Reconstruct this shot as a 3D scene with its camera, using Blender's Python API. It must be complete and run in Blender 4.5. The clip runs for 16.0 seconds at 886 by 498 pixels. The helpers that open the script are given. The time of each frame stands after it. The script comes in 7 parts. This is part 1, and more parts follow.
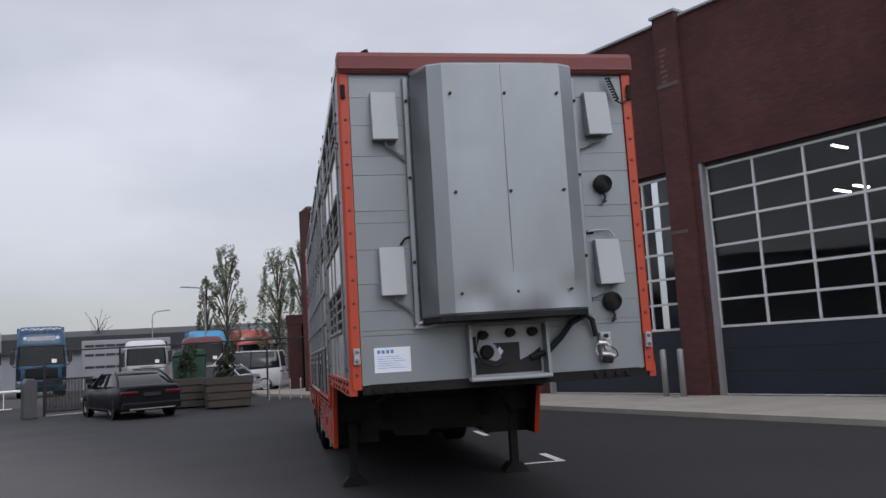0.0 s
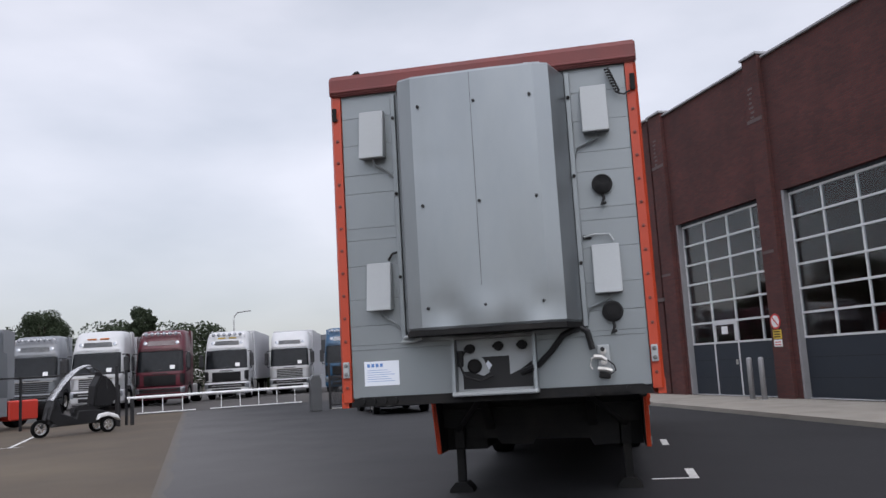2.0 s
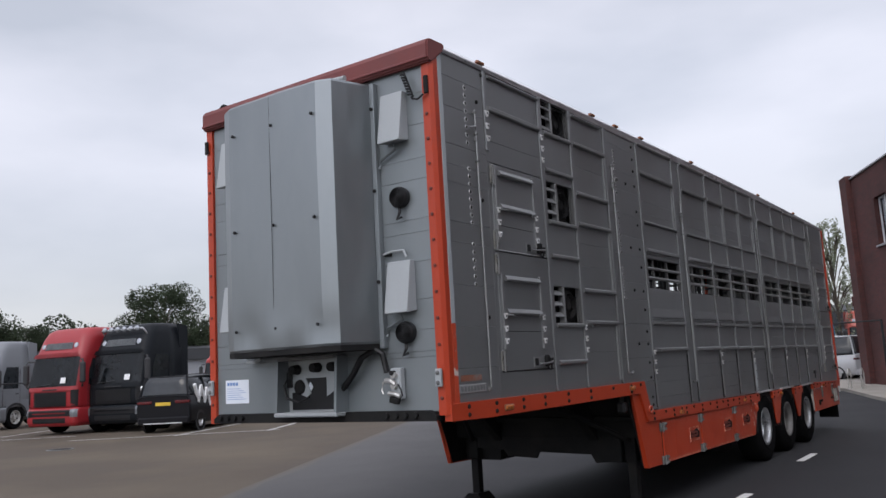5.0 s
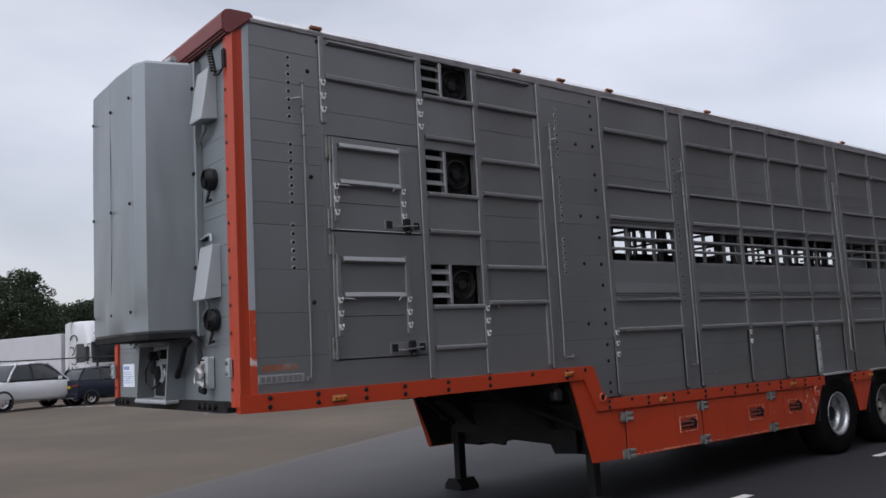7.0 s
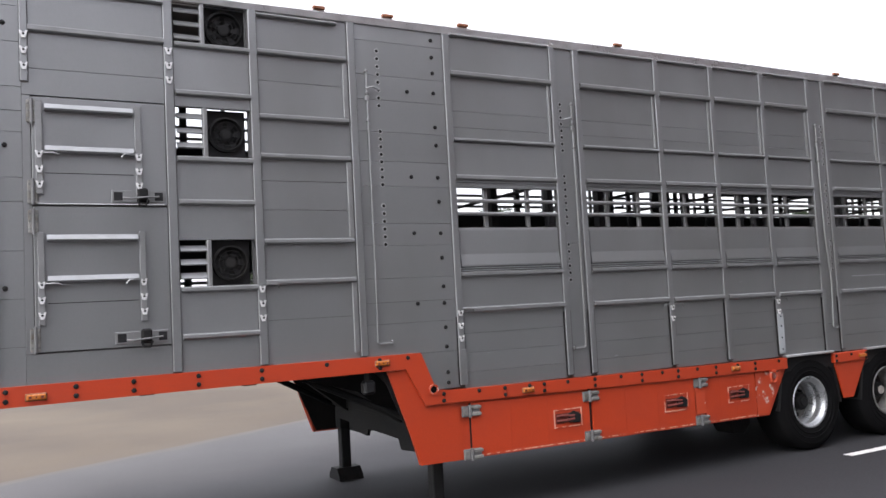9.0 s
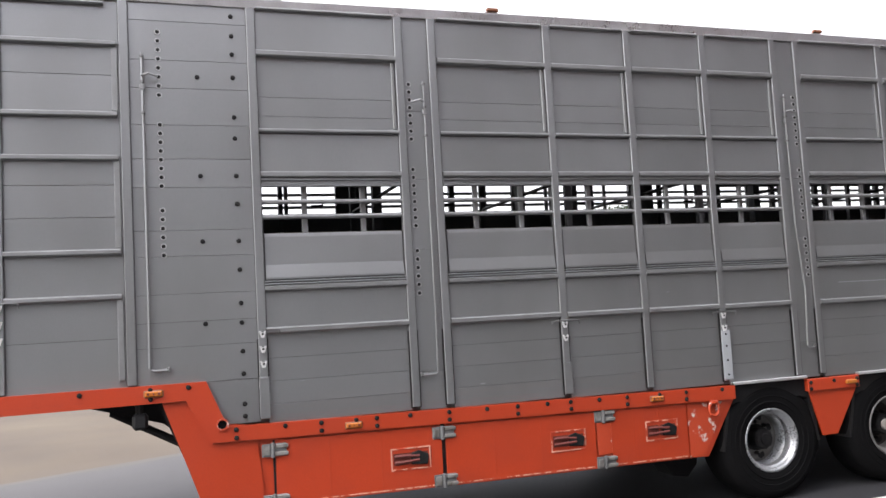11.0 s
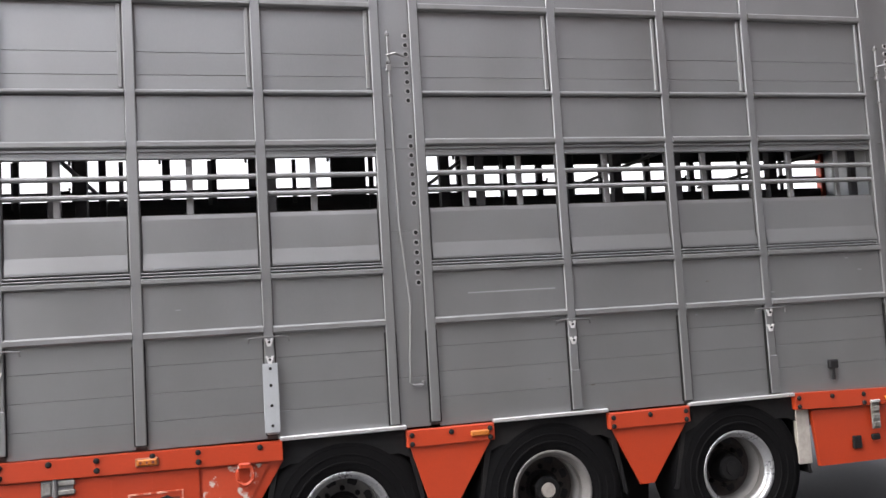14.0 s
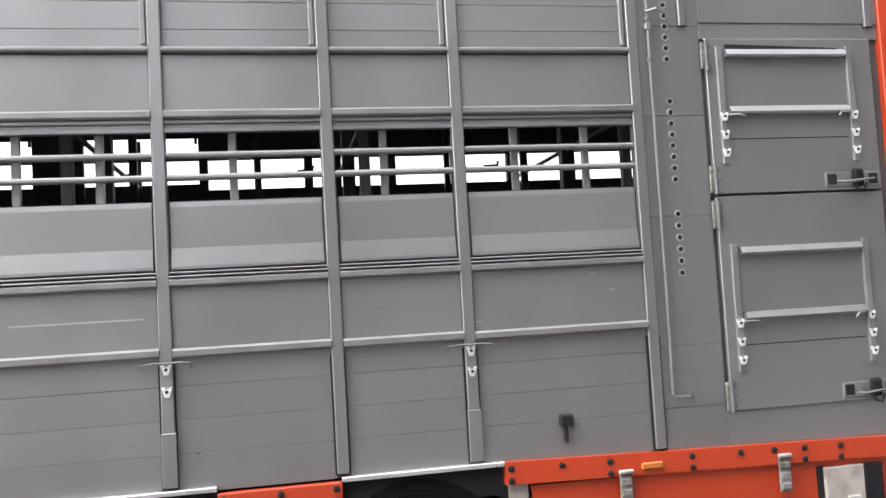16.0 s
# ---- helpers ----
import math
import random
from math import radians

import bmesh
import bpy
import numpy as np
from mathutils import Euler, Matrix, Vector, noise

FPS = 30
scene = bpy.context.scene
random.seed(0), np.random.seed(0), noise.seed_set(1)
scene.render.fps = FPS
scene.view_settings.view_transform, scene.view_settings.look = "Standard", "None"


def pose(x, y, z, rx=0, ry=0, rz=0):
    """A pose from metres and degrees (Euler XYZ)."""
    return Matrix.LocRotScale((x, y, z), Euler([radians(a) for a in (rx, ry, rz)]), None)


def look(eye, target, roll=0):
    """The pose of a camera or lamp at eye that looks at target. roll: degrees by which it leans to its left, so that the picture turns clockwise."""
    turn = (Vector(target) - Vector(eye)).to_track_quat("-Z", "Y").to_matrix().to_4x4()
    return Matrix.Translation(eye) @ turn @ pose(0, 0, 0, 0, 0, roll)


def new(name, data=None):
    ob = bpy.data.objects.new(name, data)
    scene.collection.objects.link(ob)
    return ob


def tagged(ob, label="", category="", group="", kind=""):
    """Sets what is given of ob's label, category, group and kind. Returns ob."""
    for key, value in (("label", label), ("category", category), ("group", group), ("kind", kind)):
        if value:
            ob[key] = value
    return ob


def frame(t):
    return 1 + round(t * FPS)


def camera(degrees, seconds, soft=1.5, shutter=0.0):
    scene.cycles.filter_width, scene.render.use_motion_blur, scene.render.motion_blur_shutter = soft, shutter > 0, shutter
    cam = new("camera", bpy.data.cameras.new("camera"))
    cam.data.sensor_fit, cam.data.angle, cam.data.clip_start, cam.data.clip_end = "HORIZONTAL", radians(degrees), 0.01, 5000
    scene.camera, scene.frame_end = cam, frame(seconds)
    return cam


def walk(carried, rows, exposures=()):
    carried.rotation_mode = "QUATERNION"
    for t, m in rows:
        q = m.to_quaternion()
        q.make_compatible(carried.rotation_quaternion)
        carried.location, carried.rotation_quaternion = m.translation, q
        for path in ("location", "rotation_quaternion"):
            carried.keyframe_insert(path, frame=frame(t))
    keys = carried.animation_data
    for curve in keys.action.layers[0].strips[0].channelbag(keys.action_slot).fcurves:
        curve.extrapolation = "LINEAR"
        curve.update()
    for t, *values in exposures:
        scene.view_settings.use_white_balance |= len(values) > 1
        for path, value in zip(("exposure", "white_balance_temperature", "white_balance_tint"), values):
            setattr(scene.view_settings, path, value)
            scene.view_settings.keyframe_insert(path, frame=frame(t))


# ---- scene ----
cam = camera(56.1, 16.0)
PATH = [
    (0, (-1.766, -6.712, 1.581), (-1.393, -4.762, 1.821), -3.4),
    (0.5, (-1.072, -6.747, 1.58), (-0.909, -4.769, 1.83), -3.4),
    (1, (-0.415, -6.804, 1.569), (-0.469, -4.822, 1.829), -3.4),
    (1.5, (0.258, -6.691, 1.567), (0.01, -4.725, 1.835), -3.2),
    (2, (0.921, -6.667, 1.571), (0.542, -4.722, 1.845), -3.3),
    (2.5, (1.571, -6.475, 1.585), (1.025, -4.571, 1.863), -3.4),
    (3, (2.245, -6.298, 1.601), (1.572, -4.435, 1.881), -3.3),
    (3.5, (2.853, -5.976, 1.618), (2.063, -4.16, 1.899), -3.2),
    (4, (3.493, -5.653, 1.629), (2.604, -3.885, 1.915), -3.3),
    (4.2, (3.741, -5.527, 1.628), (2.819, -3.776, 1.915), -3.3),
    (6.3, (6.073, -3.377, 1.65), (4.588, -2.063, 1.912), -3.0),
    (6.5, (6.217, -3.108, 1.627), (4.708, -1.821, 1.885), -3.0),
    (7, (6.582, -2.44, 1.64), (5.035, -1.194, 1.87), -3.1),
    (7.5, (6.801, -1.749, 1.663), (5.23, -0.522, 1.827), -3.3),
    (8, (7.023, -1.05, 1.667), (5.41, 0.123, 1.819), -3.4),
    (8.2, (7.08, -0.74, 1.707), (5.443, 0.4, 1.855), -3.3),
    (10.3, (7.412, 2.327, 1.758), (5.541, 3.02, 1.903), -3.2),
    (10.5, (7.401, 2.578, 1.756), (5.523, 3.25, 1.906), -3.2),
    (11, (7.262, 3.3, 1.761), (5.371, 3.934, 1.911), -3.2),
    (11.5, (7.168, 3.986, 1.748), (5.276, 4.614, 1.908), -3.4),
    (12, (6.973, 4.7, 1.703), (5.064, 5.271, 1.877), -3.4),
    (12.5, (6.908, 5.395, 1.71), (4.986, 5.923, 1.879), -3.5),
    (13, (6.73, 6.087, 1.698), (4.808, 6.613, 1.871), -3.6),
    (13.5, (6.592, 6.781, 1.714), (4.672, 7.312, 1.886), -3.8),
    (14, (6.428, 7.603, 1.741), (4.492, 8.086, 1.882), -3.4),
    (14.5, (6.247, 8.285, 1.801), (4.31, 8.765, 1.934), -3.4),
    (15, (5.972, 8.944, 1.802), (4.032, 9.408, 1.937), -3.2),
    (15.5, (5.679, 9.62, 1.831), (3.734, 10.066, 1.956), -3.2),
    (16, (5.437, 10.279, 1.851), (3.479, 10.666, 1.967), -3.3),
]
EXPOSURE = [(0.0, -0.3, 6500, 10), (0.5, -0.12, 6500, 10), (1.0, -0.02, 6500, 10), (4.0, -0.08, 6500, 10), (6.3, -0.02, 6450, 10), (7.0, -0.1, 6420, 10), (7.5, 0.22, 6520, 10), (8.0, 0.78, 6620, 10), (10.3, 1.34, 6800, 10), (12.0, 1.60, 6950, 10), (13.5, 1.66, 6950, 10), (14.5, 1.76, 6950, 10), (15.0, 1.68, 6950, 10), (15.5, 1.97, 6950, 10), (16.0, 2.0, 6950, 10)]
walk(cam, [(t, look(eye, target, roll)) for t, eye, target, roll in PATH], EXPOSURE)

# ---- world and light ----
world = bpy.data.worlds.new("overcast_sky")
scene.world = world
world.use_nodes = True
wn, wl = world.node_tree.nodes, world.node_tree.links
wbg = wn["Background"]
sky = wn.new("ShaderNodeTexSky")
sky.sky_type, sky.sun_disc = "NISHITA", False
sky.sun_elevation, sky.sun_rotation = radians(44), radians(158)
coord = wn.new("ShaderNodeTexCoord")
mapping = wn.new("ShaderNodeMapping")
mapping.inputs["Scale"].default_value = (1.0, 1.0, 2.6)
cloud = wn.new("ShaderNodeTexNoise")
cloud.inputs["Scale"].default_value, cloud.inputs["Detail"].default_value = 1.9, 5.0
cloud.inputs["Roughness"].default_value = 0.48
ramp = wn.new("ShaderNodeValToRGB")
ramp.color_ramp.elements[0].position, ramp.color_ramp.elements[1].position = 0.33, 0.68
ramp.color_ramp.elements[0].color = (0.52, 0.53, 0.58, 1)
ramp.color_ramp.elements[1].color = (0.84, 0.82, 0.88, 1)
skymix = wn.new("ShaderNodeMixRGB")
skymix.inputs["Fac"].default_value = 0.04
wl.new(coord.outputs["Generated"], mapping.inputs["Vector"])
wl.new(mapping.outputs["Vector"], cloud.inputs["Vector"])
wl.new(cloud.outputs["Fac"], ramp.inputs["Fac"])
wl.new(ramp.outputs["Color"], skymix.inputs["Color1"])
wl.new(sky.outputs["Color"], skymix.inputs["Color2"])
split = wn.new("ShaderNodeSeparateXYZ")
zenith = wn.new("ShaderNodeMapRange")
zenith.inputs["From Min"].default_value, zenith.inputs["From Max"].default_value = 0.42, 1.0
zenith.inputs["To Min"].default_value, zenith.inputs["To Max"].default_value = 1.0, 1.25
brighter = wn.new("ShaderNodeVectorMath")
brighter.operation = "SCALE"
wl.new(coord.outputs["Generated"], split.inputs[0])
wl.new(split.outputs["Z"], zenith.inputs["Value"])
wl.new(skymix.outputs["Color"], brighter.inputs[0])
haze = wn.new("ShaderNodeMapRange")
haze.interpolation_type = "SMOOTHSTEP"
haze.inputs["From Min"].default_value, haze.inputs["From Max"].default_value = 0.02, 0.36
haze.inputs["To Min"].default_value, haze.inputs["To Max"].default_value = 0.80, 1.10
both = wn.new("ShaderNodeMath")
both.operation = "MULTIPLY"
wl.new(split.outputs["Z"], haze.inputs["Value"])
wl.new(zenith.outputs["Result"], both.inputs[0])
wl.new(haze.outputs["Result"], both.inputs[1])
wl.new(both.outputs[0], brighter.inputs["Scale"])
# the cloud is brightest round the hidden sun
towards = wn.new("ShaderNodeVectorMath")
towards.operation = "DOT_PRODUCT"
towards.inputs[1].default_value = Vector((12, -32, 36)).normalized()
lobe = wn.new("ShaderNodeMapRange")
lobe.interpolation_type = "SMOOTHSTEP"
lobe.inputs["From Min"].default_value, lobe.inputs["From Max"].default_value = 0.25, 1.0
lobe.inputs["To Min"].default_value, lobe.inputs["To Max"].default_value = 1.0, 2.0
bright = wn.new("ShaderNodeVectorMath")
bright.operation = "SCALE"
wl.new(coord.outputs["Generated"], towards.inputs[0])
wl.new(towards.outputs["Value"], lobe.inputs["Value"])
wl.new(brighter.outputs[0], bright.inputs[0])
wl.new(lobe.outputs["Result"], bright.inputs["Scale"])
wl.new(bright.outputs[0], wbg.inputs["Color"])
wbg.inputs["Strength"].default_value = 0.95
sun = new("sun", bpy.data.lights.new("sun", "SUN"))
sun.data.energy, sun.data.angle, sun.data.color = 0.5, radians(25), (1.0, 0.96, 0.91)
sun.matrix_world = look((13, -33, 40), (0, 5, 0))


# ---- materials ----
def mat(name, color, rough=0.6, metal=0.0, vary=0.12, scale=3.0, grain=60.0, bump=0.1, dirt=None, dirt_amount=0.0,
        dirt_scale=1.5, each=0.0, stretch=(1, 1, 1), coat=0.0, spec=0.5, chips=None):
    m = bpy.data.materials.new(name)
    m.use_nodes = True
    n, l = m.node_tree.nodes, m.node_tree.links
    p = n["Principled BSDF"]
    tc, mp = n.new("ShaderNodeTexCoord"), n.new("ShaderNodeMapping")
    geo = n.new("ShaderNodeNewGeometry")
    mp.inputs["Scale"].default_value = stretch
    l.new(geo.outputs["Position"], mp.inputs["Vector"])
    big, small = n.new("ShaderNodeTexNoise"), n.new("ShaderNodeTexNoise")
    big.inputs["Scale"].default_value, big.inputs["Detail"].default_value = scale, 4
    small.inputs["Scale"].default_value, small.inputs["Detail"].default_value = grain, 3
    l.new(mp.outputs["Vector"], big.inputs["Vector"])
    l.new(mp.outputs["Vector"], small.inputs["Vector"])
    add = n.new("ShaderNodeMath")
    add.operation = "ADD"
    l.new(big.outputs["Fac"], add.inputs[0])
    l.new(small.outputs["Fac"], add.inputs[1])
    rng = n.new("ShaderNodeMapRange")
    rng.inputs["From Min"].default_value, rng.inputs["From Max"].default_value = 0.6, 1.4
    rng.inputs["To Min"].default_value, rng.inputs["To Max"].default_value = 1 - vary, 1 + vary
    l.new(add.outputs[0], rng.inputs["Value"])
    hsv = n.new("ShaderNodeHueSaturation")
    hsv.inputs["Color"].default_value = (*color, 1)
    value = rng.outputs["Result"]
    if each:
        info = n.new("ShaderNodeObjectInfo")
        er = n.new("ShaderNodeMapRange")
        er.inputs["To Min"].default_value, er.inputs["To Max"].default_value = 1 - each, 1 + each
        l.new(info.outputs["Random"], er.inputs["Value"])
        mul = n.new("ShaderNodeMath")
        mul.operation = "MULTIPLY"
        l.new(value, mul.inputs[0])
        l.new(er.outputs["Result"], mul.inputs[1])
        value = mul.outputs[0]
    l.new(value, hsv.inputs["Value"])
    out = hsv.outputs["Color"]
    if dirt:
        dn = n.new("ShaderNodeTexNoise")
        dn.inputs["Scale"].default_value, dn.inputs["Detail"].default_value = dirt_scale, 8 if chips else 4
        dn.inputs["Roughness"].default_value = 0.65 if chips else 0.5
        l.new(mp.outputs["Vector"], dn.inputs["Vector"])
        dr = n.new("ShaderNodeMapRange")
        dr.inputs["From Min"].default_value, dr.inputs["From Max"].default_value = chips or (0.45, 0.70)
        dr.inputs["To Max"].default_value = dirt_amount
        l.new(dn.outputs["Fac"], dr.inputs["Value"])
        mx = n.new("ShaderNodeMixRGB")
        mx.inputs["Color2"].default_value = (*dirt, 1)
        l.new(dr.outputs["Result"], mx.inputs["Fac"])
        l.new(out, mx.inputs["Color1"])
        out = mx.outputs["Color"]
    l.new(out, p.inputs["Base Color"])
    rr = n.new("ShaderNodeMapRange")
    rr.inputs["From Min"].default_value, rr.inputs["From Max"].default_value = 0.6, 1.4
    rr.inputs["To Min"].default_value, rr.inputs["To Max"].default_value = max(0.02, rough - 0.08), min(1, rough + 0.1)
    l.new(add.outputs[0], rr.inputs["Value"])
    l.new(rr.outputs["Result"], p.inputs["Roughness"])
    p.inputs["Metallic"].default_value = metal
    p.inputs["Specular IOR Level"].default_value = spec
    p.inputs["Coat Weight"].default_value = coat
    p.inputs["Coat Roughness"].default_value = 0.08
    if bump:
        b = n.new("ShaderNodeBump")
        b.inputs["Strength"].default_value, b.inputs["Distance"].default_value = bump, 0.01
        l.new(add.outputs[0], b.inputs["Height"])
        l.new(b.outputs["Normal"], p.inputs["Normal"])
    return m


M_SIDE = mat("grey_side_paint", (0.262, 0.268, 0.273), 0.44, 0.72, 0.06, 2.0, 90, 0, (0.215, 0.215, 0.213), 0.5, 1.2, 0.045, (1, 1, 0.5))
M_RAIL = mat("grey_rail_paint", (0.262, 0.266, 0.268), 0.42, 0.62, 0.07, 4.0, 120, 0, (0.19, 0.188, 0.184), 0.4, 7.0, 0.03)
M_FRONT = mat("light_grey_front_paint", (0.236, 0.258, 0.269), 0.48, 0.55, 0.06, 2.0, 80, 0.012, (0.20, 0.219, 0.229), 0.5, 1.5, 0.03)
M_HOOD = mat("silver_hood_paint", (0.245, 0.265, 0.276), 0.36, 0.7, 0.05, 1.6, 12, 0, (0.192, 0.209, 0.219), 0.6, 1.6, 0.0, (1, 1, 0.3))
M_BOX = mat("pale_grey_box_paint", (0.34, 0.36, 0.37), 0.5, 0.05, 0.04, 3, 60, 0.02)
M_ORANGE = mat("orange_red_paint", (0.42, 0.043, 0.012), 0.42, 0.0, 0.08, 2.5, 70, 0.05, (0.33, 0.036, 0.013), 0.5, 2.5, 0.04)
M_CHIPPED = mat("chipped_orange_paint", (0.44, 0.052, 0.017), 0.5, 0.0, 0.1, 3, 70, 0.1, (0.55, 0.50, 0.46), 0.95, 9.0, chips=(0.585, 0.63))
M_WORN = mat("paint_worn_to_primer", (0.60, 0.30, 0.22), 0.6, 0.0, 0.15, 8, 90, 0.1, (0.42, 0.05, 0.017), 1.0, 14.0, chips=(0.48, 0.54))
M_LATCH = mat("white_latch_and_glint", (0.74, 0.74, 0.74), 0.4, 0.3, 0.1, 9, 90, 0.05, (0.5, 0.5, 0.5), 0.4, 12)
M_GRIME = mat("grimy_grey_steel", (0.17, 0.17, 0.17), 0.6, 0.2, 0.2, 6, 60, 0.1, (0.07, 0.07, 0.07), 0.8, 6)
M_SEAM = mat("dark_seam_grey", (0.085, 0.085, 0.085), 0.6, 0.2, 0.25, 5, 40, 0.1)
M_DUSTY = mat("dusty_grey_steel", (0.40, 0.37, 0.33), 0.7, 0.1, 0.15, 6, 60, 0.1, (0.22, 0.2, 0.18), 0.7, 9)
M_OLDSTEEL = mat("stained_old_steel", (0.24, 0.235, 0.22), 0.6, 0.4, 0.25, 9, 70, 0.15, (0.09, 0.075, 0.055), 0.85, 14)
M_RUSTY = mat("rusty_brown_lens", (0.20, 0.07, 0.03), 0.5, 0.0, 0.2, 9, 60, 0.1)
M_RING = mat("pin_ring_metal", (0.36, 0.36, 0.36), 0.45, 0.5, 0.15, 9, 80, 0.05)
M_FADED = mat("faded_orange_print", (0.25, 0.10, 0.06), 0.6, 0.2, 0.2, 12, 90, 0.05, (0.22, 0.21, 0.21), 0.9, 16)
M_DARKRED = mat("dark_red_bolt_paint", (0.13, 0.025, 0.018), 0.5, 0.0, 0.1, 5, 60, 0.05)
M_CAP = mat("faded_red_tarp", (0.16, 0.036, 0.033), 0.6, 0.0, 0.12, 3, 50, 0.15, (0.11, 0.035, 0.035), 0.6, 2.0)
M_STEEL = mat("galvanised_steel", (0.55, 0.54, 0.52), 0.42, 0.6, 0.15, 6, 100, 0.1, (0.3, 0.28, 0.26), 0.6, 8)
M_ALU = mat("bare_aluminium", (0.72, 0.72, 0.73), 0.32, 0.85, 0.1, 5, 80, 0.05, (0.4, 0.4, 0.4), 0.4, 6)
M_BLACK = mat("black_plastic", (0.011, 0.011, 0.012), 0.5, 0.0, 0.2, 5, 60, 0.1, spec=0.35)
M_CHASSIS = mat("dark_chassis_steel", (0.013, 0.013, 0.0135), 0.7, 0.0, 0.25, 3, 40, 0.2, (0.025, 0.023, 0.021), 0.6, 3, spec=0.15)
M_RUBBER = mat("tyre_rubber", (0.0072, 0.0072, 0.0076), 0.88, 0.0, 0.2, 4, 60, 0.2, (0.0085, 0.0078, 0.0078), 0.4, 4, spec=0.04)
M_RUSTDISC = mat("rusty_wheel_disc", (0.052, 0.043, 0.040), 0.7, 0.2, 0.15, 6, 60, 0.15, (0.030, 0.024, 0.022), 0.6, 8)
M_RIM = mat("silver_rim_paint", (0.36, 0.37, 0.38), 0.30, 0.6, 0.08, 6, 60, 0.05, (0.25, 0.24, 0.22), 0.4, 6)
M_DULLRIM = mat("dirty_shaded_rim_paint", (0.17, 0.165, 0.16), 0.55, 0.2, 0.15, 6, 60, 0.08, (0.12, 0.11, 0.10), 0.7, 7)
# dark base colour keeps the trailer's inside dim behind the slots
M_INNER = mat("dark_interior_metal", (0.10, 0.10, 0.105), 0.6, 0.3, 0.15, 3, 40, 0.1)
M_AMBER = mat("amber_lens", (0.42, 0.125, 0.018), 0.25, 0.0, 0.1, 5, 60, 0.0)
M_REDLENS = mat("red_lens", (0.08, 0.005, 0.007), 0.2, 0.0, 0.1, 5, 60, 0.0)
M_PAPER = mat("white_paper", (0.72, 0.76, 0.82), 0.7, 0.0, 0.03, 4, 60, 0.02)
M_BLUEINK = mat("blue_print", (0.10, 0.22, 0.50), 0.7, 0.0, 0.03)
M_ASPHALT = mat("dark_asphalt", (0.022, 0.022, 0.0245), 0.78, 0.0, 0.16, 0.35, 40, 0.25, (0.016, 0.016, 0.018), 0.6, 0.25, spec=0.35)
M_TAN = mat("tan_block_paving", (0.082, 0.065, 0.049), 0.85, 0.0, 0.22, 0.9, 45, 0.3, (0.120, 0.096, 0.069), 0.9, 0.22, spec=0.3)
M_CONCRETE = mat("pale_concrete", (0.31, 0.285, 0.25), 0.85, 0.0, 0.1, 1.2, 40, 0.2, (0.21, 0.195, 0.17), 0.6, 1.0)
M_WHITELINE = mat("white_road_paint", (0.68, 0.68, 0.66), 0.7, 0.0, 0.1, 6, 60, 0.1, (0.3, 0.3, 0.3), 0.5, 9)


def dusted(m, point, normal, reach, colour, most):
    """Sand dust carried on to a surface, fading with the distance from a line on the ground."""
    n, l = m.node_tree.nodes, m.node_tree.links
    p = n["Principled BSDF"]
    geo, sub, dot, noise = n.new("ShaderNodeNewGeometry"), n.new("ShaderNodeVectorMath"), n.new("ShaderNodeVectorMath"), n.new("ShaderNodeTexNoise")
    sub.operation, dot.operation = "SUBTRACT", "DOT_PRODUCT"
    sub.inputs[1].default_value, dot.inputs[1].default_value = (*point, 0), (*normal, 0)
    l.new(geo.outputs["Position"], sub.inputs[0]), l.new(sub.outputs[0], dot.inputs[0])
    noise.inputs["Scale"].default_value, noise.inputs["Detail"].default_value = 0.5, 5
    l.new(geo.outputs["Position"], noise.inputs["Vector"])
    wave = n.new("ShaderNodeMath")
    wave.operation, wave.inputs[1].default_value = "MULTIPLY_ADD", 3.0
    l.new(noise.outputs["Fac"], wave.inputs[0]), l.new(dot.outputs["Value"], wave.inputs[2])
    fade = n.new("ShaderNodeMapRange")
    fade.interpolation_type = "SMOOTHSTEP"
    fade.inputs["From Min"].default_value, fade.inputs["From Max"].default_value = 0.5, reach
    fade.inputs["To Min"].default_value, fade.inputs["To Max"].default_value = most, 0.0
    l.new(wave.outputs[0], fade.inputs["Value"])
    mx = n.new("ShaderNodeMixRGB")
    mx.inputs["Color2"].default_value = (*colour, 1)
    l.new(fade.outputs["Result"], mx.inputs["Fac"])
    l.new(p.inputs["Base Color"].links[0].from_socket, mx.inputs["Color1"])
    l.new(mx.outputs["Color"], p.inputs["Base Color"])


dusted(M_ASPHALT, (-3.6, 0.2), (0.881, 0.473), 7.0, (0.104, 0.100, 0.099), 0.9)


# ---- small builders ----
def part(name, bm, material, parent=None, label="", smooth=False):
    me = bpy.data.meshes.new(name)
    bm.normal_update()
    if smooth:
        for f in bm.faces:
            f.smooth = True
    bm.to_mesh(me)
    bm.free()
    me.materials.append(material)
    ob = new(name, me)
    if parent:
        ob.parent = parent
    if label:
        ob["label"] = label
    return ob


def thing(name, label, category, m=None, group="", kind=""):
    ob = tagged(new(name), label, category, group, kind)
    ob.empty_display_size = 0.2
    if m is not None:
        ob.matrix_basis = m
    return ob


def box_bm(x0, x1, y0, y1, z0, z1, bevel=0.0, bm=None, m=None):
    own = bmesh.new() if bm is None else bm
    r = bmesh.ops.create_cube(own, size=1)
    c, d = Vector(((x0 + x1) / 2, (y0 + y1) / 2, (z0 + z1) / 2)), (abs(x1 - x0), abs(y1 - y0), abs(z1 - z0))
    for v in r["verts"]:
        v.co = Vector([v.co[i] * d[i] for i in range(3)]) + c
        if m is not None:
            v.co = m @ v.co
    if bevel:
        es = list({e for v in r["verts"] for e in v.link_edges})
        bmesh.ops.bevel(own, geom=es, offset=min(bevel, min(d) * 0.4), segments=1, affect="EDGES")
    return own


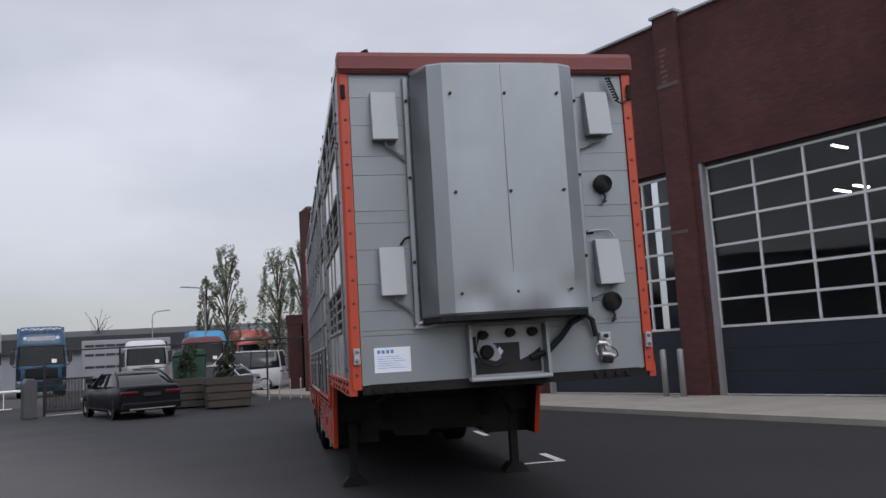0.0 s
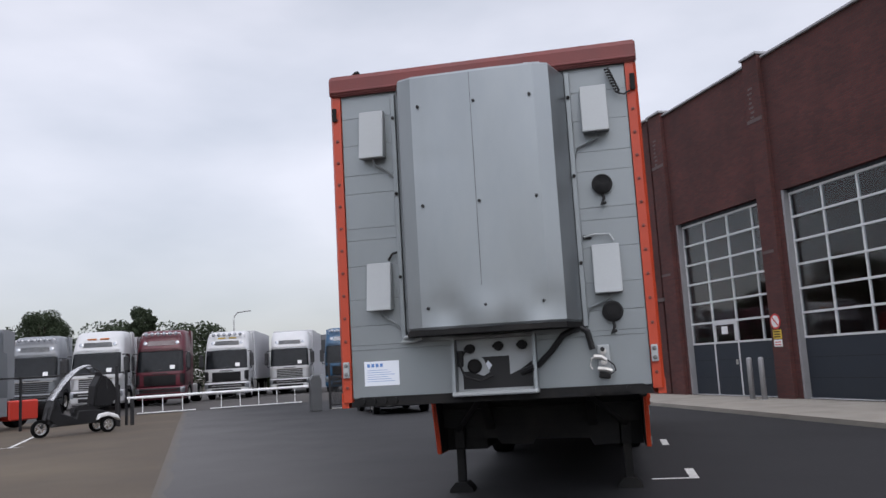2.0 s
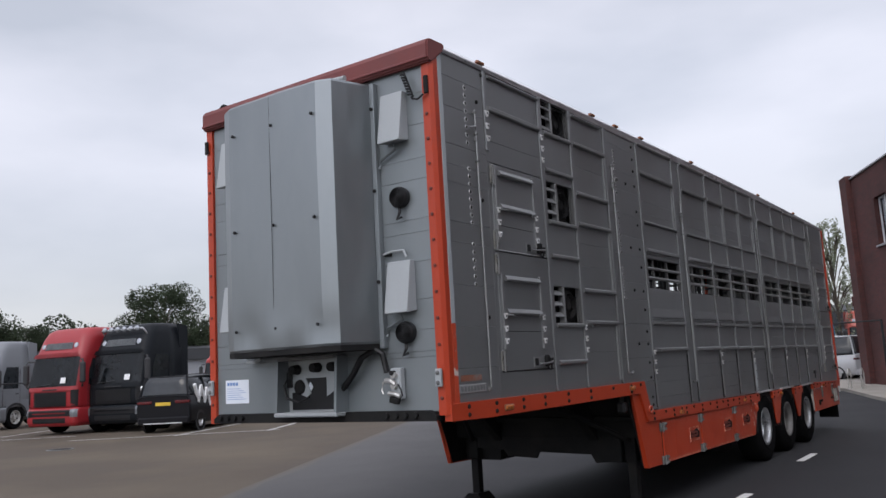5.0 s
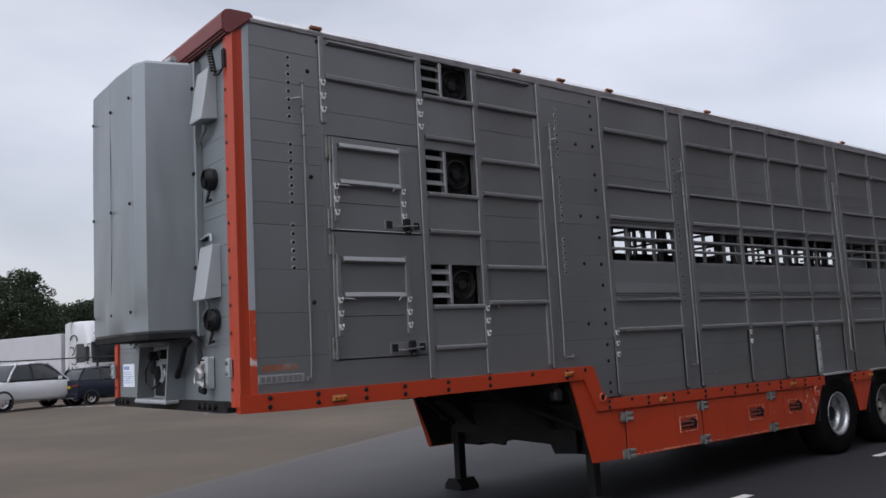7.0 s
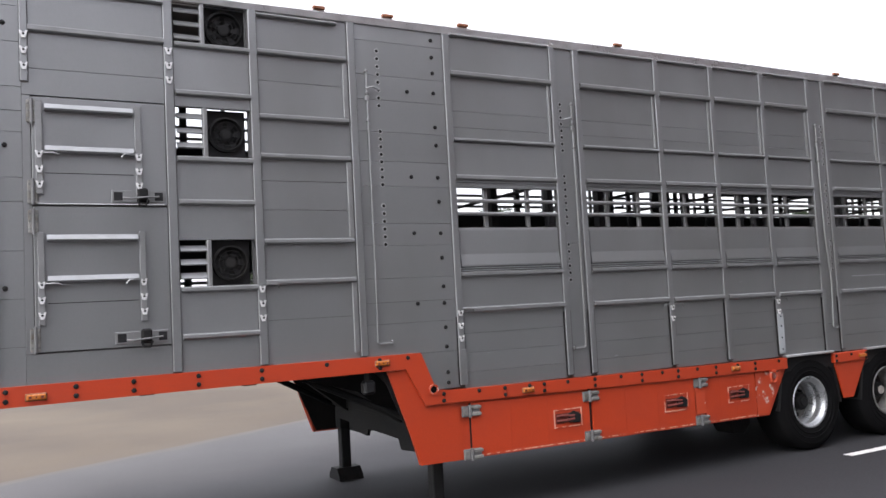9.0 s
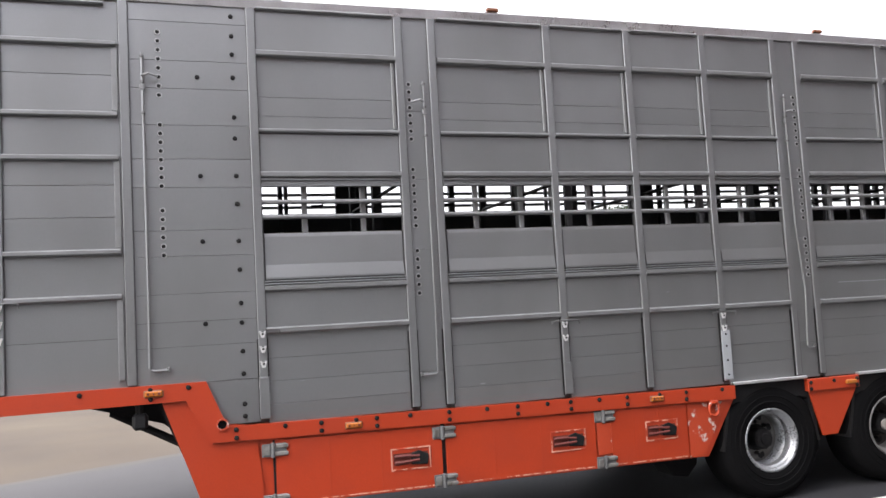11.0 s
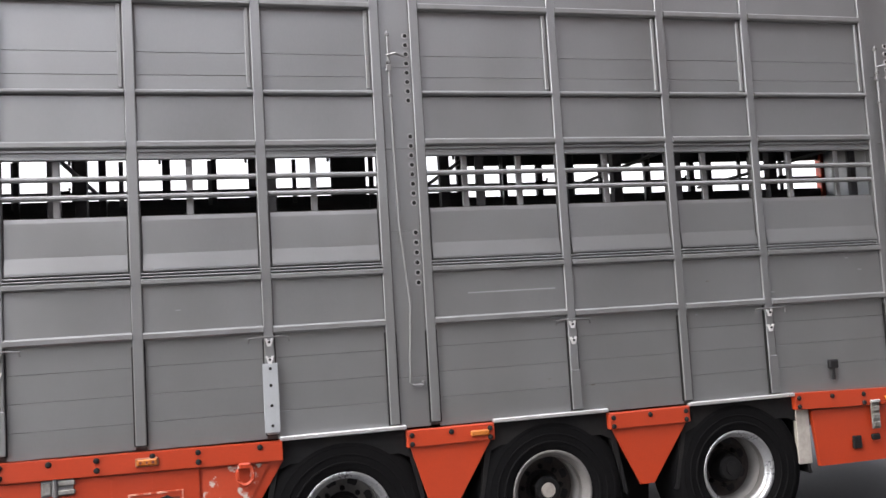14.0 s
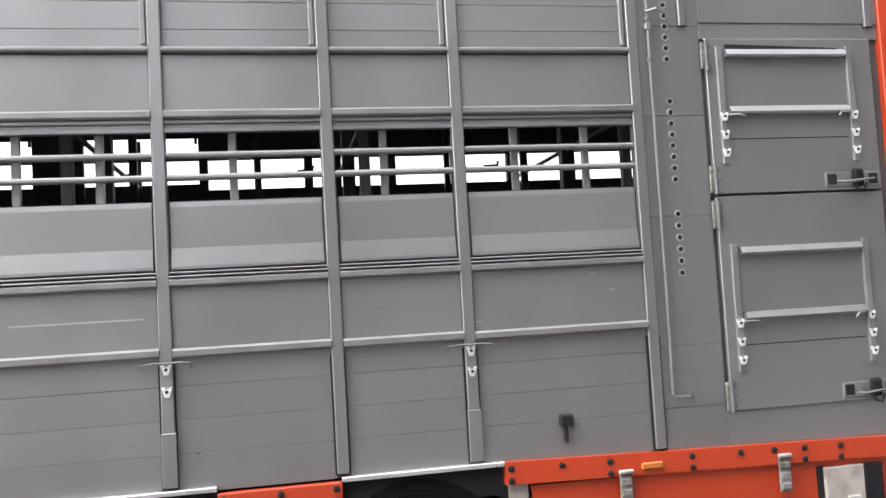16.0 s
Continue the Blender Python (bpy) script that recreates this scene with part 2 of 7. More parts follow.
def box(name, x0, x1, y0, y1, z0, z1, material, parent=None, bevel=0.004, label=""):
    return part(name, box_bm(x0, x1, y0, y1, z0, z1, bevel), material, parent, label)


def prism_bm(pts, axis, a, b, bm=None):
    """A closed outline (pairs of the two other axes, in order) pushed along an axis from a to b."""
    bm = bm or bmesh.new()
    def at(p, v):
        q = [p[0], p[1]]
        q.insert(axis, v)
        return q
    lo, hi = [bm.verts.new(at(p, a)) for p in pts], [bm.verts.new(at(p, b)) for p in pts]
    bm.faces.new(lo)
    bm.faces.new(hi[::-1])
    for i in range(len(pts)):
        j = (i + 1) % len(pts)
        bm.faces.new((lo[j], lo[i], hi[i], hi[j]))
    bmesh.ops.recalc_face_normals(bm, faces=bm.faces)
    return bm


def bevelled(bm, offset, segments=1, angle=25):
    es = [e for e in bm.edges if len(e.link_faces) == 2 and e.calc_face_angle(0) > radians(angle)]
    bmesh.ops.bevel(bm, geom=es, offset=offset, segments=segments, affect="EDGES", clamp_overlap=True)
    return bm


def cyl_bm(p, q, r, r2=None, seg=12, bm=None):
    bm = bm or bmesh.new()
    p, q = Vector(p), Vector(q)
    m = Matrix.Translation((p + q) / 2) @ (q - p).to_track_quat("Z", "Y").to_matrix().to_4x4()
    bmesh.ops.create_cone(bm, cap_ends=True, segments=seg, radius1=r, radius2=r if r2 is None else r2, depth=(q - p).length, matrix=m)
    return bm


def tube_bm(points, r, seg=8, bm=None):
    """A round tube along points."""
    bm = bm or bmesh.new()
    pts = [Vector(p) for p in points]
    rings = []
    for i, p in enumerate(pts):
        d = (pts[min(i + 1, len(pts) - 1)] - pts[max(i - 1, 0)]).normalized()
        up = Vector((0, 0, 1)) if abs(d.z) < 0.9 else Vector((1, 0, 0))
        a = d.cross(up).normalized()
        b = d.cross(a)
        rings.append([bm.verts.new(p + r * (math.cos(k * math.tau / seg) * a + math.sin(k * math.tau / seg) * b)) for k in range(seg)])
    for s, t in zip(rings, rings[1:]):
        for k in range(seg):
            bm.faces.new((s[k], s[(k + 1) % seg], t[(k + 1) % seg], t[k]))
    bm.faces.new(rings[0][::-1])
    bm.faces.new(rings[-1])
    bmesh.ops.recalc_face_normals(bm, faces=bm.faces)
    return bm


def lathe_bm(profile, seg=32, bm=None, m=None, caps=True):
    """A profile of (radius, height) turned round z."""
    bm = bm or bmesh.new()
    rings = []
    for r, h in profile:
        ring = []
        for k in range(seg):
            v = Vector((r * math.cos(k * math.tau / seg), r * math.sin(k * math.tau / seg), h))
            ring.append(bm.verts.new(m @ v if m is not None else v))
        rings.append(ring)
    for s, t in zip(rings, rings[1:]):
        for k in range(seg):
            bm.faces.new((s[k], s[(k + 1) % seg], t[(k + 1) % seg], t[k]))
    if caps and profile[0][0] > 1e-4:
        bm.faces.new(rings[0][::-1])
    if caps and profile[-1][0] > 1e-4:
        bm.faces.new(rings[-1])
    bmesh.ops.remove_doubles(bm, verts=bm.verts, dist=1e-5)
    bmesh.ops.recalc_face_normals(bm, faces=bm.faces)
    return bm


def shared(name, mesh, parent, m):
    """One more piece on a mesh that alike pieces share."""
    ob = new(name, mesh)
    ob.parent = parent
    ob.matrix_basis = m
    return ob


def mesh_of(name, bm, material, smooth=False):
    me = bpy.data.meshes.new(name)
    if smooth:
        for f in bm.faces:
            f.smooth = True
    bm.to_mesh(me)
    bm.free()
    me.materials.append(material)
    return me


# ---- ground ----
def sheet(name, pts, z, material, label, category="ground"):
    bm = bmesh.new()
    bm.faces.new([bm.verts.new((x, y, z)) for x, y in pts])
    bmesh.ops.recalc_face_normals(bm, faces=bm.faces)
    if bm.faces[:][0].normal.z < 0:
        bmesh.ops.reverse_faces(bm, faces=bm.faces)
    return tagged(part(name, bm, material), label, category, kind="structure")


sheet("ground", [(-900, -900), (900, -900), (900, 900), (-900, 900)], -0.004, M_TAN, "tan brown block-paved yard reaching to the horizon")
edge_line = [(-40.4, 70), (-21.3, 34.0), (-14.75, 21.6), (-8.7, 10.2), (-5.3, 3.79), (-3.3, 0.0), (0.2, -6.6), (6, -17.5)]
sheet("road", edge_line + [(300, -300), (300, 300)], 0.0, M_ASPHALT, "dark grey asphalt yard under the trailer", "asphalt")
for width, z, tone in ((0.20, 0.0016, 0.4), (0.09, 0.0028, 0.7)):
    fine = []
    for (x0, y0), (x1, y1) in zip(edge_line, edge_line[1:]):
        n = max(1, int(math.hypot(x1 - x0, y1 - y0) / 0.6))
        fine += [(x0 + (x1 - x0) * k / n, y0 + (y1 - y0) * k / n) for k in range(n)]
    col = tuple(0.088 * (1 - tone) + t * tone for t in (0.094, 0.075, 0.058))
    dust = mat("dusty_asphalt", col, 0.8, 0.0, 0.15, 0.6, 30, 0.2, (0.07, 0.066, 0.062), 0.5, 0.9)
    out = [(x + width * (1 + 0.25 * math.sin(2.1 * y + width * 9) + 0.2 * math.sin(5.3 * y)), y + 0.3 * width) for x, y in fine]
    sheet("dust_strip", fine + out[::-1], z, dust, "sand dust spread along the asphalt edge", "ground")

# ---- livestock trailer ----
trailer = thing("livestock_trailer", "grey three-axle livestock semi-trailer with orange trim, standing on its legs", "trailer")
LENGTH, W, TOP = 13.58, 1.275, 4.06
BOLT = mesh_of("bolt", lathe_bm([(0.017, 0.0), (0.017, 0.006), (0.011, 0.012), (0.0, 0.013)], 8), M_CHASSIS)
HOODBOLT = mesh_of("bolt", lathe_bm([(0.013, 0.0), (0.012, 0.012), (0.0, 0.015)], 8), M_BLACK)
SMALLBOLT = mesh_of("bolt", lathe_bm([(0.014, 0.0), (0.013, 0.008), (0.0, 0.011)], 8), M_DARKRED)
RIVET = mesh_of("rivet", lathe_bm([(0.010, 0.0), (0.008, 0.005), (0.0, 0.006)], 8), M_CHASSIS)
RING = mesh_of("pin_hole", lathe_bm([(0.0125, 0.001), (0.014, 0.004), (0.0190, 0.0045), (0.0215, 0.0)], 14, caps=False), M_RING)
PIN = mesh_of("pin_socket", lathe_bm([(0.0135, 0.001), (0.0130, 0.003), (0.0, 0.003)], 8), M_CHASSIS)


def zb(y):
    """The lower edge of the main side panels, which falls a little towards the rear."""
    return 1.075 - 0.0095 * (y - 3.6) if y < 11.1 else 1.003 - 0.027 * (y - 11.1)


def zl(y):
    return 1.699 - 0.0068 * (y - 3.7)


BAYS = [(3.75, 4.78), (5.11, 6.02), (6.08, 6.76), (6.82, 7.50), (7.56, 8.24), (8.56, 9.45), (9.51, 10.26), (10.32, 10.93), (10.99, 11.93)]
FULL_POSTS = [4.78, 5.045, 6.02, 6.76, 7.50, 8.24, 8.50, 9.45, 10.26, 10.93, 11.93]


def side_wall(sx):
    """One long side; sx is +1 or -1. The slots of the two sides lie at different heights."""
    slot = (2.39, 2.73) if sx > 0 else (2.79, 3.10)
    wall = box("side_wall", sx * 1.232, sx * 1.247, 0.02, LENGTH - 0.06, TOP - 0.03, TOP - 0.005, M_SIDE, trailer, 0)

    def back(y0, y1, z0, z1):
        # dark backing colour makes the gaps between planks show as dark seams
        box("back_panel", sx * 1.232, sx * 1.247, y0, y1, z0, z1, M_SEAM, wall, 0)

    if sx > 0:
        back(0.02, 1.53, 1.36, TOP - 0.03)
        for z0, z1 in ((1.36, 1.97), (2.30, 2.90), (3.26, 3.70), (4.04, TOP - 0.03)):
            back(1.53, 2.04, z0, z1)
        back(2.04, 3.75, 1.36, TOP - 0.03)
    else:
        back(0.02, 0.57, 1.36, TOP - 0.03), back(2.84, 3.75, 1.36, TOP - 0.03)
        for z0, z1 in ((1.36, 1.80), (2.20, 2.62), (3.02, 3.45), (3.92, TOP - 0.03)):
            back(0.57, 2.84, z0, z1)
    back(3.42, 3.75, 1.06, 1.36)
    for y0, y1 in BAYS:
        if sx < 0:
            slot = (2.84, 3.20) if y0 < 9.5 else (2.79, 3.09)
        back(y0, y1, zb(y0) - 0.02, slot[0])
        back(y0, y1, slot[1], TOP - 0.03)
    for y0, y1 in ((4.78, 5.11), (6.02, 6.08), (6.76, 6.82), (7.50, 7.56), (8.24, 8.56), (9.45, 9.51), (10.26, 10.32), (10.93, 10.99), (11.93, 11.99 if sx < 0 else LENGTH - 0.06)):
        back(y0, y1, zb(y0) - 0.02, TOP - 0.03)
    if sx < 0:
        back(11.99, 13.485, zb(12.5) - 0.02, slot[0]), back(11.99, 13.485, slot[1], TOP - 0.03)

    def slab(name, y0, y1, z0, z1, d0, d1, material=M_SIDE, bevel=0.003, label=""):
        return box(name, sx * d0, sx * d1, y0, y1, z0, z1, material, wall, bevel, label)

    def plank(y0, y1, z0, z1, out=1.272):
        return slab("plank", y0 + 0.001, y1 - 0.001, z0 + 0.0014, z1 - 0.0014, 1.247, out, M_SIDE, 0.0008)

    def rail(y0, y1, z, h=0.046, out=1.301, material=M_RAIL):
        pts = [(sx * 1.247, z - h / 2), (sx * (out - 0.012), z - h / 2), (sx * out, z - h / 2 + 0.010), (sx * out, z + h / 2 - 0.010), (sx * (out - 0.012), z + h / 2), (sx * 1.247, z + h / 2)]
        return part("rail", prism_bm(pts, 1, y0, y1), material, wall)

    def post(y0, z0, z1, w=0.06, out=1.288):
        pts = [(sx * 1.247, y0), (sx * (out - 0.004), y0), (sx * out, y0 + 0.004), (sx * out, y0 + w - 0.004), (sx * (out - 0.004), y0 + w), (sx * 1.247, y0 + w)]
        ob = part("post", prism_bm(pts, 2, z0, z1), M_SIDE, wall)
        # dark strips stand in for the shadow gaps beside the post, strongest low down
        part("seam", box_bm(sx * 1.25, sx * 1.2745, y0 - 0.005, y0 + w + 0.005, z0, z1), M_SEAM, ob)
        if z0 < 1.2 and w > 0.05:
            part("seam", box_bm(sx * 1.25, sx * 1.278, y0 - 0.009, y0 + w + 0.007, z0 - 0.006, 1.64 - 0.0068 * (y0 - 3.7)), M_CHASSIS, ob, "dark open seam beside the post")
        return ob

    def turned(y, z, x=1.272):
        return pose(sx * x, y, z, 0, 90 * sx, 0)

    def pin_rows(y, rows, x=1.272):
        for z1, z0, n in rows:
            for k in range(n):
                z = z1 + (z0 - z1) * k / (n - 1)
                shared("pin_hole", RING, wall, turned(y, z, x))
                shared("pin_socket", PIN, wall, turned(y, z, x))

    def latch(y, z, arms=(-1, 1)):
        for k in range(2 if z < 1.69 else 3):
            zz = z - 0.03 - 0.105 * k
            ob = part("latch", prism_bm([(y - 0.025, zz + 0.022), (y - 0.011, zz + 0.022), (y - 0.009, zz + 0.012), (y + 0.009, zz + 0.012), (y + 0.011, zz + 0.022), (y + 0.025, zz + 0.022), (y + 0.010, zz - 0.026), (y - 0.010, zz - 0.026)], 0, sx * 1.286, sx * 1.300), M_LATCH, wall, "white metal latch plate")
            part("latch_pin", cyl_bm((sx * 1.298, y, zz), (sx * 1.3025, y, zz), 0.0085, seg=8), M_BLACK, ob)
        for a in arms:
            part("latch_handle", tube_bm([(sx * 1.303, y, z), (sx * 1.308, y + a * 0.06, z + 0.002), (sx * 1.308, y + a * 0.10, z - 0.003), (sx * 1.306, y + a * 0.115, z - 0.005), (sx * 1.306, y + a * 0.12, z - 0.032)], 0.005, 6), M_GRIME, ob)
        if z < 1.8:
            slab("cover_plate", y - 0.035, y + 0.035, max(zb(y), 1.0) + 0.012, z - 0.33, 1.286, 1.294, M_SIDE, 0.003)

    def rod(y, z1, z0, to, bow=0.0):
        bm = tube_bm([(sx * 1.29, y, z1), (sx * 1.29, y, z1 - 0.4), (sx * 1.29, y + 0.2 * bow, 2.3), (sx * 1.29, y + bow, 1.78), (sx * 1.29, y - 0.005 + 0.6 * bow, z0 + 0.02), (sx * 1.29, y - 0.005 + 0.6 * bow + (0.02 if to > y else -0.02), z0), (sx * 1.29, to, z0)], 0.009, 8)
        ob = part("lock_rod", bm, M_RAIL, wall)
        part("rod_grip", tube_bm([(sx * 1.295, y - 0.01, z1 - 0.16), (sx * 1.32, y + (0.04 if to > y else -0.04), z1 - 0.15), (sx * 1.30, y + (0.1 if to > y else -0.1), z1 - 0.165)], 0.008, 6), M_RAIL, ob)
        box("rod_guide", sx * 1.272, sx * 1.302, y - 0.018, y + 0.018, z1 - 0.26, z1 - 0.22, M_RAIL, ob)
        box("rod_lock", sx * 1.272, sx * 1.298, to - 0.011, to + 0.011, z0 - 0.012, z0 + 0.022, M_GRIME, ob)
        for dz in (0.02, 0.2, 0.42):
            box("rod_clip", sx * 1.272, sx * 1.301, y - 0.013, y + 0.013, z1 - dz - 0.012, z1 - dz + 0.008, M_GRIME, ob)

    # gooseneck section
    for y0, y1, zs in ((0.098, 0.57, [1.37, 1.62, 1.93, 2.24, 2.56, 2.72, 3.02, 3.16, 3.32, 3.62, 3.86, 4.03]),):
        for a, b in zip(zs, zs[1:]):
            plank(y0, y1, a, b)
    slab("edge_trim", 0.062, 0.098, 1.95, 4.03, 1.247, 1.279, M_BOX)
    slab("edge_band", 0.012, 0.062, 1.37, 4.03, 1.247, 1.279, M_ORANGE)
    box("edge_trim", sx * 1.247, sx * 1.279, 0.062, 0.098, 1.37, 1.95, M_CHIPPED, wall, 0.003, "chipped orange corner trim")
    if sx > 0:
        for a, b in ((3.72, 4.03), (3.45, 3.72), (3.27, 3.45)):
            plank(0.57, 1.46, a, b)
        for a, b in ((1.37, 1.57),):
            plank(0.57, 1.46, a, b)
        plank(0.57, 0.62, 1.57, 3.27)
        for z0, z1 in ((1.37, 1.62), (1.62, 1.97), (2.30, 2.57), (2.57, 2.90), (3.26, 3.36), (3.36, 3.70)):
            plank(1.52, 2.06, z0, z1)
        for a, b in zip([1.37, 1.70, 1.98, 2.29, 2.52, 2.74, 2.93, 3.23, 3.50, 3.72, 4.03], [1.70, 1.98, 2.29, 2.52, 2.74, 2.93, 3.23, 3.50, 3.72, 4.03]):
            plank(2.12, 2.84, a, b, 1.266)
        post(0.565, 3.36, 4.03, 0.045)
        for y in (1.46, 2.06, 2.84):
            post(y, 1.385, 4.03)
        rail(0.61, 1.46, 3.72), rail(0.64, 1.46, 4.0, 0.03)
        for z in (3.71, 3.36, 2.88, 2.57, 1.95, 1.62):
            rail(1.53, 2.06, z, 0.04)
        for z in (3.72, 3.225, 2.925, 2.285, 1.98):
            rail(2.12, 2.82, z, 0.04)
        rail(2.12, 2.75, 4.0, 0.025)
        slab("panel_stop", 2.79, 2.83, 3.25, 3.69, 1.266, 1.285, M_RAIL)
        slab("panel_stop", 2.79, 2.83, 2.31, 2.90, 1.266, 1.285, M_RAIL)
        slab("panel_stop", 2.79, 2.83, 1.42, 1.96, 1.266, 1.285, M_RAIL)
        latch(0.588, 3.70, ()), latch(1.49, 3.68, ()), latch(2.09, 1.965, (1,))

    else:
        for y in (0.565, 1.46, 2.06, 2.84):
            post(y, 1.385, 4.03)
        for y0, y1 in ((0.625, 1.46), (1.52, 2.06), (2.12, 2.84)):
            for z0, z1 in ((1.37, 1.78), (2.22, 2.60), (3.04, 3.43), (3.94, 4.03)):
                slab("pale_panel", y0, y1, z0, z1, 1.247, 1.275, M_ALU, 0.004)
            for z0, z1 in ((1.80, 2.20), (2.62, 3.02), (3.45, 3.92)):
                rail(y0, y1, z0, 0.04), rail(y0, y1, z1, 0.04)
                for k in (1, 2, 3):
                    part("slot_bar", cyl_bm((-1.262, y0, z0 + (z1 - z0) * k / 4), (-1.262, y1, z0 + (z1 - z0) * k / 4), 0.016, seg=8), M_RAIL, wall)
                slab("slot_upright", (y0 + y1) / 2 - 0.02, (y0 + y1) / 2 + 0.02, z0, z1, 1.20, 1.232, M_RAIL)

    # the two small doors in the gooseneck
    def hatch(y0, y1, z0, z1, panel):
        door = slab("access_door", y0, y1, z0, z1, 1.247, 1.278, M_SIDE, 0.004)
        p0, p1, t0, t1 = panel
        def on(name, a, b, c, d, d0, d1, material=M_RAIL):
            return box(name, sx * d0, sx * d1, a, b, c, d, material, door, 0.003)
        for z in (t1, t0):
            pts = [(sx * 1.276, z - 0.022), (sx * 1.312, z - 0.022), (sx * 1.318, z - 0.01), (sx * 1.30, z + 0.022), (sx * 1.276, z + 0.022)]
            part("door_rail", prism_bm(pts, 1, p0, p1), M_RAIL, door)
        for y in (p0 - 0.055, p1 + 0.012):
            on("door_post", y, y + 0.04, t0 - 0.30, t1 + 0.04, 1.276, 1.297)
        on("groove", p0, p1, t0 - 0.16, t0 - 0.155, 1.2775, 1.2795, M_CHASSIS)
        for y in (p0 - 0.035, p1 + 0.032):
            for k in range(3):
                zz = t0 - 0.035 - 0.1 * k
                lp = part("latch", prism_bm([(y - 0.024, zz + 0.021), (y - 0.010, zz + 0.021), (y - 0.008, zz + 0.011), (y + 0.008, zz + 0.011), (y + 0.010, zz + 0.021), (y + 0.024, zz + 0.021), (y + 0.010, zz - 0.024), (y - 0.010, zz - 0.024)], 0, sx * 1.295, sx * 1.308), M_LATCH, door)
                part("latch_pin", cyl_bm((sx * 1.306, y, zz), (sx * 1.3105, y, zz), 0.008, seg=8), M_BLACK, lp)
        part("latch_handle", tube_bm([(sx * 1.30, p0 - 0.03, t0 - 0.03), (sx * 1.32, p0 + 0.05, t0 - 0.028), (sx * 1.32, p0 + 0.08, t0 - 0.04)], 0.006, 6), M_RAIL, door)
        part("latch_handle", tube_bm([(sx * 1.30, p1 + 0.03, t0 - 0.02), (sx * 1.32, p1 - 0.06, t0 - 0.02), (sx * 1.32, p1 - 0.08, t0 - 0.045)], 0.006, 6), M_RAIL, door)
        for z in (z0 + 0.08, z1 - 0.1):
            h = on("hinge", y0 - 0.03, y0 + 0.03, z - 0.075, z + 0.075, 1.274, 1.288, M_OLDSTEEL)
            part("hinge_pin", cyl_bm((sx * 1.292, y0, z - 0.085), (sx * 1.292, y0, z + 0.085), 0.010, seg=8), M_GRIME, h)
            for dz in (-0.05, 0, 0.05):
                for dy in (-0.02, 0.02):
                    part("rivet", cyl_bm((sx * 1.288, y0 + dy, z + dz), (sx * 1.294, y0 + dy, z + dz), 0.007, seg=6), M_GRIME, h)
        lk = on("lock_plate", y1 - 0.36, y1 - 0.02, z0 + 0.018, z0 + 0.10, 1.277, 1.284)
        for a in (y1 - 0.345, y1 - 0.085):
            part("lock_recess", box_bm(sx * 1.283, sx * 1.286, a, a + 0.055, z0 + 0.03, z0 + 0.088), M_BLACK, lk)
        part("lock_lever", tube_bm([(sx * 1.30, y1 - 0.29, z0 + 0.045), (sx * 1.325, y1 - 0.25, z0 + 0.04), (sx * 1.325, y1 - 0.14, z0 + 0.05), (sx * 1.30, y1 - 0.06, z0 + 0.058)], 0.008, 6), M_GRIME, lk)
        part("lock_body", box_bm(sx * 1.283, sx * 1.316, y1 - 0.20, y1 - 0.13, z0 + 0.015, z0 + 0.115, 0.012), M_CHASSIS, lk)
        part("lock_ring", tube_bm([(sx * 1.32, y1 - 0.20, z0 + 0.03), (sx * 1.325, y1 - 0.19, z0 - 0.005), (sx * 1.325, y1 - 0.15, z0 - 0.01), (sx * 1.32, y1 - 0.13, z0 + 0.03)], 0.008, 6), M_CHASSIS, lk)
        # white on the front upper door paints the glint along its lower edge
        part("door_edge", box_bm(sx * 1.2775, sx * 1.2805, y0 + 0.02, y1 - 0.02, z0 + 0.001, z0 + 0.007), M_LATCH if z0 == 2.545 else M_RAIL, door)
        if z0 == 2.33:
            part("door_gap", prism_bm([(p0 + 0.01, t1 + 0.028), (p1 - 0.03, t1 + 0.028), (p1 - 0.03, t1 + 0.036), (p0 + 0.01, t1 + 0.056)], 0, sx * 1.2775, sx * 1.2795), M_BLACK, door)

    if sx > 0:
        hatch(0.625, 1.455, 2.545, 3.26, (0.70, 1.24, 2.91, 3.19))
        hatch(0.625, 1.455, 1.58, 2.53, (0.70, 1.25, 2.05, 2.32))

    # fans with louvres
    for z0, z1, y1 in ((3.70, 4.03, 2.05), (2.90, 3.26, 2.03), (1.97, 2.30, 2.03)) if sx > 0 else ():
        unit = box("fan_divider", sx * 1.22, sx * 1.276, 1.715, 1.745, z0, z1, M_RAIL, wall)
        for k in range(3):
            z = z0 + (z1 - z0) * (k + 0.75) / 3.4
            part("louvre", prism_bm([(sx * 1.235, z + 0.02), (sx * 1.27, z - 0.02), (sx * 1.274, z - 0.012), (sx * 1.239, z + 0.028)], 1, 1.535, 1.715), M_RAIL, unit)
        zc, yc, r = (z0 + z1) / 2, (1.745 + y1) / 2, min(z1 - z0, y1 - 1.745) / 2 - 0.012
        plate = bmesh.new()
        box_bm(sx * 1.15, sx * 1.20, 1.745, y1, z0, z1, 0, plate)
        fan = part("fan", plate, M_BLACK, unit)
        face = Matrix.Translation((sx * 1.2, yc, zc)) @ pose(0, 0, 0, 0, 90 * sx, 0)
        part("fan_ring", lathe_bm([(r, 0.0), (r, 0.035), (r - 0.014, 0.04), (r - 0.02, 0.0)], 24, m=face, caps=False), M_CHASSIS, fan)
        for k in range(6):
            a = k * math.tau / 6
            bm = bmesh.new()
            vs = [bm.verts.new(face @ Vector((rr * math.cos(a + da), rr * math.sin(a + da), h))) for rr, da, h in ((0.035, -0.3, 0.004), (0.035, 0.3, 0.02), (r - 0.025, 0.33, 0.028), (r - 0.025, -0.12, 0.006))]
            bm.faces.new(vs)
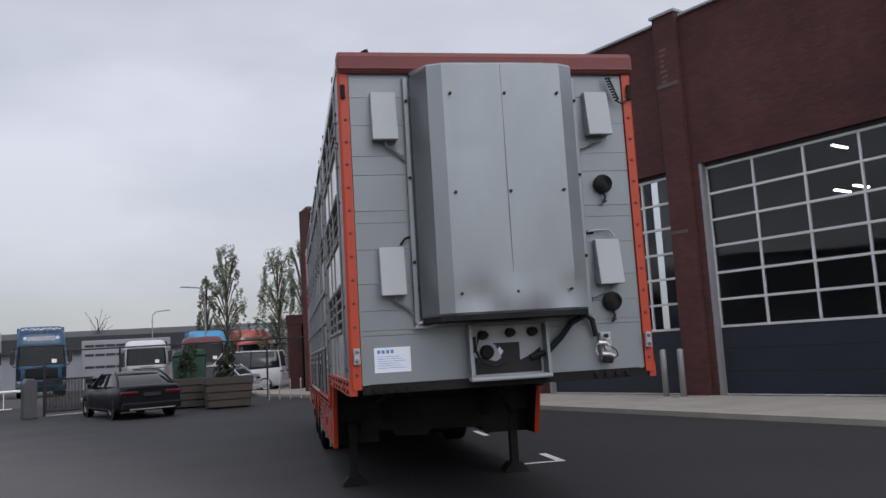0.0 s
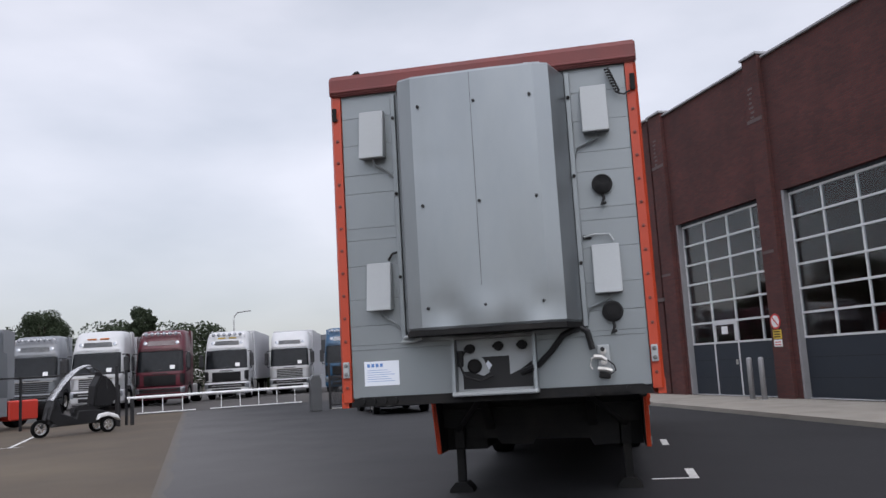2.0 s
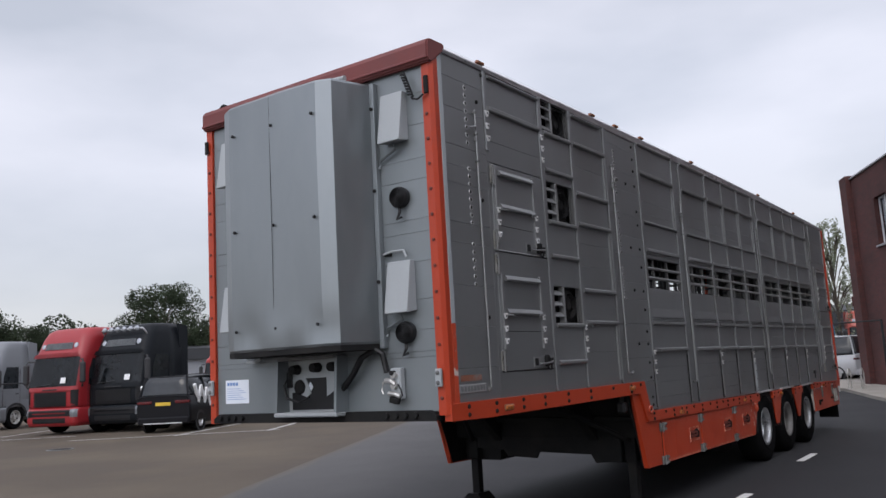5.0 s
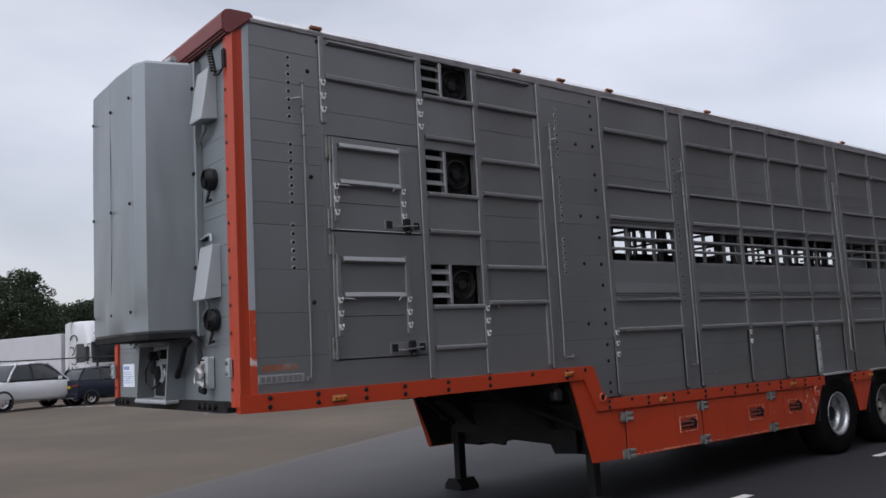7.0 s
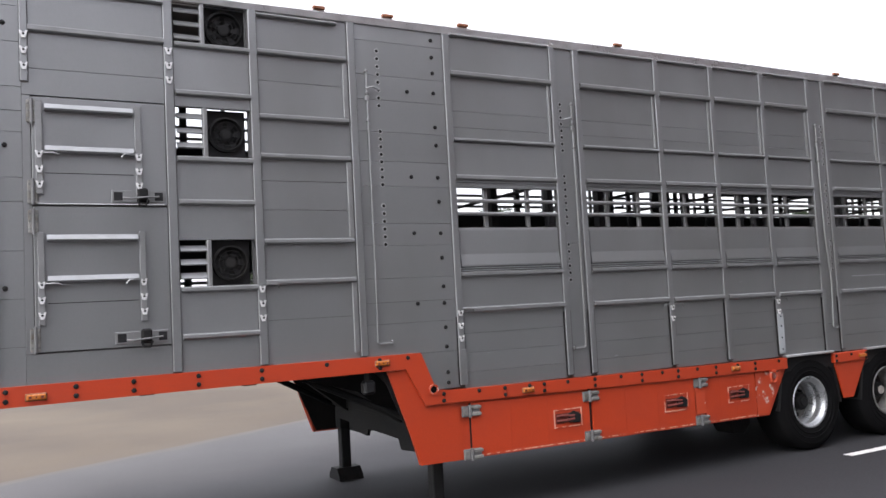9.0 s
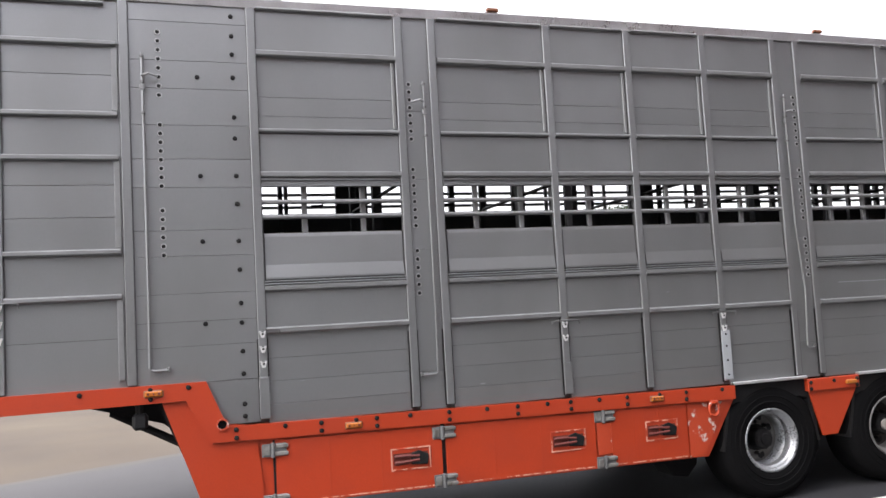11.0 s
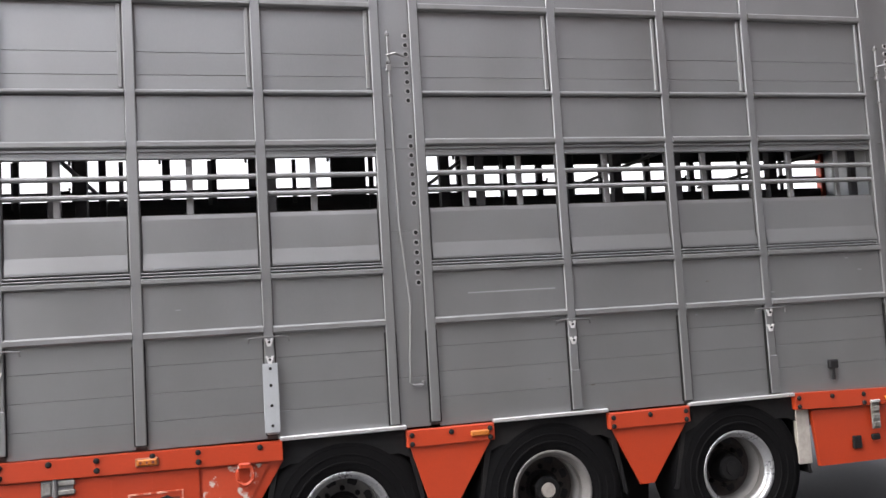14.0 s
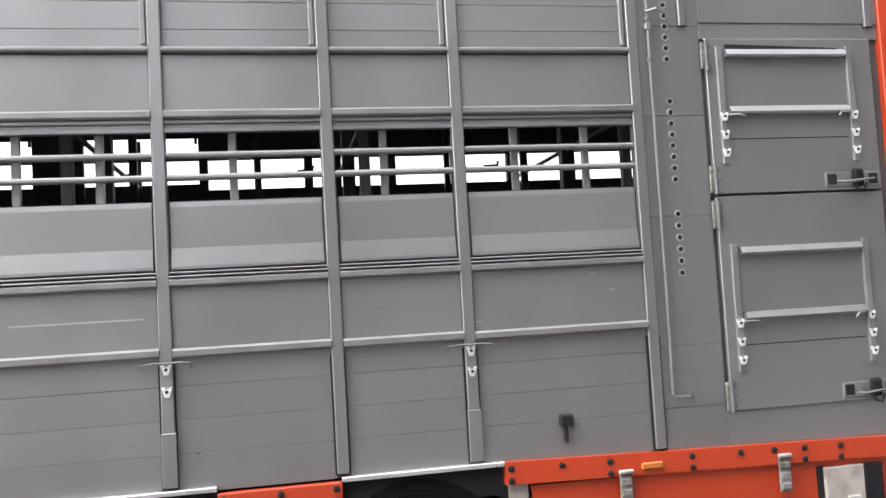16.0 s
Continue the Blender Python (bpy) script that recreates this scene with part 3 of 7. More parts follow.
            bmesh.ops.solidify(bm, geom=bm.faces[:], thickness=0.002)
            part("fan_blade", bm, M_CHASSIS, fan)
        part("fan_hub", lathe_bm([(0.045, 0.0), (0.045, 0.03), (0.03, 0.036), (0.0, 0.037)], 16, m=face), M_CHASSIS, fan)
        for k in range(3):
            rr = r * (0.45 + 0.22 * k)
            ring = [face @ Vector((rr * math.cos(j * math.tau / 20), rr * math.sin(j * math.tau / 20), 0.045)) for j in range(21)]
            part("fan_guard", tube_bm(ring, 0.003, 4), M_CHASSIS, fan)

    # bolted strip behind the gooseneck
    for a, b in zip([1.37, 1.62, 1.79, 1.98, 2.24, 2.42, 2.72, 2.92, 3.16, 3.42, 3.62, 3.90, 4.03], [1.62, 1.79, 1.98, 2.24, 2.42, 2.72, 2.92, 3.16, 3.42, 3.62, 3.90, 4.03]):
        plank(2.90, 3.69, a, b)
    part("corner_panel", prism_bm([(3.43, 1.07), (3.69, 1.07), (3.69, 1.368), (3.33, 1.368)], 0, sx * 1.247, sx * 1.271), M_SIDE, wall)
    for z in (3.96, 3.815, 3.68, 3.51, 3.222, 3.07, 2.80, 2.60, 2.338, 2.135, 1.90, 1.764, 1.564, 1.408, 1.20, 1.115):
        shared("bolt", BOLT, wall, turned(3.585, z))
    for z in (3.505, 2.80, 2.34, 1.768):
        shared("bolt", BOLT, wall, turned(3.345, z))
    for z, y in ((3.74, 0.47), (2.93, 0.47), (2.0, 0.46), (3.99, 0.56)):
        shared("bolt", BOLT, wall, turned(y, z))

    # main section
    post(3.69, 1.09, 4.03)
    for y in FULL_POSTS:
        post(y, zb(y) + 0.008, 4.03)
    for n, (y0, y1) in enumerate(BAYS):
        b, l = zb((y0 + y1) / 2), zl((y0 + y1) / 2)
        slot_far = (2.84, 3.20) if y0 < 9.5 else (2.79, 3.09)
        plank(y0, y1, 3.72, 4.03)
        for z0, z1 in (((3.13, 3.24), (3.24, 3.38), (3.38, 3.70)) if sx > 0 else ((slot_far[1], 3.42), (3.42, 3.70))):
            plank(y0, y1, z0, z1, 1.258)
        slab("panel_stop", y1 - 0.035, y1 - 0.01, 3.16, 3.67, 1.258, 1.276, M_RAIL)
        rail(y0, y1, 3.70), rail(y0 + 0.01, y1 - 0.02, 4.03, 0.025, 1.30)
        if sx > 0:
            plank(y0, y1, 2.83, 3.11), rail(y0, y1, 3.13, 0.03, 1.30), rail(y0, y1, 2.81, 0.044)
            for k, (z0, z1, o) in enumerate(((2.765, 2.785, 1.282), (2.745, 2.765, 1.272), (2.722, 2.745, 1.282))):
                slab("slot_head", y0, y1, z0, z1, 1.24, o)
            for z in (2.612, 2.503):
                part("slot_bar", cyl_bm((1.262, y0, z), (1.262, y1, z), 0.017, seg=10), M_RAIL, wall)
            flap = [(1.242, 2.385), (1.262, 2.385), (1.266, 2.36), (1.270, 2.16), (1.285, 2.072), (1.285, 2.058), (1.278, 2.054), (1.255, 2.16), (1.242, 2.34)]
            part("flap", prism_bm(flap, 1, y0 + 0.012, y1 - 0.012), M_SIDE, wall)
            slab("flap_track", y0, y1, 2.038, 2.046, 1.247, 1.290), slab("flap_track", y0, y1, 2.018, 2.027, 1.247, 1.300)
            rail(y0, y1, 1.993, 0.042), plank(y0, y1, l + 0.02, 1.972)
            w = y1 - y0
            for f in ((0.30, 0.72) if w > 0.8 else (0.42,)):
                slab("slot_upright", y0 + f * w - 0.02, y0 + f * w + 0.02, 2.38, 2.74, 1.205, 1.232, M_RAIL)
        else:
            plank(y0, y1, 2.42, slot_far[0]), rail(y0, y1, 2.40, 0.044), plank(y0, y1, 2.03, 2.38)
            for z in (2.91, 3.04):
                part("slot_bar", cyl_bm((-1.262, y0, z), (-1.262, y1, z), 0.017, seg=8), M_RAIL, wall)
            rail(y0, y1, 2.013, 0.042), plank(y0, y1, l + 0.02, 1.992)
            slab("slot_upright", (y0 + y1) / 2 - 0.02, (y0 + y1) / 2 + 0.02, 2.78, 3.18, 1.205, 1.232, M_RAIL)
        pts_rail = rail(y0, y1, l)
        zs = [b - 0.022, 1.18, 1.34, 1.50, l - 0.02]
        for a, c in zip(zs, zs[1:]):
            plank(y0, y1, a, c, 1.264)
    for y0, y1 in ((4.84, 5.045), (8.30, 8.50)):
        zs = [zb(y0) - 0.022, 1.32, 2.24, 2.77, 3.30, 4.03]
        for a, c in zip(zs, zs[1:]):
            plank(y0, y1, a, c, 1.266)
    zs = [zb(12.1) - 0.03, 1.19, 1.38, 1.52, 2.22, 2.77, 3.27, 4.03]
    for a, c in zip(zs, zs[1:]) if sx > 0 else ():
        plank(11.99, 12.36, a, c, 1.266)
    rows_front = ((3.82, 3.37, 8), (3.16, 2.73, 8), (2.56, 2.25, 6))
    rows_main = ((3.51, 3.085, 8), (2.85, 2.42, 8), (2.23, 1.91, 6))
    pin_rows(0.31, rows_front), pin_rows(3.09, rows_front)
    for y in (4.88, 8.47, 12.16) if sx > 0 else (4.88, 8.47):
        pin_rows(y, rows_main, 1.266)
    rod(0.415, 3.66, 1.45, 0.39), rod(2.985, 3.66, 1.47, 3.1), rod(4.99, 3.53, 1.30, 4.86), rod(8.35, 3.53, 1.27, 8.46, 0.055)
    if sx > 0:
        rod(12.05, 3.5, 1.25, 12.15)
    latch(3.72, 1.705, (1,))
    for y in (6.05, 7.53, 9.48, 10.96):
        latch(y, zl(y) - 0.045)
    slab("repair_plate", 7.485, 7.575, 1.06, 1.47, 1.2945, 1.302, M_BOX, 0.003, "scratched steel repair plate")
    for z in (1.10, 1.22, 1.34, 1.44):
        shared("rivet", RIVET, wall, turned(7.53, z, 1.3015))
    slab("scratch", 8.79, 9.385, 1.824, 1.832, 1.2715, 1.2735, M_BOX, 0)
    if sx > 0:
        sk = slab("socket", 11.41, 11.48, 1.15, 1.21, 1.264, 1.30, M_BLACK, 0.006)
        part("socket_tail", cyl_bm((1.285, 11.44, 1.07), (1.285, 11.44, 1.15), 0.012, seg=8), M_BLACK, sk)
        plate = slab("name_plate", 0.10, 0.36, 1.44, 1.50, 1.272, 1.277, M_RING)
        for k in range(8):
            part("print_bar", box_bm(1.2768, 1.2784, 0.115 + 0.029 * k, 0.134 + 0.029 * k, 1.452, 1.488), M_SIDE, plate)
        slab("print_bar", 0.12, 0.31, 1.525, 1.57, 1.272, 1.2735, M_FADED, 0)

    # chips and scuffs in the paint beside the posts and along the lower edge
    chip = random.Random(11)
    for k in range(46):
        y = chip.choice(FULL_POSTS[2:]) + chip.choice((-0.02, 0.078)) if k < 30 else chip.uniform(3.9, 11.8)
        z = chip.uniform(1.08, 1.62) if k < 30 else chip.uniform(1.06, 1.95)
        if sx < 0 or not any(a + 0.02 < y < b - 0.02 for a, b in BAYS):
            continue
        w, h = (chip.uniform(0.003, 0.008), chip.uniform(0.012, 0.05)) if k < 30 else (chip.uniform(0.008, 0.03), chip.uniform(0.003, 0.006))
        pts = [(y + w * math.cos(j * math.tau / 7) * chip.uniform(0.6, 1.1), z + h * math.sin(j * math.tau / 7) * chip.uniform(0.6, 1.1)) for j in range(7)]
        part("paint_chip", prism_bm(pts, 0, 1.262, 1.2655 if z < 1.64 else 1.2732), M_BOX if chip.random() < 0.75 else M_OLDSTEEL, wall)
    # rear doors
    if sx > 0:
        hatch(12.385, 13.42, 2.33, 3.20, (12.495, 13.235, 2.79, 3.11))
        hatch(12.385, 13.42, 1.15, 2.315, (12.495, 13.235, 1.655, 2.01))
        for a, c in ((3.29, 3.66), (3.66, 4.03)):
            plank(12.36, 13.485, a, c)
        plank(12.36, 13.485, 3.20, 3.29, 1.266)
        plank(12.36, 13.485, zb(12.9) - 0.035, 1.148, 1.266)
        post(12.238, 3.27, 4.03, 0.045), post(13.395, 3.27, 4.03, 0.05)
    else:
        plank(11.99, 13.485, zb(12.5) + 0.005, 2.0), plank(11.99, 13.485, 2.03, 2.77), plank(11.99, 13.485, 3.2, 4.03)
        rail(11.99, 13.485, 2.013), rail(11.99, 13.485, 3.19, 0.04)
        for z in (2.91, 3.04):
            part("slot_bar", cyl_bm((-1.262, 11.99, z), (-1.262, 13.485, z), 0.017, seg=8), M_RAIL, wall)
        for y in (12.5, 13.0):
            slab("slot_upright", y - 0.02, y + 0.02, 2.78, 3.18, 1.205, 1.232, M_RAIL)
    slab("corner_post", 13.485, LENGTH, 0.92, 4.03, 1.2, 1.29, M_ORANGE, 0.006, "orange rear corner post")

    # roof edge
    rise = lambda y: 0.012 + 0.055 * math.sin(math.pi * min(max(y / 14.6, 0), 1))
    edge = bmesh.new()
    rings = []
    for y in [0.1 + 13.42 * k / 24 for k in range(25)]:
        d = rise(y)
        rings.append([edge.verts.new((sx * x, y, z)) for x, z in ((1.20, 4.03), (1.283, 4.03), (1.291, 4.036 + d), (1.291, 4.042 + d), (1.247, 4.085 + d), (1.20, 4.085 + d))])
    for p, q in zip(rings, rings[1:]):
        for k in range(6):
            edge.faces.new((p[k], p[(k + 1) % 6], q[(k + 1) % 6], q[k]))
    edge.faces.new(rings[0]), edge.faces.new(rings[-1])
    bmesh.ops.recalc_face_normals(edge, faces=edge.faces)
    part("roof_edge", edge, M_ALU, wall, "bare aluminium roof edge")
    for y in (0.55, 2.62, 3.2, 3.9, 5.6, 8.8, 11.2):
        slab("roof_bracket", y - 0.05, y + 0.05, 4.06 + rise(y), 4.086 + rise(y), 1.262, 1.296, M_RUSTY, 0.006)

    # orange trim
    trim = part("orange_trim", prism_bm([(0.0, 1.255), (0.33, 1.245), (3.20, 1.255), (3.36, 0.955), (7.58, 0.895), (7.58, 1.005), (3.60, 1.055), (3.46, 1.07), (3.335, 1.375), (0.0, 1.375)], 0, sx * 1.24, sx * 1.30), M_ORANGE, trailer, "orange-red lower trim strip")
    for y in (0.15, 0.45, 0.85, 1.2, 1.62, 2.06, 2.55, 2.98, 3.22):
        for z in (1.345, 1.285) if y not in (2.55, 3.22) else (1.345,):
            shared("bolt", BOLT, trim, turned(y, z, 1.30))
    for k, y in enumerate((3.52, 3.85, 4.1, 4.35, 4.5, 4.75, 5.05, 5.35, 5.6, 5.85, 6.05, 6.3, 6.55, 6.85, 7.1, 7.45)):
        zt = 1.055 - 0.0125 * (y - 3.6)
        shared("bolt", BOLT, trim, turned(y, zt - 0.025, 1.30))
        if k % 2 == 0:
            shared("bolt", BOLT, trim, turned(y, zt - 0.08, 1.30))
    for y, z in ((0.62, 1.30), (3.0, 1.32), (4.33, 0.985), (6.82, 0.96)):
        lens = box("side_marker", sx * 1.298, sx * 1.322, y - 0.055, y + 0.055, z - 0.018, z + 0.018, M_AMBER, trim, 0.006, "amber side marker lamp")
        for dy in (-0.034, 0.0, 0.034):
            part("lens_screw", cyl_bm((sx * 1.318, y + dy, z), (sx * 1.3245, y + dy, z), 0.009 if dy else 0.006, seg=8), M_DARKRED, lens)
        box("lens_frame", sx * 1.298, sx * 1.312, y - 0.063, y + 0.063, z - 0.025, z + 0.025, M_RUSTY, lens, 0.006)
    part("drain_pipe", lathe_bm([(0.032, 0.0), (0.04, 0.005), (0.042, 0.03), (0.03, 0.03), (0.028, 0.0)], 16, m=pose(sx * 1.285, 3.43, 1.075, 0, 90 * sx, 0), caps=False), M_CHIPPED, trim)
    part("pipe_mouth", cyl_bm((sx * 1.29, 3.43, 1.075), (sx * 1.3015, 3.43, 1.075), 0.031, seg=16), M_RUBBER, trim)

    # lower skirt with its locker doors
    skirt = part("skirt", prism_bm([(3.09, 1.25), (3.345, 0.95), (7.585, 0.89), (7.30, 0.44), (3.31, 0.485)], 0, sx * 1.225, sx * 1.262), M_ORANGE, trailer, "orange locker skirt")
    part("skirt_neck", prism_bm([(3.05, 1.25), (3.20, 1.25), (3.365, 0.95), (3.66, 0.945), (3.70, 0.48), (3.31, 0.485)], 0, sx * 1.255, sx * 1.275), M_ORANGE, skirt)
    for y0, y1 in ((3.78, 4.985), (5.02, 6.26), (6.40, 7.10)):
        t = 0.93 - 0.012 * (y0 - 3.8)
        d = part("locker_door", prism_bm([(y0, t), (y1, t - 0.012 * (y1 - y0)), (y1, 0.485 - 0.01 * (y1 - 3.8)), (y0, 0.485 - 0.01 * (y0 - 3.8))], 0, sx * 1.26, sx * 1.278), M_ORANGE, skirt)
        yh = y1 - 0.24
        lo = lambda y: 0.485 - 0.01 * (y - 3.8)
        part("worn_edge", prism_bm([(y0, lo(y0) + 0.008), (y1, lo(y1) + 0.008), (y1, lo(y1) + 0.019), (y0, lo(y0) + 0.016)], 0, sx * 1.277, sx * 1.2795), M_WORN, d)
        for k in (1, 2):
            yy = y0 + (y1 - y0) * k / 3.2
            part("crease", prism_bm([(yy - 0.006, 0.5), (yy + 0.006, 0.5), (yy + 0.006, t - 0.03), (yy - 0.006, t - 0.03)], 0, sx * 1.277, sx * 1.2797), M_ORANGE, d)
        border = bmesh.new()
        for a, b, e, f in ((yh - 0.15, yh + 0.15, 0.772, 0.782), (yh - 0.15, yh + 0.15, 0.622, 0.632), (yh - 0.15, yh - 0.14, 0.632, 0.772), (yh + 0.14, yh + 0.15, 0.632, 0.772)):
            box_bm(sx * 1.277, sx * 1.283, a, b, e, f, 0, border)
        rec = part("handle_recess", border, M_WORN, d, "paint-chipped handle surround")
        part("recess_plate", box_bm(sx * 1.277, sx * 1.2795, yh - 0.13, yh + 0.13, 0.66, 0.745), M_DARKRED, rec)
        for dz in (0.0, 0.045):
            part("handle", tube_bm([(sx * 1.283, yh - 0.12, 0.678 + dz), (sx * 1.292, yh - 0.05, 0.682 + dz), (sx * 1.292, yh + 0.06, 0.69 + dz * 0.6)], 0.012, 6), M_DARKRED, rec)
        part("handle_latch", bevelled(prism_bm([(yh + 0.0, 0.66), (yh + 0.12, 0.65), (yh + 0.135, 0.72), (yh + 0.06, 0.76), (yh + 0.0, 0.74)], 0, sx * 1.281, sx * 1.298), 0.005), M_CHASSIS, rec)
    for y0, y1 in ((3.76, 3.78), (4.985, 5.02), (6.262, 6.272)):
        box("door_seam", sx * 1.2605, sx * 1.2635, y0 + 0.002, y1 - 0.002, 0.47, 0.93 if y0 < 5 else 0.90, M_BLACK, skirt, 0)
    for y in (3.77, 5.0, 6.34):
        for z in (0.865, 0.515) if y < 6 else (0.86, 0.50):
            hg = box("locker_hinge", sx * 1.276, sx * 1.286, y - 0.085, y + 0.085, z - 0.045, z + 0.045, M_GRIME, skirt, 0.004)
            part("hinge_pin", cyl_bm((sx * 1.292, y - 0.01, z - 0.05), (sx * 1.292, y - 0.01, z + 0.05), 0.013, seg=8), M_GRIME, hg)
            for dz in (-0.026, 0.026):
                part("hinge_strap", box_bm(sx * 1.285, sx * 1.298, y + 0.005, y + 0.095, z + dz - 0.014, z + dz + 0.014, 0.005), M_OLDSTEEL, hg)
            part("hinge_leaf", box_bm(sx * 1.285, sx * 1.292, y - 0.075, y - 0.03, z - 0.032, z + 0.032, 0.003), M_OLDSTEEL, hg)
    box("hinge_plate", sx * 1.276, sx * 1.281, 6.275, 6.40, 0.56, 0.81, M_CHIPPED, skirt, 0.002)
    part("chipped_panel", prism_bm([(7.12, 0.885), (7.50, 0.88), (7.26, 0.45), (7.12, 0.45)], 0, sx * 1.262, sx * 1.272), M_CHIPPED, skirt)
    ring = [(sx * 1.30, 7.36 + 0.045 * math.sin(k * math.tau / 16), 0.83 + 0.06 * math.cos(k * math.tau / 16)) for k in range(17)]
    part("tow_ring", tube_bm(ring, 0.012, 6), M_CHIPPED, skirt)
    part("ring_holder", box_bm(sx * 1.272, sx * 1.315, 7.325, 7.395, 0.865, 0.90, 0.008), M_ORANGE, skirt)

    # panels between the wheels
    for y0, y1, b0, b1 in ((8.335, 8.90, 8.47, 8.63), (9.69, 10.28, 9.89, 9.99)):
        z = zb(y0) - 0.035
        w = part("wheel_panel", prism_bm([(y0 + 0.02, z - 0.10), (y1 - 0.02, z - 0.10), (b1, 0.50), (b0, 0.50)], 0, sx * 1.265, sx * 1.28), M_ORANGE, trailer, "orange panel between the wheels")
        s = box("trim_strip", sx * 1.25, sx * 1.30, y0, y1, z - 0.105, z, M_ORANGE, w)
        for y in (y0 + 0.03, (y0 + y1) / 2, y1 - 0.03):
            shared("bolt", BOLT, s, turned(y, z - 0.03, 1.30))
        for y in (y0 + 0.03, y1 - 0.03):
            shared("bolt", BOLT, s, turned(y, z - 0.085, 1.30))
        if b0 < 9:
            part("side_marker", box_bm(sx * 1.298, sx * 1.32, 8.74, 8.86, z - 0.07, z - 0.035, 0.006), M_AMBER, s)
    rear = part("rear_skirt", prism_bm([(11.24, 0.865), (13.40, 0.84), (13.40, 0.47), (11.28, 0.475)], 0, sx * 1.24, sx * 1.272), M_ORANGE, trailer, "orange rear skirt")
    part("trim_strip", prism_bm([(11.10, 0.885), (13.50, 0.825), (13.50, 0.935), (11.10, 0.999)], 0, sx * 1.25, sx * 1.30), M_ORANGE, rear)
    for y in (11.13, 11.4, 11.66, 12.12, 12.4, 12.6, 12.78, 13.0):
        z = 0.965 - 0.026 * (y - 11.1)
        shared("bolt", BOLT, rear, turned(y, z, 1.30))
        if y in (11.13, 11.66, 12.12, 12.78, 13.0):
            shared("bolt", BOLT, rear, turned(y, z - 0.06, 1.30))
    box("side_marker", sx * 1.298, sx * 1.32, 11.83, 11.95, 0.895, 0.93, M_AMBER, rear, 0.006)
    for y in (11.74, 12.65):
        c = box("clasp", sx * 1.30, sx * 1.312, y - 0.035, y + 0.035, 0.70, 0.90, M_OLDSTEEL, rear, 0.006)
        for k in range(3):
            part("clasp_rib", box_bm(sx * 1.31, sx * 1.322, y - 0.028, y + 0.028, 0.715 + 0.055 * k, 0.75 + 0.055 * k, 0.006), M_OLDSTEEL, c)
        part("clasp_hook", box_bm(sx * 1.305, sx * 1.326, y - 0.04, y + 0.04, 0.885, 0.905, 0.005), M_STEEL, c)
        part("clasp_foot", box_bm(sx * 1.272, sx * 1.30, y - 0.03, y + 0.035, 0.62, 0.66, 0.006), M_CHASSIS, c)
    part("clasp_stub", box_bm(sx * 1.272, sx * 1.295, 11.55, 11.62, 0.57, 0.66, 0.006), M_CHASSIS, rear)
    lk = box("lamp_box", sx * 1.268, sx * 1.296, 12.90, 13.14, 0.55, 0.80, M_DUSTY, rear, 0.006, "dirty pale grey steel plate")
    part("box_gap", box_bm(sx * 1.270, sx * 1.276, 12.86, 12.90, 0.54, 0.81), M_BLACK, lk)
    part("box_end", box_bm(sx * 1.268, sx * 1.29, 13.15, 13.26, 0.54, 0.80, 0.004), M_BLACK, lk)
    part("clasp", box_bm(sx * 1.294, sx * 1.312, 13.02, 13.10, 0.56, 0.64, 0.005), M_STEEL, lk)
    box("wheel_stay", sx * 1.225, sx * 1.262, 11.12, 11.225, 0.50, 0.88, M_DUSTY, rear)
    # mudguards over the wheels
    for y0, y1 in ((7.57, 8.335), (8.90, 9.69), (10.28, 11.10)):
        z = zb(y0) - 0.03
        guard = part("mudguard", prism_bm([(y0 - 0.12, z - 0.55), (y0 - 0.06, z - 0.2), (y0, z - 0.006), (y1, z - 0.006), (y1 + 0.06, z - 0.2), (y1 + 0.12, z - 0.55), (y1 + 0.10, z - 0.55), (y1 + 0.02, z - 0.18), (y1 - 0.05, z - 0.15), (y0 + 0.05, z - 0.15), (y0 - 0.02, z - 0.18), (y0 - 0.10, z - 0.55)], 0, sx * 0.80, sx * 1.255), M_CHASSIS, trailer)
        box("guard_edge", sx * 1.25, sx * 1.302, y0, y1, z - 0.002, z + 0.022, M_ALU, guard, 0.003, "bare aluminium edge strip")
    return wall


for side in (1, -1):
    side_wall(side)

# wheels
TYRE = [(0.255, -0.16), (0.29, -0.172), (0.43, -0.178), (0.485, -0.155), (0.503, -0.12), (0.505, 0.0), (0.503, 0.12), (0.485, 0.155), (0.43, 0.178), (0.30, 0.170), (0.262, 0.158), (0.255, 0.14)]
RIM = [(0.258, 0.10), (0.256, 0.14), (0.274, 0.160), (0.270, 0.170), (0.254, 0.165), (0.241, 0.146), (0.237, 0.125), (0.224, 0.117), (0.218, 0.075), (0.226, 0.068), (0.226, 0.055), (0.216, 0.048), (0.212, -0.05)]
DISC = [(0.212, -0.05), (0.208, -0.07), (0.19, -0.085), (0.16, -0.075), (0.12, -0.055), (0.0, -0.055)]


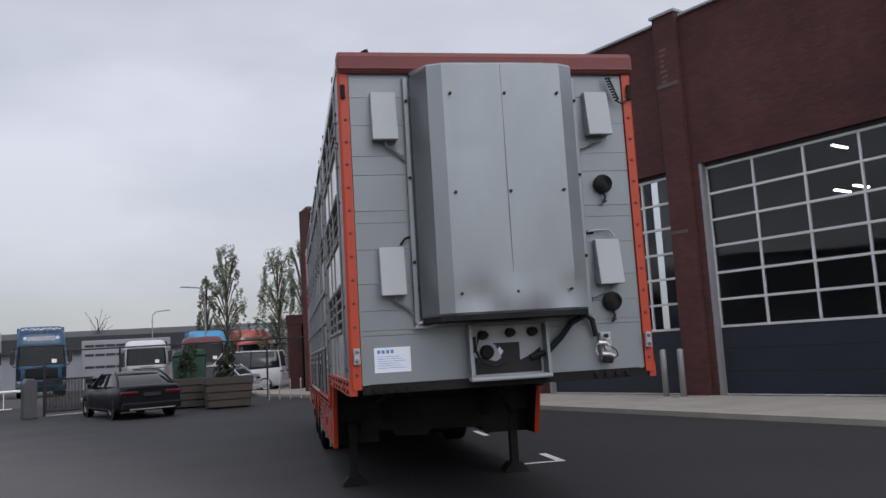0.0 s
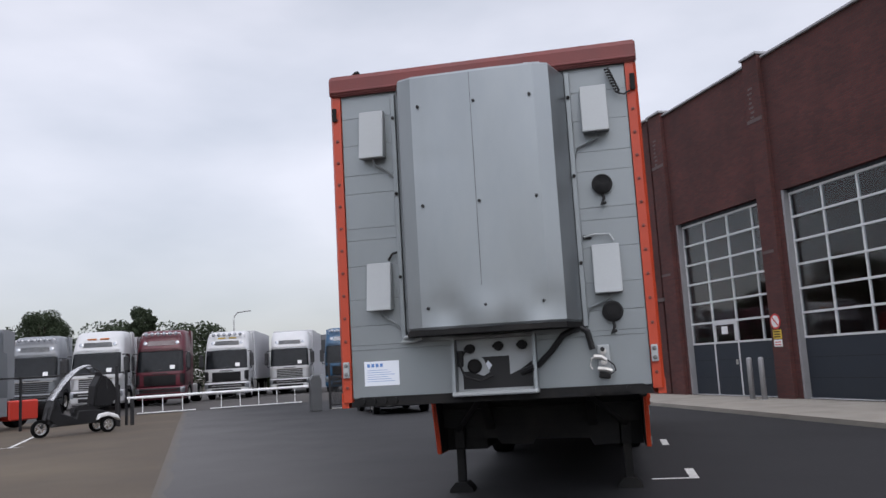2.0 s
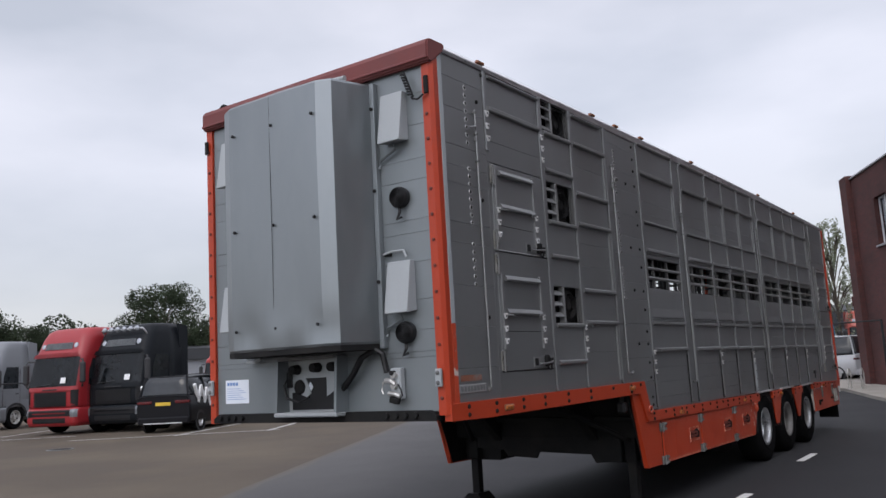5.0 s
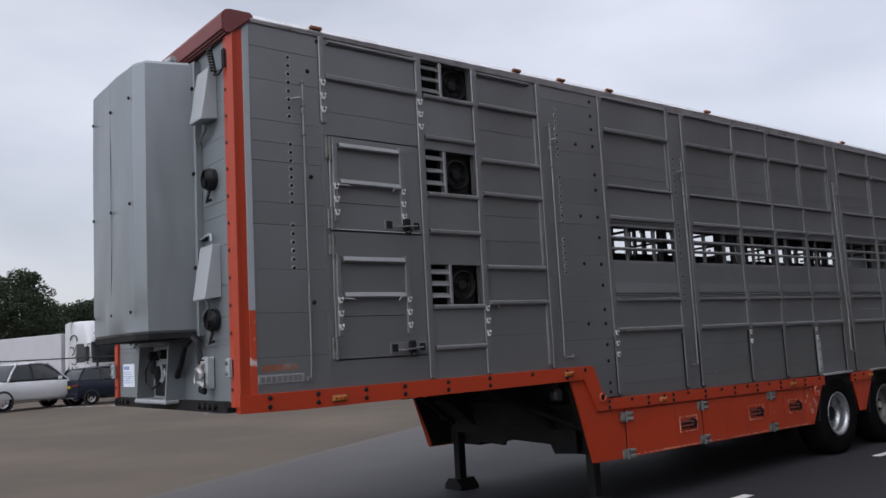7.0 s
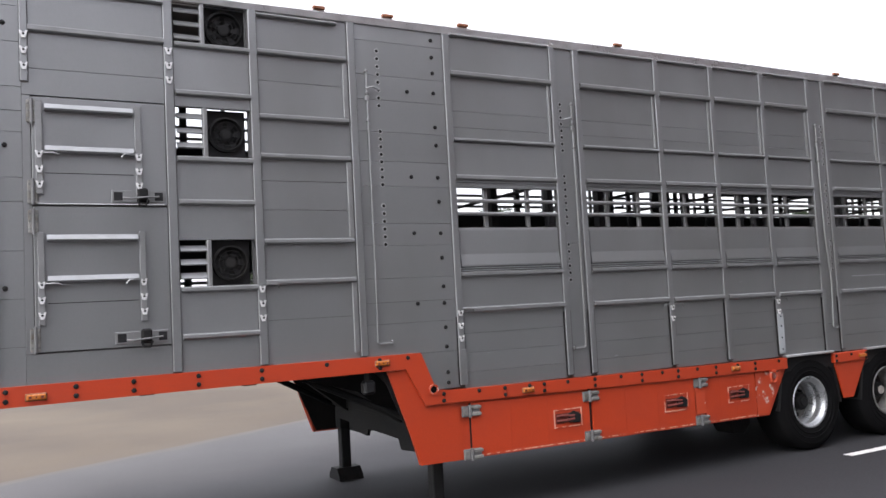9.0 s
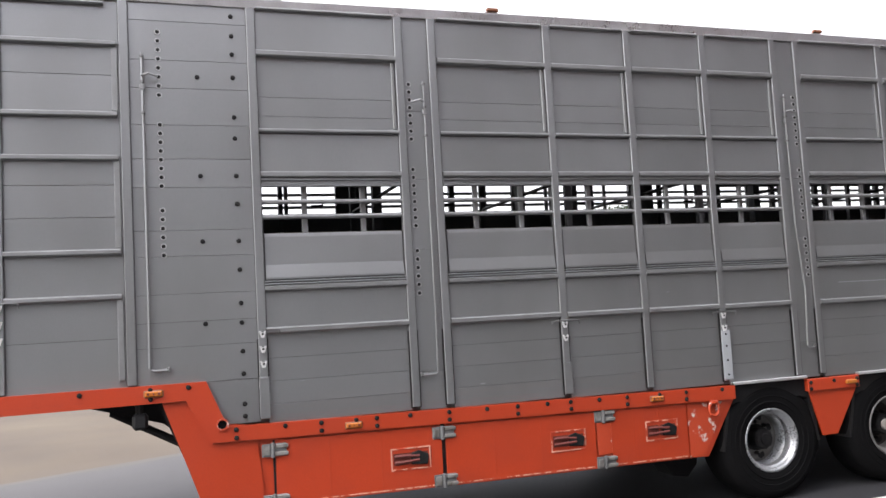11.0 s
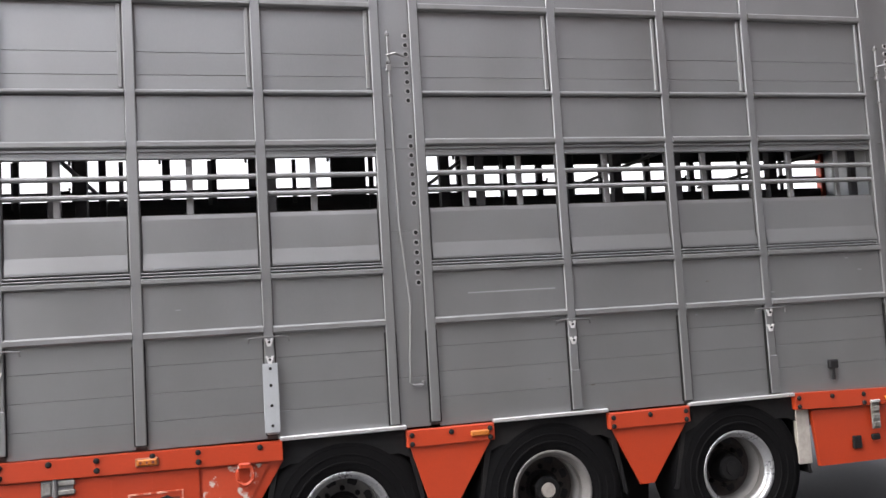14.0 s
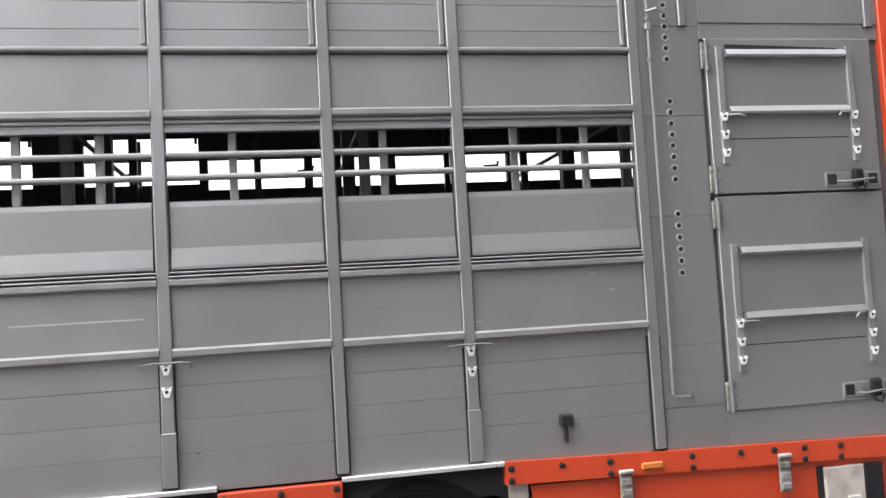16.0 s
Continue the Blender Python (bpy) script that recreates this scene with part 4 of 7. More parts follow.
def wheel(sx, y, rim_mat, hub_mat):
    m = pose(sx * 1.085, y, 0.505, 0, 90 * sx, 0)
    tyre = part("wheel", lathe_bm(TYRE, 48, m=m, caps=False), M_RUBBER, trailer, "worn black tyre on a steel rim", True)
    for r0 in (0.32, 0.37, 0.42):
        part("tyre_rib", lathe_bm([(r0, 0.172), (r0 + 0.004, 0.179), (r0 + 0.012, 0.179), (r0 + 0.016, 0.172)], 40, m=m, caps=False), M_RUBBER, tyre)
    part("rim", lathe_bm(RIM[:8], 48, m=m, caps=False), rim_mat, tyre, "", True)
    # barrel and disc colours are darkened for the shade deep inside the wheel
    part("rim_barrel", lathe_bm(RIM[7:], 48, m=m, caps=False), M_RIM if y < 8.5 else M_DULLRIM, tyre, "", True)
    part("rim_disc", lathe_bm(DISC, 40, m=m, caps=False), M_DULLRIM if y < 8.5 else M_RUSTDISC, tyre, "", True)
    part("hub", lathe_bm([(0.115, -0.06), (0.115, -0.035), (0.095, -0.025), (0.09, 0.06), (0.078, 0.075), (0.0, 0.08)], 20, m=m), M_CHASSIS, tyre)
    part("hub_cap", lathe_bm([(0.05, 0.075), (0.045, 0.09), (0.0, 0.092)], 16, m=m), hub_mat, tyre)
    for k in range(8):
        a = k * math.tau / 8
        shared("wheel_nut", NUT, tyre, m @ pose(0.135 * math.cos(a), 0.135 * math.sin(a), -0.065))
        b = a + math.tau / 16
        shared("rim_hole", HOLE, tyre, m @ pose(0.177 * math.cos(b), 0.177 * math.sin(b), -0.084, 0, 0, math.degrees(b)))


NUT = mesh_of("wheel_nut", lathe_bm([(0.017, 0.0), (0.017, 0.03), (0.008, 0.04), (0.0, 0.04)], 6), M_CHASSIS)
HOLE = mesh_of("rim_hole", lathe_bm([(0.033, 0.0), (0.033, 0.010), (0.0, 0.010)], 14), M_BLACK)
for side in (1, -1):
    for y, rm, hm in ((7.95, M_RIM, M_CHASSIS), (9.285, M_DULLRIM, M_DUSTY), (10.65, M_RIM, M_CHASSIS)):
        wheel(side, y, rm, hm)
for y in (7.95, 9.285, 10.65):
    part("axle", cyl_bm((-0.9, y, 0.505), (0.9, y, 0.505), 0.075, seg=12), M_CHASSIS, trailer)
    for x in (-0.74, 0.74):
        hanger = part("axle_hanger", prism_bm([(y - 0.86, 0.98), (y - 0.44, 0.98), (y - 0.50, 0.30), (y - 0.60, 0.20), (y - 0.74, 0.22), (y - 0.82, 0.34)], 0, x - 0.12, x + 0.12), M_CHASSIS, trailer)
        part("trailing_arm", prism_bm([(y - 0.66, 0.40), (y + 0.16, 0.46), (y + 0.42, 0.36), (y + 0.42, 0.44), (y + 0.16, 0.58), (y - 0.66, 0.50)], 0, x - 0.05, x + 0.05), M_CHASSIS, hanger)
        part("air_bellow", lathe_bm([(0.10, 0.0), (0.15, 0.06), (0.16, 0.16), (0.12, 0.22), (0.16, 0.28), (0.15, 0.42), (0.10, 0.48)], 16, m=pose(x, y + 0.36, 0.44)), M_RUBBER, hanger)

# chassis, floors, roof and ends
for x in (-0.62, 0.62):
    part("chassis_beam", prism_bm([(0.6, 1.30), (3.1, 1.30), (3.4, 1.0), (13.4, 0.92), (13.4, 0.66), (3.6, 0.62), (3.05, 1.05), (2.5, 1.22), (0.6, 1.24)], 0, x - 0.05, x + 0.05), M_CHASSIS, trailer)
box("neck_plate", -1.05, 1.05, 0.5, 3.0, 1.262, 1.298, M_CHASSIS, trailer)
for y in (1.3, 2.0, 2.7, 3.4, 4.6, 5.6, 6.6, 7.3, 8.6, 9.95, 11.6, 12.8):
    box("cross_beam", -1.2, 1.2, y - 0.05, y + 0.05, 0.96 if y > 3.2 else 1.235, 1.008 if y > 3.2 else 1.262, M_CHASSIS, trailer)
box("neck_wall", -1.2, 1.2, 3.42, 3.438, 0.78, 1.3, M_CHASSIS, trailer)
part("locker_box", box_bm(-1.2, -0.7, 3.6, 7.2, 0.5, 0.95), M_CHASSIS, trailer)
part("locker_box", box_bm(0.7, 1.2, 3.6, 7.2, 0.5, 0.95), M_CHASSIS, trailer)
# added dark sheets make the skirts' inner faces dark instead of orange
for x in (-1.215, 1.215):
    part("skirt_lining", prism_bm([(3.02, 1.25), (3.66, 1.25), (3.70, 0.50), (3.33, 0.50)], 0, x - 0.006, x + 0.006), M_CHASSIS, trailer)
part("leg_crossbeam", prism_bm([(-0.92, 1.2), (0.92, 1.2), (0.92, 0.53), (0.62, 0.51), (0.57, 0.60), (-0.08, 0.62), (-0.12, 0.55), (-0.5, 0.57), (-0.55, 0.64), (-0.92, 0.66)], 1, 3.44, 3.47), M_CHASSIS, trailer)
part("underbody_box", box_bm(-1.19, 1.19, 3.62, 7.2, 0.62, 1.0), M_CHASSIS, trailer)
part("air_tank", cyl_bm((-0.5, 4.4, 0.68), (0.5, 4.4, 0.68), 0.15, seg=20), M_CHASSIS, trailer, "", True)
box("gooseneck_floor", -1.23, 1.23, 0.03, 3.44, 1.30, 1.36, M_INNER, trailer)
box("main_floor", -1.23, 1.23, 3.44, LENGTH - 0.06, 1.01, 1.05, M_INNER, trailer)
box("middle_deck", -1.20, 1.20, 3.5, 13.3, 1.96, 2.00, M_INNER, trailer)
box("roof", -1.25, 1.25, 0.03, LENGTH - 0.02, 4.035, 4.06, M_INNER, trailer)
box("rear_wall", -1.2, 1.2, LENGTH - 0.06, LENGTH, 0.95, 4.03, M_SIDE, trailer)
box("rear_bumper", -1.2, 1.2, 13.36, 13.46, 0.45, 0.58, M_CHASSIS, trailer)
for sxx in (-1, 1):
    box("mud_flap", sxx * 0.85, sxx * 1.22, 13.46, 13.475, 0.20, 0.62, M_RUBBER, trailer)
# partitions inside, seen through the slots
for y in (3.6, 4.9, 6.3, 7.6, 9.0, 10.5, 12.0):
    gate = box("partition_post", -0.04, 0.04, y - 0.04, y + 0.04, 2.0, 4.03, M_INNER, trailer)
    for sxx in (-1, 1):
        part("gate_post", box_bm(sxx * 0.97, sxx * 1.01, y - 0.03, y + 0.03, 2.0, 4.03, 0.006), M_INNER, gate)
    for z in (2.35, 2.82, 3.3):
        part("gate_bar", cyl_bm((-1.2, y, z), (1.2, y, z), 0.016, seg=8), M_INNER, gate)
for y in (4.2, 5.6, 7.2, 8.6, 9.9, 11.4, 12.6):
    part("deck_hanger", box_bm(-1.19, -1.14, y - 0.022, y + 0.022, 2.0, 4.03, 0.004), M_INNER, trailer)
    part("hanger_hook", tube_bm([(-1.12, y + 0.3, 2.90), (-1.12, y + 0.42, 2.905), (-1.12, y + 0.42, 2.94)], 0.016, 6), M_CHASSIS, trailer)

# landing legs
for x in (-1.03, 1.0):
    leg = part("landing_leg", box_bm(x - 0.065, x + 0.065, 3.50, 3.63, 0.52, 1.25, 0.008), M_CHASSIS, trailer)
    part("inner_leg", box_bm(x - 0.05, x + 0.05, 3.515, 3.615, 0.10, 0.56, 0.008), M_CHASSIS, leg)
    part("foot", prism_bm([(x - 0.15, 0.0), (x + 0.15, 0.0), (x + 0.14, 0.05), (x + 0.07, 0.12), (x - 0.07, 0.12), (x - 0.14, 0.05)], 1, 3.44, 3.70), M_CHASSIS, leg)
    part("brace", cyl_bm((x, 3.5, 0.75), (x * 0.6, 2.7, 1.15), 0.03, seg=8), M_CHASSIS, leg)
part("leg_shaft", cyl_bm((-1.0, 3.56, 0.85), (1.0, 3.56, 0.85), 0.02, seg=8), M_CHASSIS, trailer)
plug = part("hanging_plug", box_bm(1.17, 1.26, 2.86, 2.96, 1.08, 1.19, 0.02), M_BLACK, trailer)
part("plug_stem", cyl_bm((1.21, 2.91, 1.18), (1.21, 2.91, 1.27), 0.03, seg=8), M_CHASSIS, plug)

# ---- front end ----
front = part("front_wall", box_bm(-1.2, 1.2, 0.03, 0.06, 1.34, 4.0), M_FRONT, trailer, "light grey front wall of horizontal planks")
zs = [1.33, 1.72, 1.76, 1.92, 2.14, 2.42, 2.64, 2.74, 3.04, 3.20, 3.46, 3.70, 3.94]
for a, b in zip(zs, zs[1:]):
    box("plank", -1.20, 1.20, 0.0, 0.03, a + 0.0008, b - 0.0008, M_FRONT, front, 0.0012)
for sx in (-1, 1):
    cs = part("corner_strip", prism_bm([(sx * 1.205, -0.02), (sx * 1.272, -0.024), (sx * 1.295, 0.005), (sx * 1.295, 0.015), (sx * 1.25, 0.03), (sx * 1.205, 0.03)], 2, 1.30, 3.93), M_ORANGE, trailer, "orange bolted corner strip")
    for k in range(13):
        shared("bolt", SMALLBOLT, cs, pose(sx * 1.24, -0.023, 1.42 + 0.19 * k, 90, 0, 0))
    mk = box("marker_lamp", sx * 1.21, sx * 1.262, -0.06, -0.03, 1.50, 1.63, M_BOX, cs, 0.006)
    for z in (1.53, 1.60):
        part("lamp_lens", lathe_bm([(0.017, 0.0), (0.012, 0.01), (0.0, 0.012)], 10, m=pose(sx * 1.236, -0.06, z, 90, 0, 0)), M_GRIME, mk)
cap_pts = [(-0.05, 3.90), (-0.062, 3.94), (-0.062, 4.04), (-0.045, 4.078), (0.0, 4.092), (0.12, 4.094), (0.12, 4.05), (0.0, 3.90)]
cap = part("front_cap", bevelled(prism_bm(cap_pts, 0, -1.29, 1.30), 0.012, 2, 40), M_CAP, trailer, "faded red rolled tarp cap over the front edge")
part("cap_hem", box_bm(-1.285, 1.295, -0.07, -0.055, 3.925, 3.945, 0.004), M_CAP, cap)
part("front_sill", prism_bm([(-1.2, 1.262), (1.2, 1.262), (1.2, 1.30), (1.13, 1.338), (-1.13, 1.338), (-1.2, 1.30)], 1, -0.05, 0.02), M_CHASSIS, trailer, "grimy dark steel sill")
for x0 in (-1.1, 0.75):
    for k in range(4):
        part("sill_stud", cyl_bm((x0 + 0.09 * k, -0.075, 1.305), (x0 + 0.09 * k, -0.045, 1.305), 0.024, seg=8), M_CHASSIS, trailer)

# the big hood over the fan unit
hood_xy = [(-0.70, -0.08), (-0.607, -0.375), (-0.492, -0.424)] + [(-0.492 + 0.982 * k / 12, -0.424 - 0.006 * math.sin(math.pi * k / 12)) for k in range(1, 12)] + [(0.49, -0.424), (0.608, -0.37), (0.712, -0.05)]
bm = bmesh.new()
cols = len(hood_xy)
levels = [1.835, 1.855] + [1.855 + 1.985 * k / 26 for k in range(1, 26)] + [3.84, 3.86]
grid = []
for zi, z in enumerate(levels):
    row = []
    for i, (x, y) in enumerate(hood_xy):
        deep = max(0.0, 1 - (z - 1.85) / 0.33)
        dent = deep * (0.014 * math.sin(x * 7.3 + 1.0) * math.cos(z * 11) + 0.010 * math.sin(x * 17 + z * 6)) + 0.0030 * math.sin(x * 6 + z * 2.7) + 0.0022 * math.sin(x * 13 - z * 4.1) + 0.004 * math.exp(-((x + 0.33) / 0.16) ** 2 - ((z - 3.15) / 0.05) ** 2)
        inset = 0.012 if zi in (0, len(levels) - 1) else 0.0
        row.append(bm.verts.new((x * (1 - inset), y + (dent if 1 < i < cols - 2 else dent * 0.4) + inset, z)))
    grid.append(row)
for a, b in zip(grid, grid[1:]):
    for i in range(cols - 1):
        bm.faces.new((a[i], a[i + 1], b[i + 1], b[i])).smooth = True
backs = [[bm.verts.new((x, 0.0, z)) for x in (-0.70, 0.712)] for z in (levels[0], 3.92)]
bm.faces.new((*grid[-1], backs[1][1], backs[1][0]))
bm.faces.new((*grid[0][::-1], backs[0][0], backs[0][1]))
bmesh.ops.recalc_face_normals(bm, faces=bm.faces)
for e in bm.edges:
    if e.calc_face_angle(0) > radians(16):
        e.smooth = False
hood = part("hood", bm, M_HOOD, trailer, "dented silver sheet-metal hood over the front fans")
box("hood_seam", -0.0122, -0.0098, -0.4325, -0.430, 1.86, 3.84, M_CHASSIS, hood, 0)
clip = box("pipe_bracket", 0.37, 0.50, -0.17, -0.04, 3.87, 3.925, M_STEEL, trailer, 0.006)
part("pipe_stub", cyl_bm((0.40, -0.13, 3.945), (0.53, -0.12, 3.94), 0.022, seg=10), M_BOX, clip)
part("cap_toggle", bevelled(prism_bm([(-1.09, 4.085), (-1.02, 4.085), (-1.03, 4.115), (-1.06, 4.108)], 1, -0.03, 0.02), 0.004), M_CHASSIS, cap)
for x in (-0.435, 0.012, 0.452):
    for z in (3.6, 2.80, 2.0):
        shared("bolt", HOODBOLT, hood, pose(x, -0.434, z, 90, 0, 0))
part("hood_rim", prism_bm([(x * 0.99, y + 0.005) for x, y in hood_xy[:3] + hood_xy[-3:]] + [(0.66, -0.02), (-0.66, -0.02)], 2, 1.795, 1.838), M_CHASSIS, hood)
for sx in (-1, 1):
    up = box("hood_post", sx * 0.715, sx * 0.755, -0.055, 0.0, 1.80, 3.86, M_FRONT, trailer)
    for z in (2.3, 3.0, 3.65):
        part("post_stud", cyl_bm((sx * 0.735, -0.07, z), (sx * 0.735, -0.055, z), 0.014, seg=8), M_CHASSIS, up)
# four small cabinets, two round vents
def tapered_box(x0, x1, z0, z1):
    ob = part("junction_box", bevelled(prism_bm([(-0.0, z0 + 0.02), (-0.115, z0), (-0.125, z0 + 0.005), (-0.06, z1), (0.0, z1)], 0, x0, x1), 0.004), M_BOX, trailer, "pale grey sloping box with a cable below")
    part("cable", tube_bm([((x0 + x1) / 2, -0.06, z0 + 0.01), ((x0 + x1) / 2 + 0.01, -0.05, z0 - 0.04), ((x0 * 2 + x1) / 3 - (0.12 if x0 > 0 else -0.14), -0.03, z0 - 0.10), (0.76 if x0 > 0 else -0.76, -0.02, z0 - 0.16)], 0.012, 6), M_FRONT, ob)
for x0, x1, z0, z1 in ((-1.03, -0.82, 3.31, 3.73), (0.83, 1.04, 3.335, 3.73), (-1.02, -0.815, 2.03, 2.43), (0.825, 1.04, 2.045, 2.435)):
    tapered_box(x0, x1, z0, z1)
for z in (2.92, 1.905):
    v = part("round_vent", lathe_bm([(0.078, 0.0), (0.082, 0.04), (0.075, 0.06), (0.0, 0.068)], 24, m=pose(0.948, 0, z, 90, 0, 0)), M_BLACK, trailer, "black round vent cover")
    for k in range(5):
        part("vent_rib", lathe_bm([(0.012 + 0.013 * k, 0.06), (0.014 + 0.013 * k, 0.072), (0.018 + 0.013 * k, 0.06)], 18, m=pose(0.948, 0, z, 90, 0, 0), caps=False), M_BLACK, v)
    part("cable", tube_bm([(0.945, -0.03, z - 0.07), (0.955, -0.045, z - 0.12), (0.93, -0.05, z - 0.17), (0.965, -0.03, z - 0.15)], 0.012, 6), M_BLACK, v)
# coupling recess
rec = part("coupling_recess", box_bm(-0.32, 0.32, -0.006, 0.002, 1.34, 1.76), M_BOX, trailer, "pale recess with the coupling sockets")
part("recess_hole", prism_bm([(-0.27, 1.36), (0.29, 1.36), (0.29, 1.56), (0.20, 1.50), (0.11, 1.46), (0.11, 1.61), (-0.11, 1.61), (-0.11, 1.50), (-0.27, 1.50)], 1, -0.010, -0.004), M_BLACK, rec)
part("recess_roof", box_bm(-0.31, 0.31, -0.13, -0.006, 1.755, 1.775), M_GRIME, rec)
part("hose_loop", tube_bm([(-0.24, -0.05, 1.66), (-0.28, -0.09, 1.56), (-0.24, -0.10, 1.46), (-0.12, -0.09, 1.42), (-0.02, -0.07, 1.46)], 0.011, 6), M_BLACK, rec)
part("valve_plate", prism_bm([(-0.20, 1.59), (-0.10, 1.60), (-0.05, 1.49), (-0.10, 1.46), (-0.21, 1.50)], 1, -0.02, -0.010), M_BOX, rec)
for x0, x1 in ((-0.335, -0.31), (0.31, 0.335)):
    part("recess_cheek", prism_bm([(-0.15, 1.335), (0.0, 1.335), (0.0, 1.77), (-0.12, 1.77)], 0, x0, x1), M_FRONT, rec)
part("recess_lip", box_bm(-0.34, 0.34, -0.16, 0.0, 1.31, 1.345, 0.01), M_BOX, rec)
for x, z in ((-0.20, 1.68), (0.03, 1.69), (0.22, 1.69)):
    part("coupling", cyl_bm((x, -0.085, z), (x, -0.008, z), 0.035, 0.04, 10), M_CHASSIS, rec)
    part("coupling_arm", box_bm(x - 0.045, x + 0.045, -0.06, -0.04, z - 0.012, z + 0.012, 0.004), M_CHASSIS, rec)
part("socket_plug", lathe_bm([(0.06, 0.0), (0.06, 0.02), (0.045, 0.035), (0.0, 0.036)], 12, m=pose(-0.17, -0.008, 1.54, 90, 0, 0)), M_CHASSIS, rec)
part("warning_tag", prism_bm([(-0.06, 1.58), (-0.03, 1.54), (-0.06, 1.50), (-0.09, 1.54)], 1, -0.014, -0.011), M_PAPER, rec)
part("lamp_plug", box_bm(-0.315, -0.26, -0.03, -0.006, 1.54, 1.67, 0.006), M_BLACK, rec)
part("air_hose", tube_bm([(0.20, -0.03, 1.47), (0.34, -0.06, 1.52), (0.45, -0.07, 1.62), (0.55, -0.08, 1.74), (0.68, -0.07, 1.80), (0.74, -0.06, 1.76), (0.77, -0.05, 1.62)], 0.024, 8), M_BLACK, trailer)
part("white_cable", tube_bm([(-0.60, -0.05, 1.84), (-0.72, -0.06, 1.80), (-0.76, -0.05, 1.77), (-0.66, -0.05, 1.765), (-0.58, -0.06, 1.79)], 0.014, 6), M_BOX, trailer)
part("thin_cable", tube_bm([(-0.71, -0.03, 2.1), (-0.735, -0.03, 1.95), (-0.72, -0.03, 1.80)], 0.009, 6), M_CHASSIS, trailer)
part("thin_cable", tube_bm([(-0.84, -0.03, 2.45), (-0.80, -0.04, 2.50), (-0.72, -0.03, 2.52)], 0.010, 6), M_CHASSIS, trailer)
part("thin_cable", tube_bm([(0.77, -0.03, 2.505), (0.86, -0.03, 2.52), (0.97, -0.04, 2.515), (1.0, -0.05, 2.46)], 0.009, 6), M_BOX, trailer)
part("cable_clip", box_bm(0.765, 0.83, -0.03, 0.0, 2.49, 2.52, 0.004), M_CHASSIS, trailer)
sock = part("socket_panel", box_bm(0.805, 0.90, -0.06, 0.0, 1.42, 1.65, 0.008), M_BOX, trailer, "grey socket panel with hanging hoses")
part("air_line", tube_bm([(0.80, -0.075, 1.555), (0.755, -0.085, 1.55), (0.745, -0.09, 1.49), (0.76, -0.09, 1.465)], 0.008, 6), M_STEEL, sock)
part("air_line", tube_bm([(0.88, -0.07, 1.53), (0.925, -0.09, 1.49), (0.935, -0.09, 1.45), (0.90, -0.085, 1.425), (0.85, -0.085, 1.43)], 0.006, 6), M_BLACK, sock)
part("valve_body", tube_bm([(0.775, -0.08, 1.562), (0.83, -0.085, 1.558), (0.865, -0.08, 1.53)], 0.019, 8), M_STEEL, sock)
part("valve_body", tube_bm([(0.80, -0.08, 1.468), (0.86, -0.085, 1.462), (0.905, -0.08, 1.445)], 0.017, 8), M_STEEL, sock)
part("valve_knob", cyl_bm((0.845, -0.06, 1.615), (0.845, -0.10, 1.615), 0.018, seg=10), M_BLACK, sock)
part("dust_cap", bevelled(prism_bm([(0.80, 1.40), (0.89, 1.385), (0.895, 1.43), (0.81, 1.45)], 1, -0.09, -0.055), 0.008), M_CHASSIS, sock)
for z in (1.6, 1.52):
    part("socket_cap", lathe_bm([(0.025, 0), (0.025, 0.03), (0.0, 0.032)], 10, m=pose(0.85, -0.06, z, 90, 0, 0)), M_STEEL, sock)
coil = [(1.055 + 0.075 * k / 70 + 0.018 * math.cos(k * 0.75), -0.06 + 0.018 * math.sin(k * 0.75), 3.86 - 0.2 * k / 70) for k in range(71)] + [(1.14, -0.06, 3.64), (1.18, -0.05, 3.63), (1.23, -0.04, 3.66)]
part("coiled_cable", tube_bm(coil, 0.008, 5), M_BLACK, trailer)
part("corner_clip", box_bm(1.235, 1.275, -0.05, -0.03, 3.66, 3.80, 0.006), M_CHASSIS, trailer)
part("corner_clip", box_bm(-1.275, -1.235, -0.05, -0.03, 3.68, 3.80, 0.006), M_CHASSIS, trailer)
# notice taped to the front
note = part("notice", box_bm(-1.095, -0.80, -0.004, -0.001, 1.425, 1.625), M_PAPER, trailer, "white printed notice with a blue heading")
for k in range(4):
    part("print_bar", box_bm(-1.07 + 0.036 * k, -1.045 + 0.036 * k, -0.0055, -0.0035, 1.577, 1.605), M_BLUEINK, note)
for k in range(6):
    part("print_bar", box_bm(-1.07, -0.90 + 0.03 * (k % 3), -0.0055, -0.0035, 1.55 - 0.018 * k, 1.5535 - 0.018 * k), M_BLUEINK, note)

# true stations of the frames along the trailer
NOMINAL = [0.0, 0.31, 0.61, 2.11, 3.72, 5.09, 8.25, 9.51, 11.93, 14.0]
STATION = [0.0, 0.455, 0.762, 2.294, 3.932, 5.317, 8.498, 9.760, 12.184, 14.26]
for ob in trailer.children_recursive:
    if ob.data.users > 1:
        if ob.location.y > 0:
            ob.location.y = float(np.interp(ob.location.y, NOMINAL, STATION))
    else:
        for v in ob.data.vertices:
            if v.co.y > 0:
                v.co.y = float(np.interp(v.co.y, NOMINAL, STATION))

# ---- white road marks ----
def mark(name, pts, label="white painted parking mark"):
    return sheet(name, pts, 0.006, M_WHITELINE, label, "road marking")


mark("road_mark", [(1.27, 4.25), (1.84, 4.25), (1.84, 4.34), (1.27, 4.34)])
for x, y0, y1 in ((1.84, 4.34, 5.16), (1.73, 8.15, 9.12)):
    mark("road_mark", [(x - 0.11, y0), (x, y0), (x, y1), (x - 0.11, y1)])

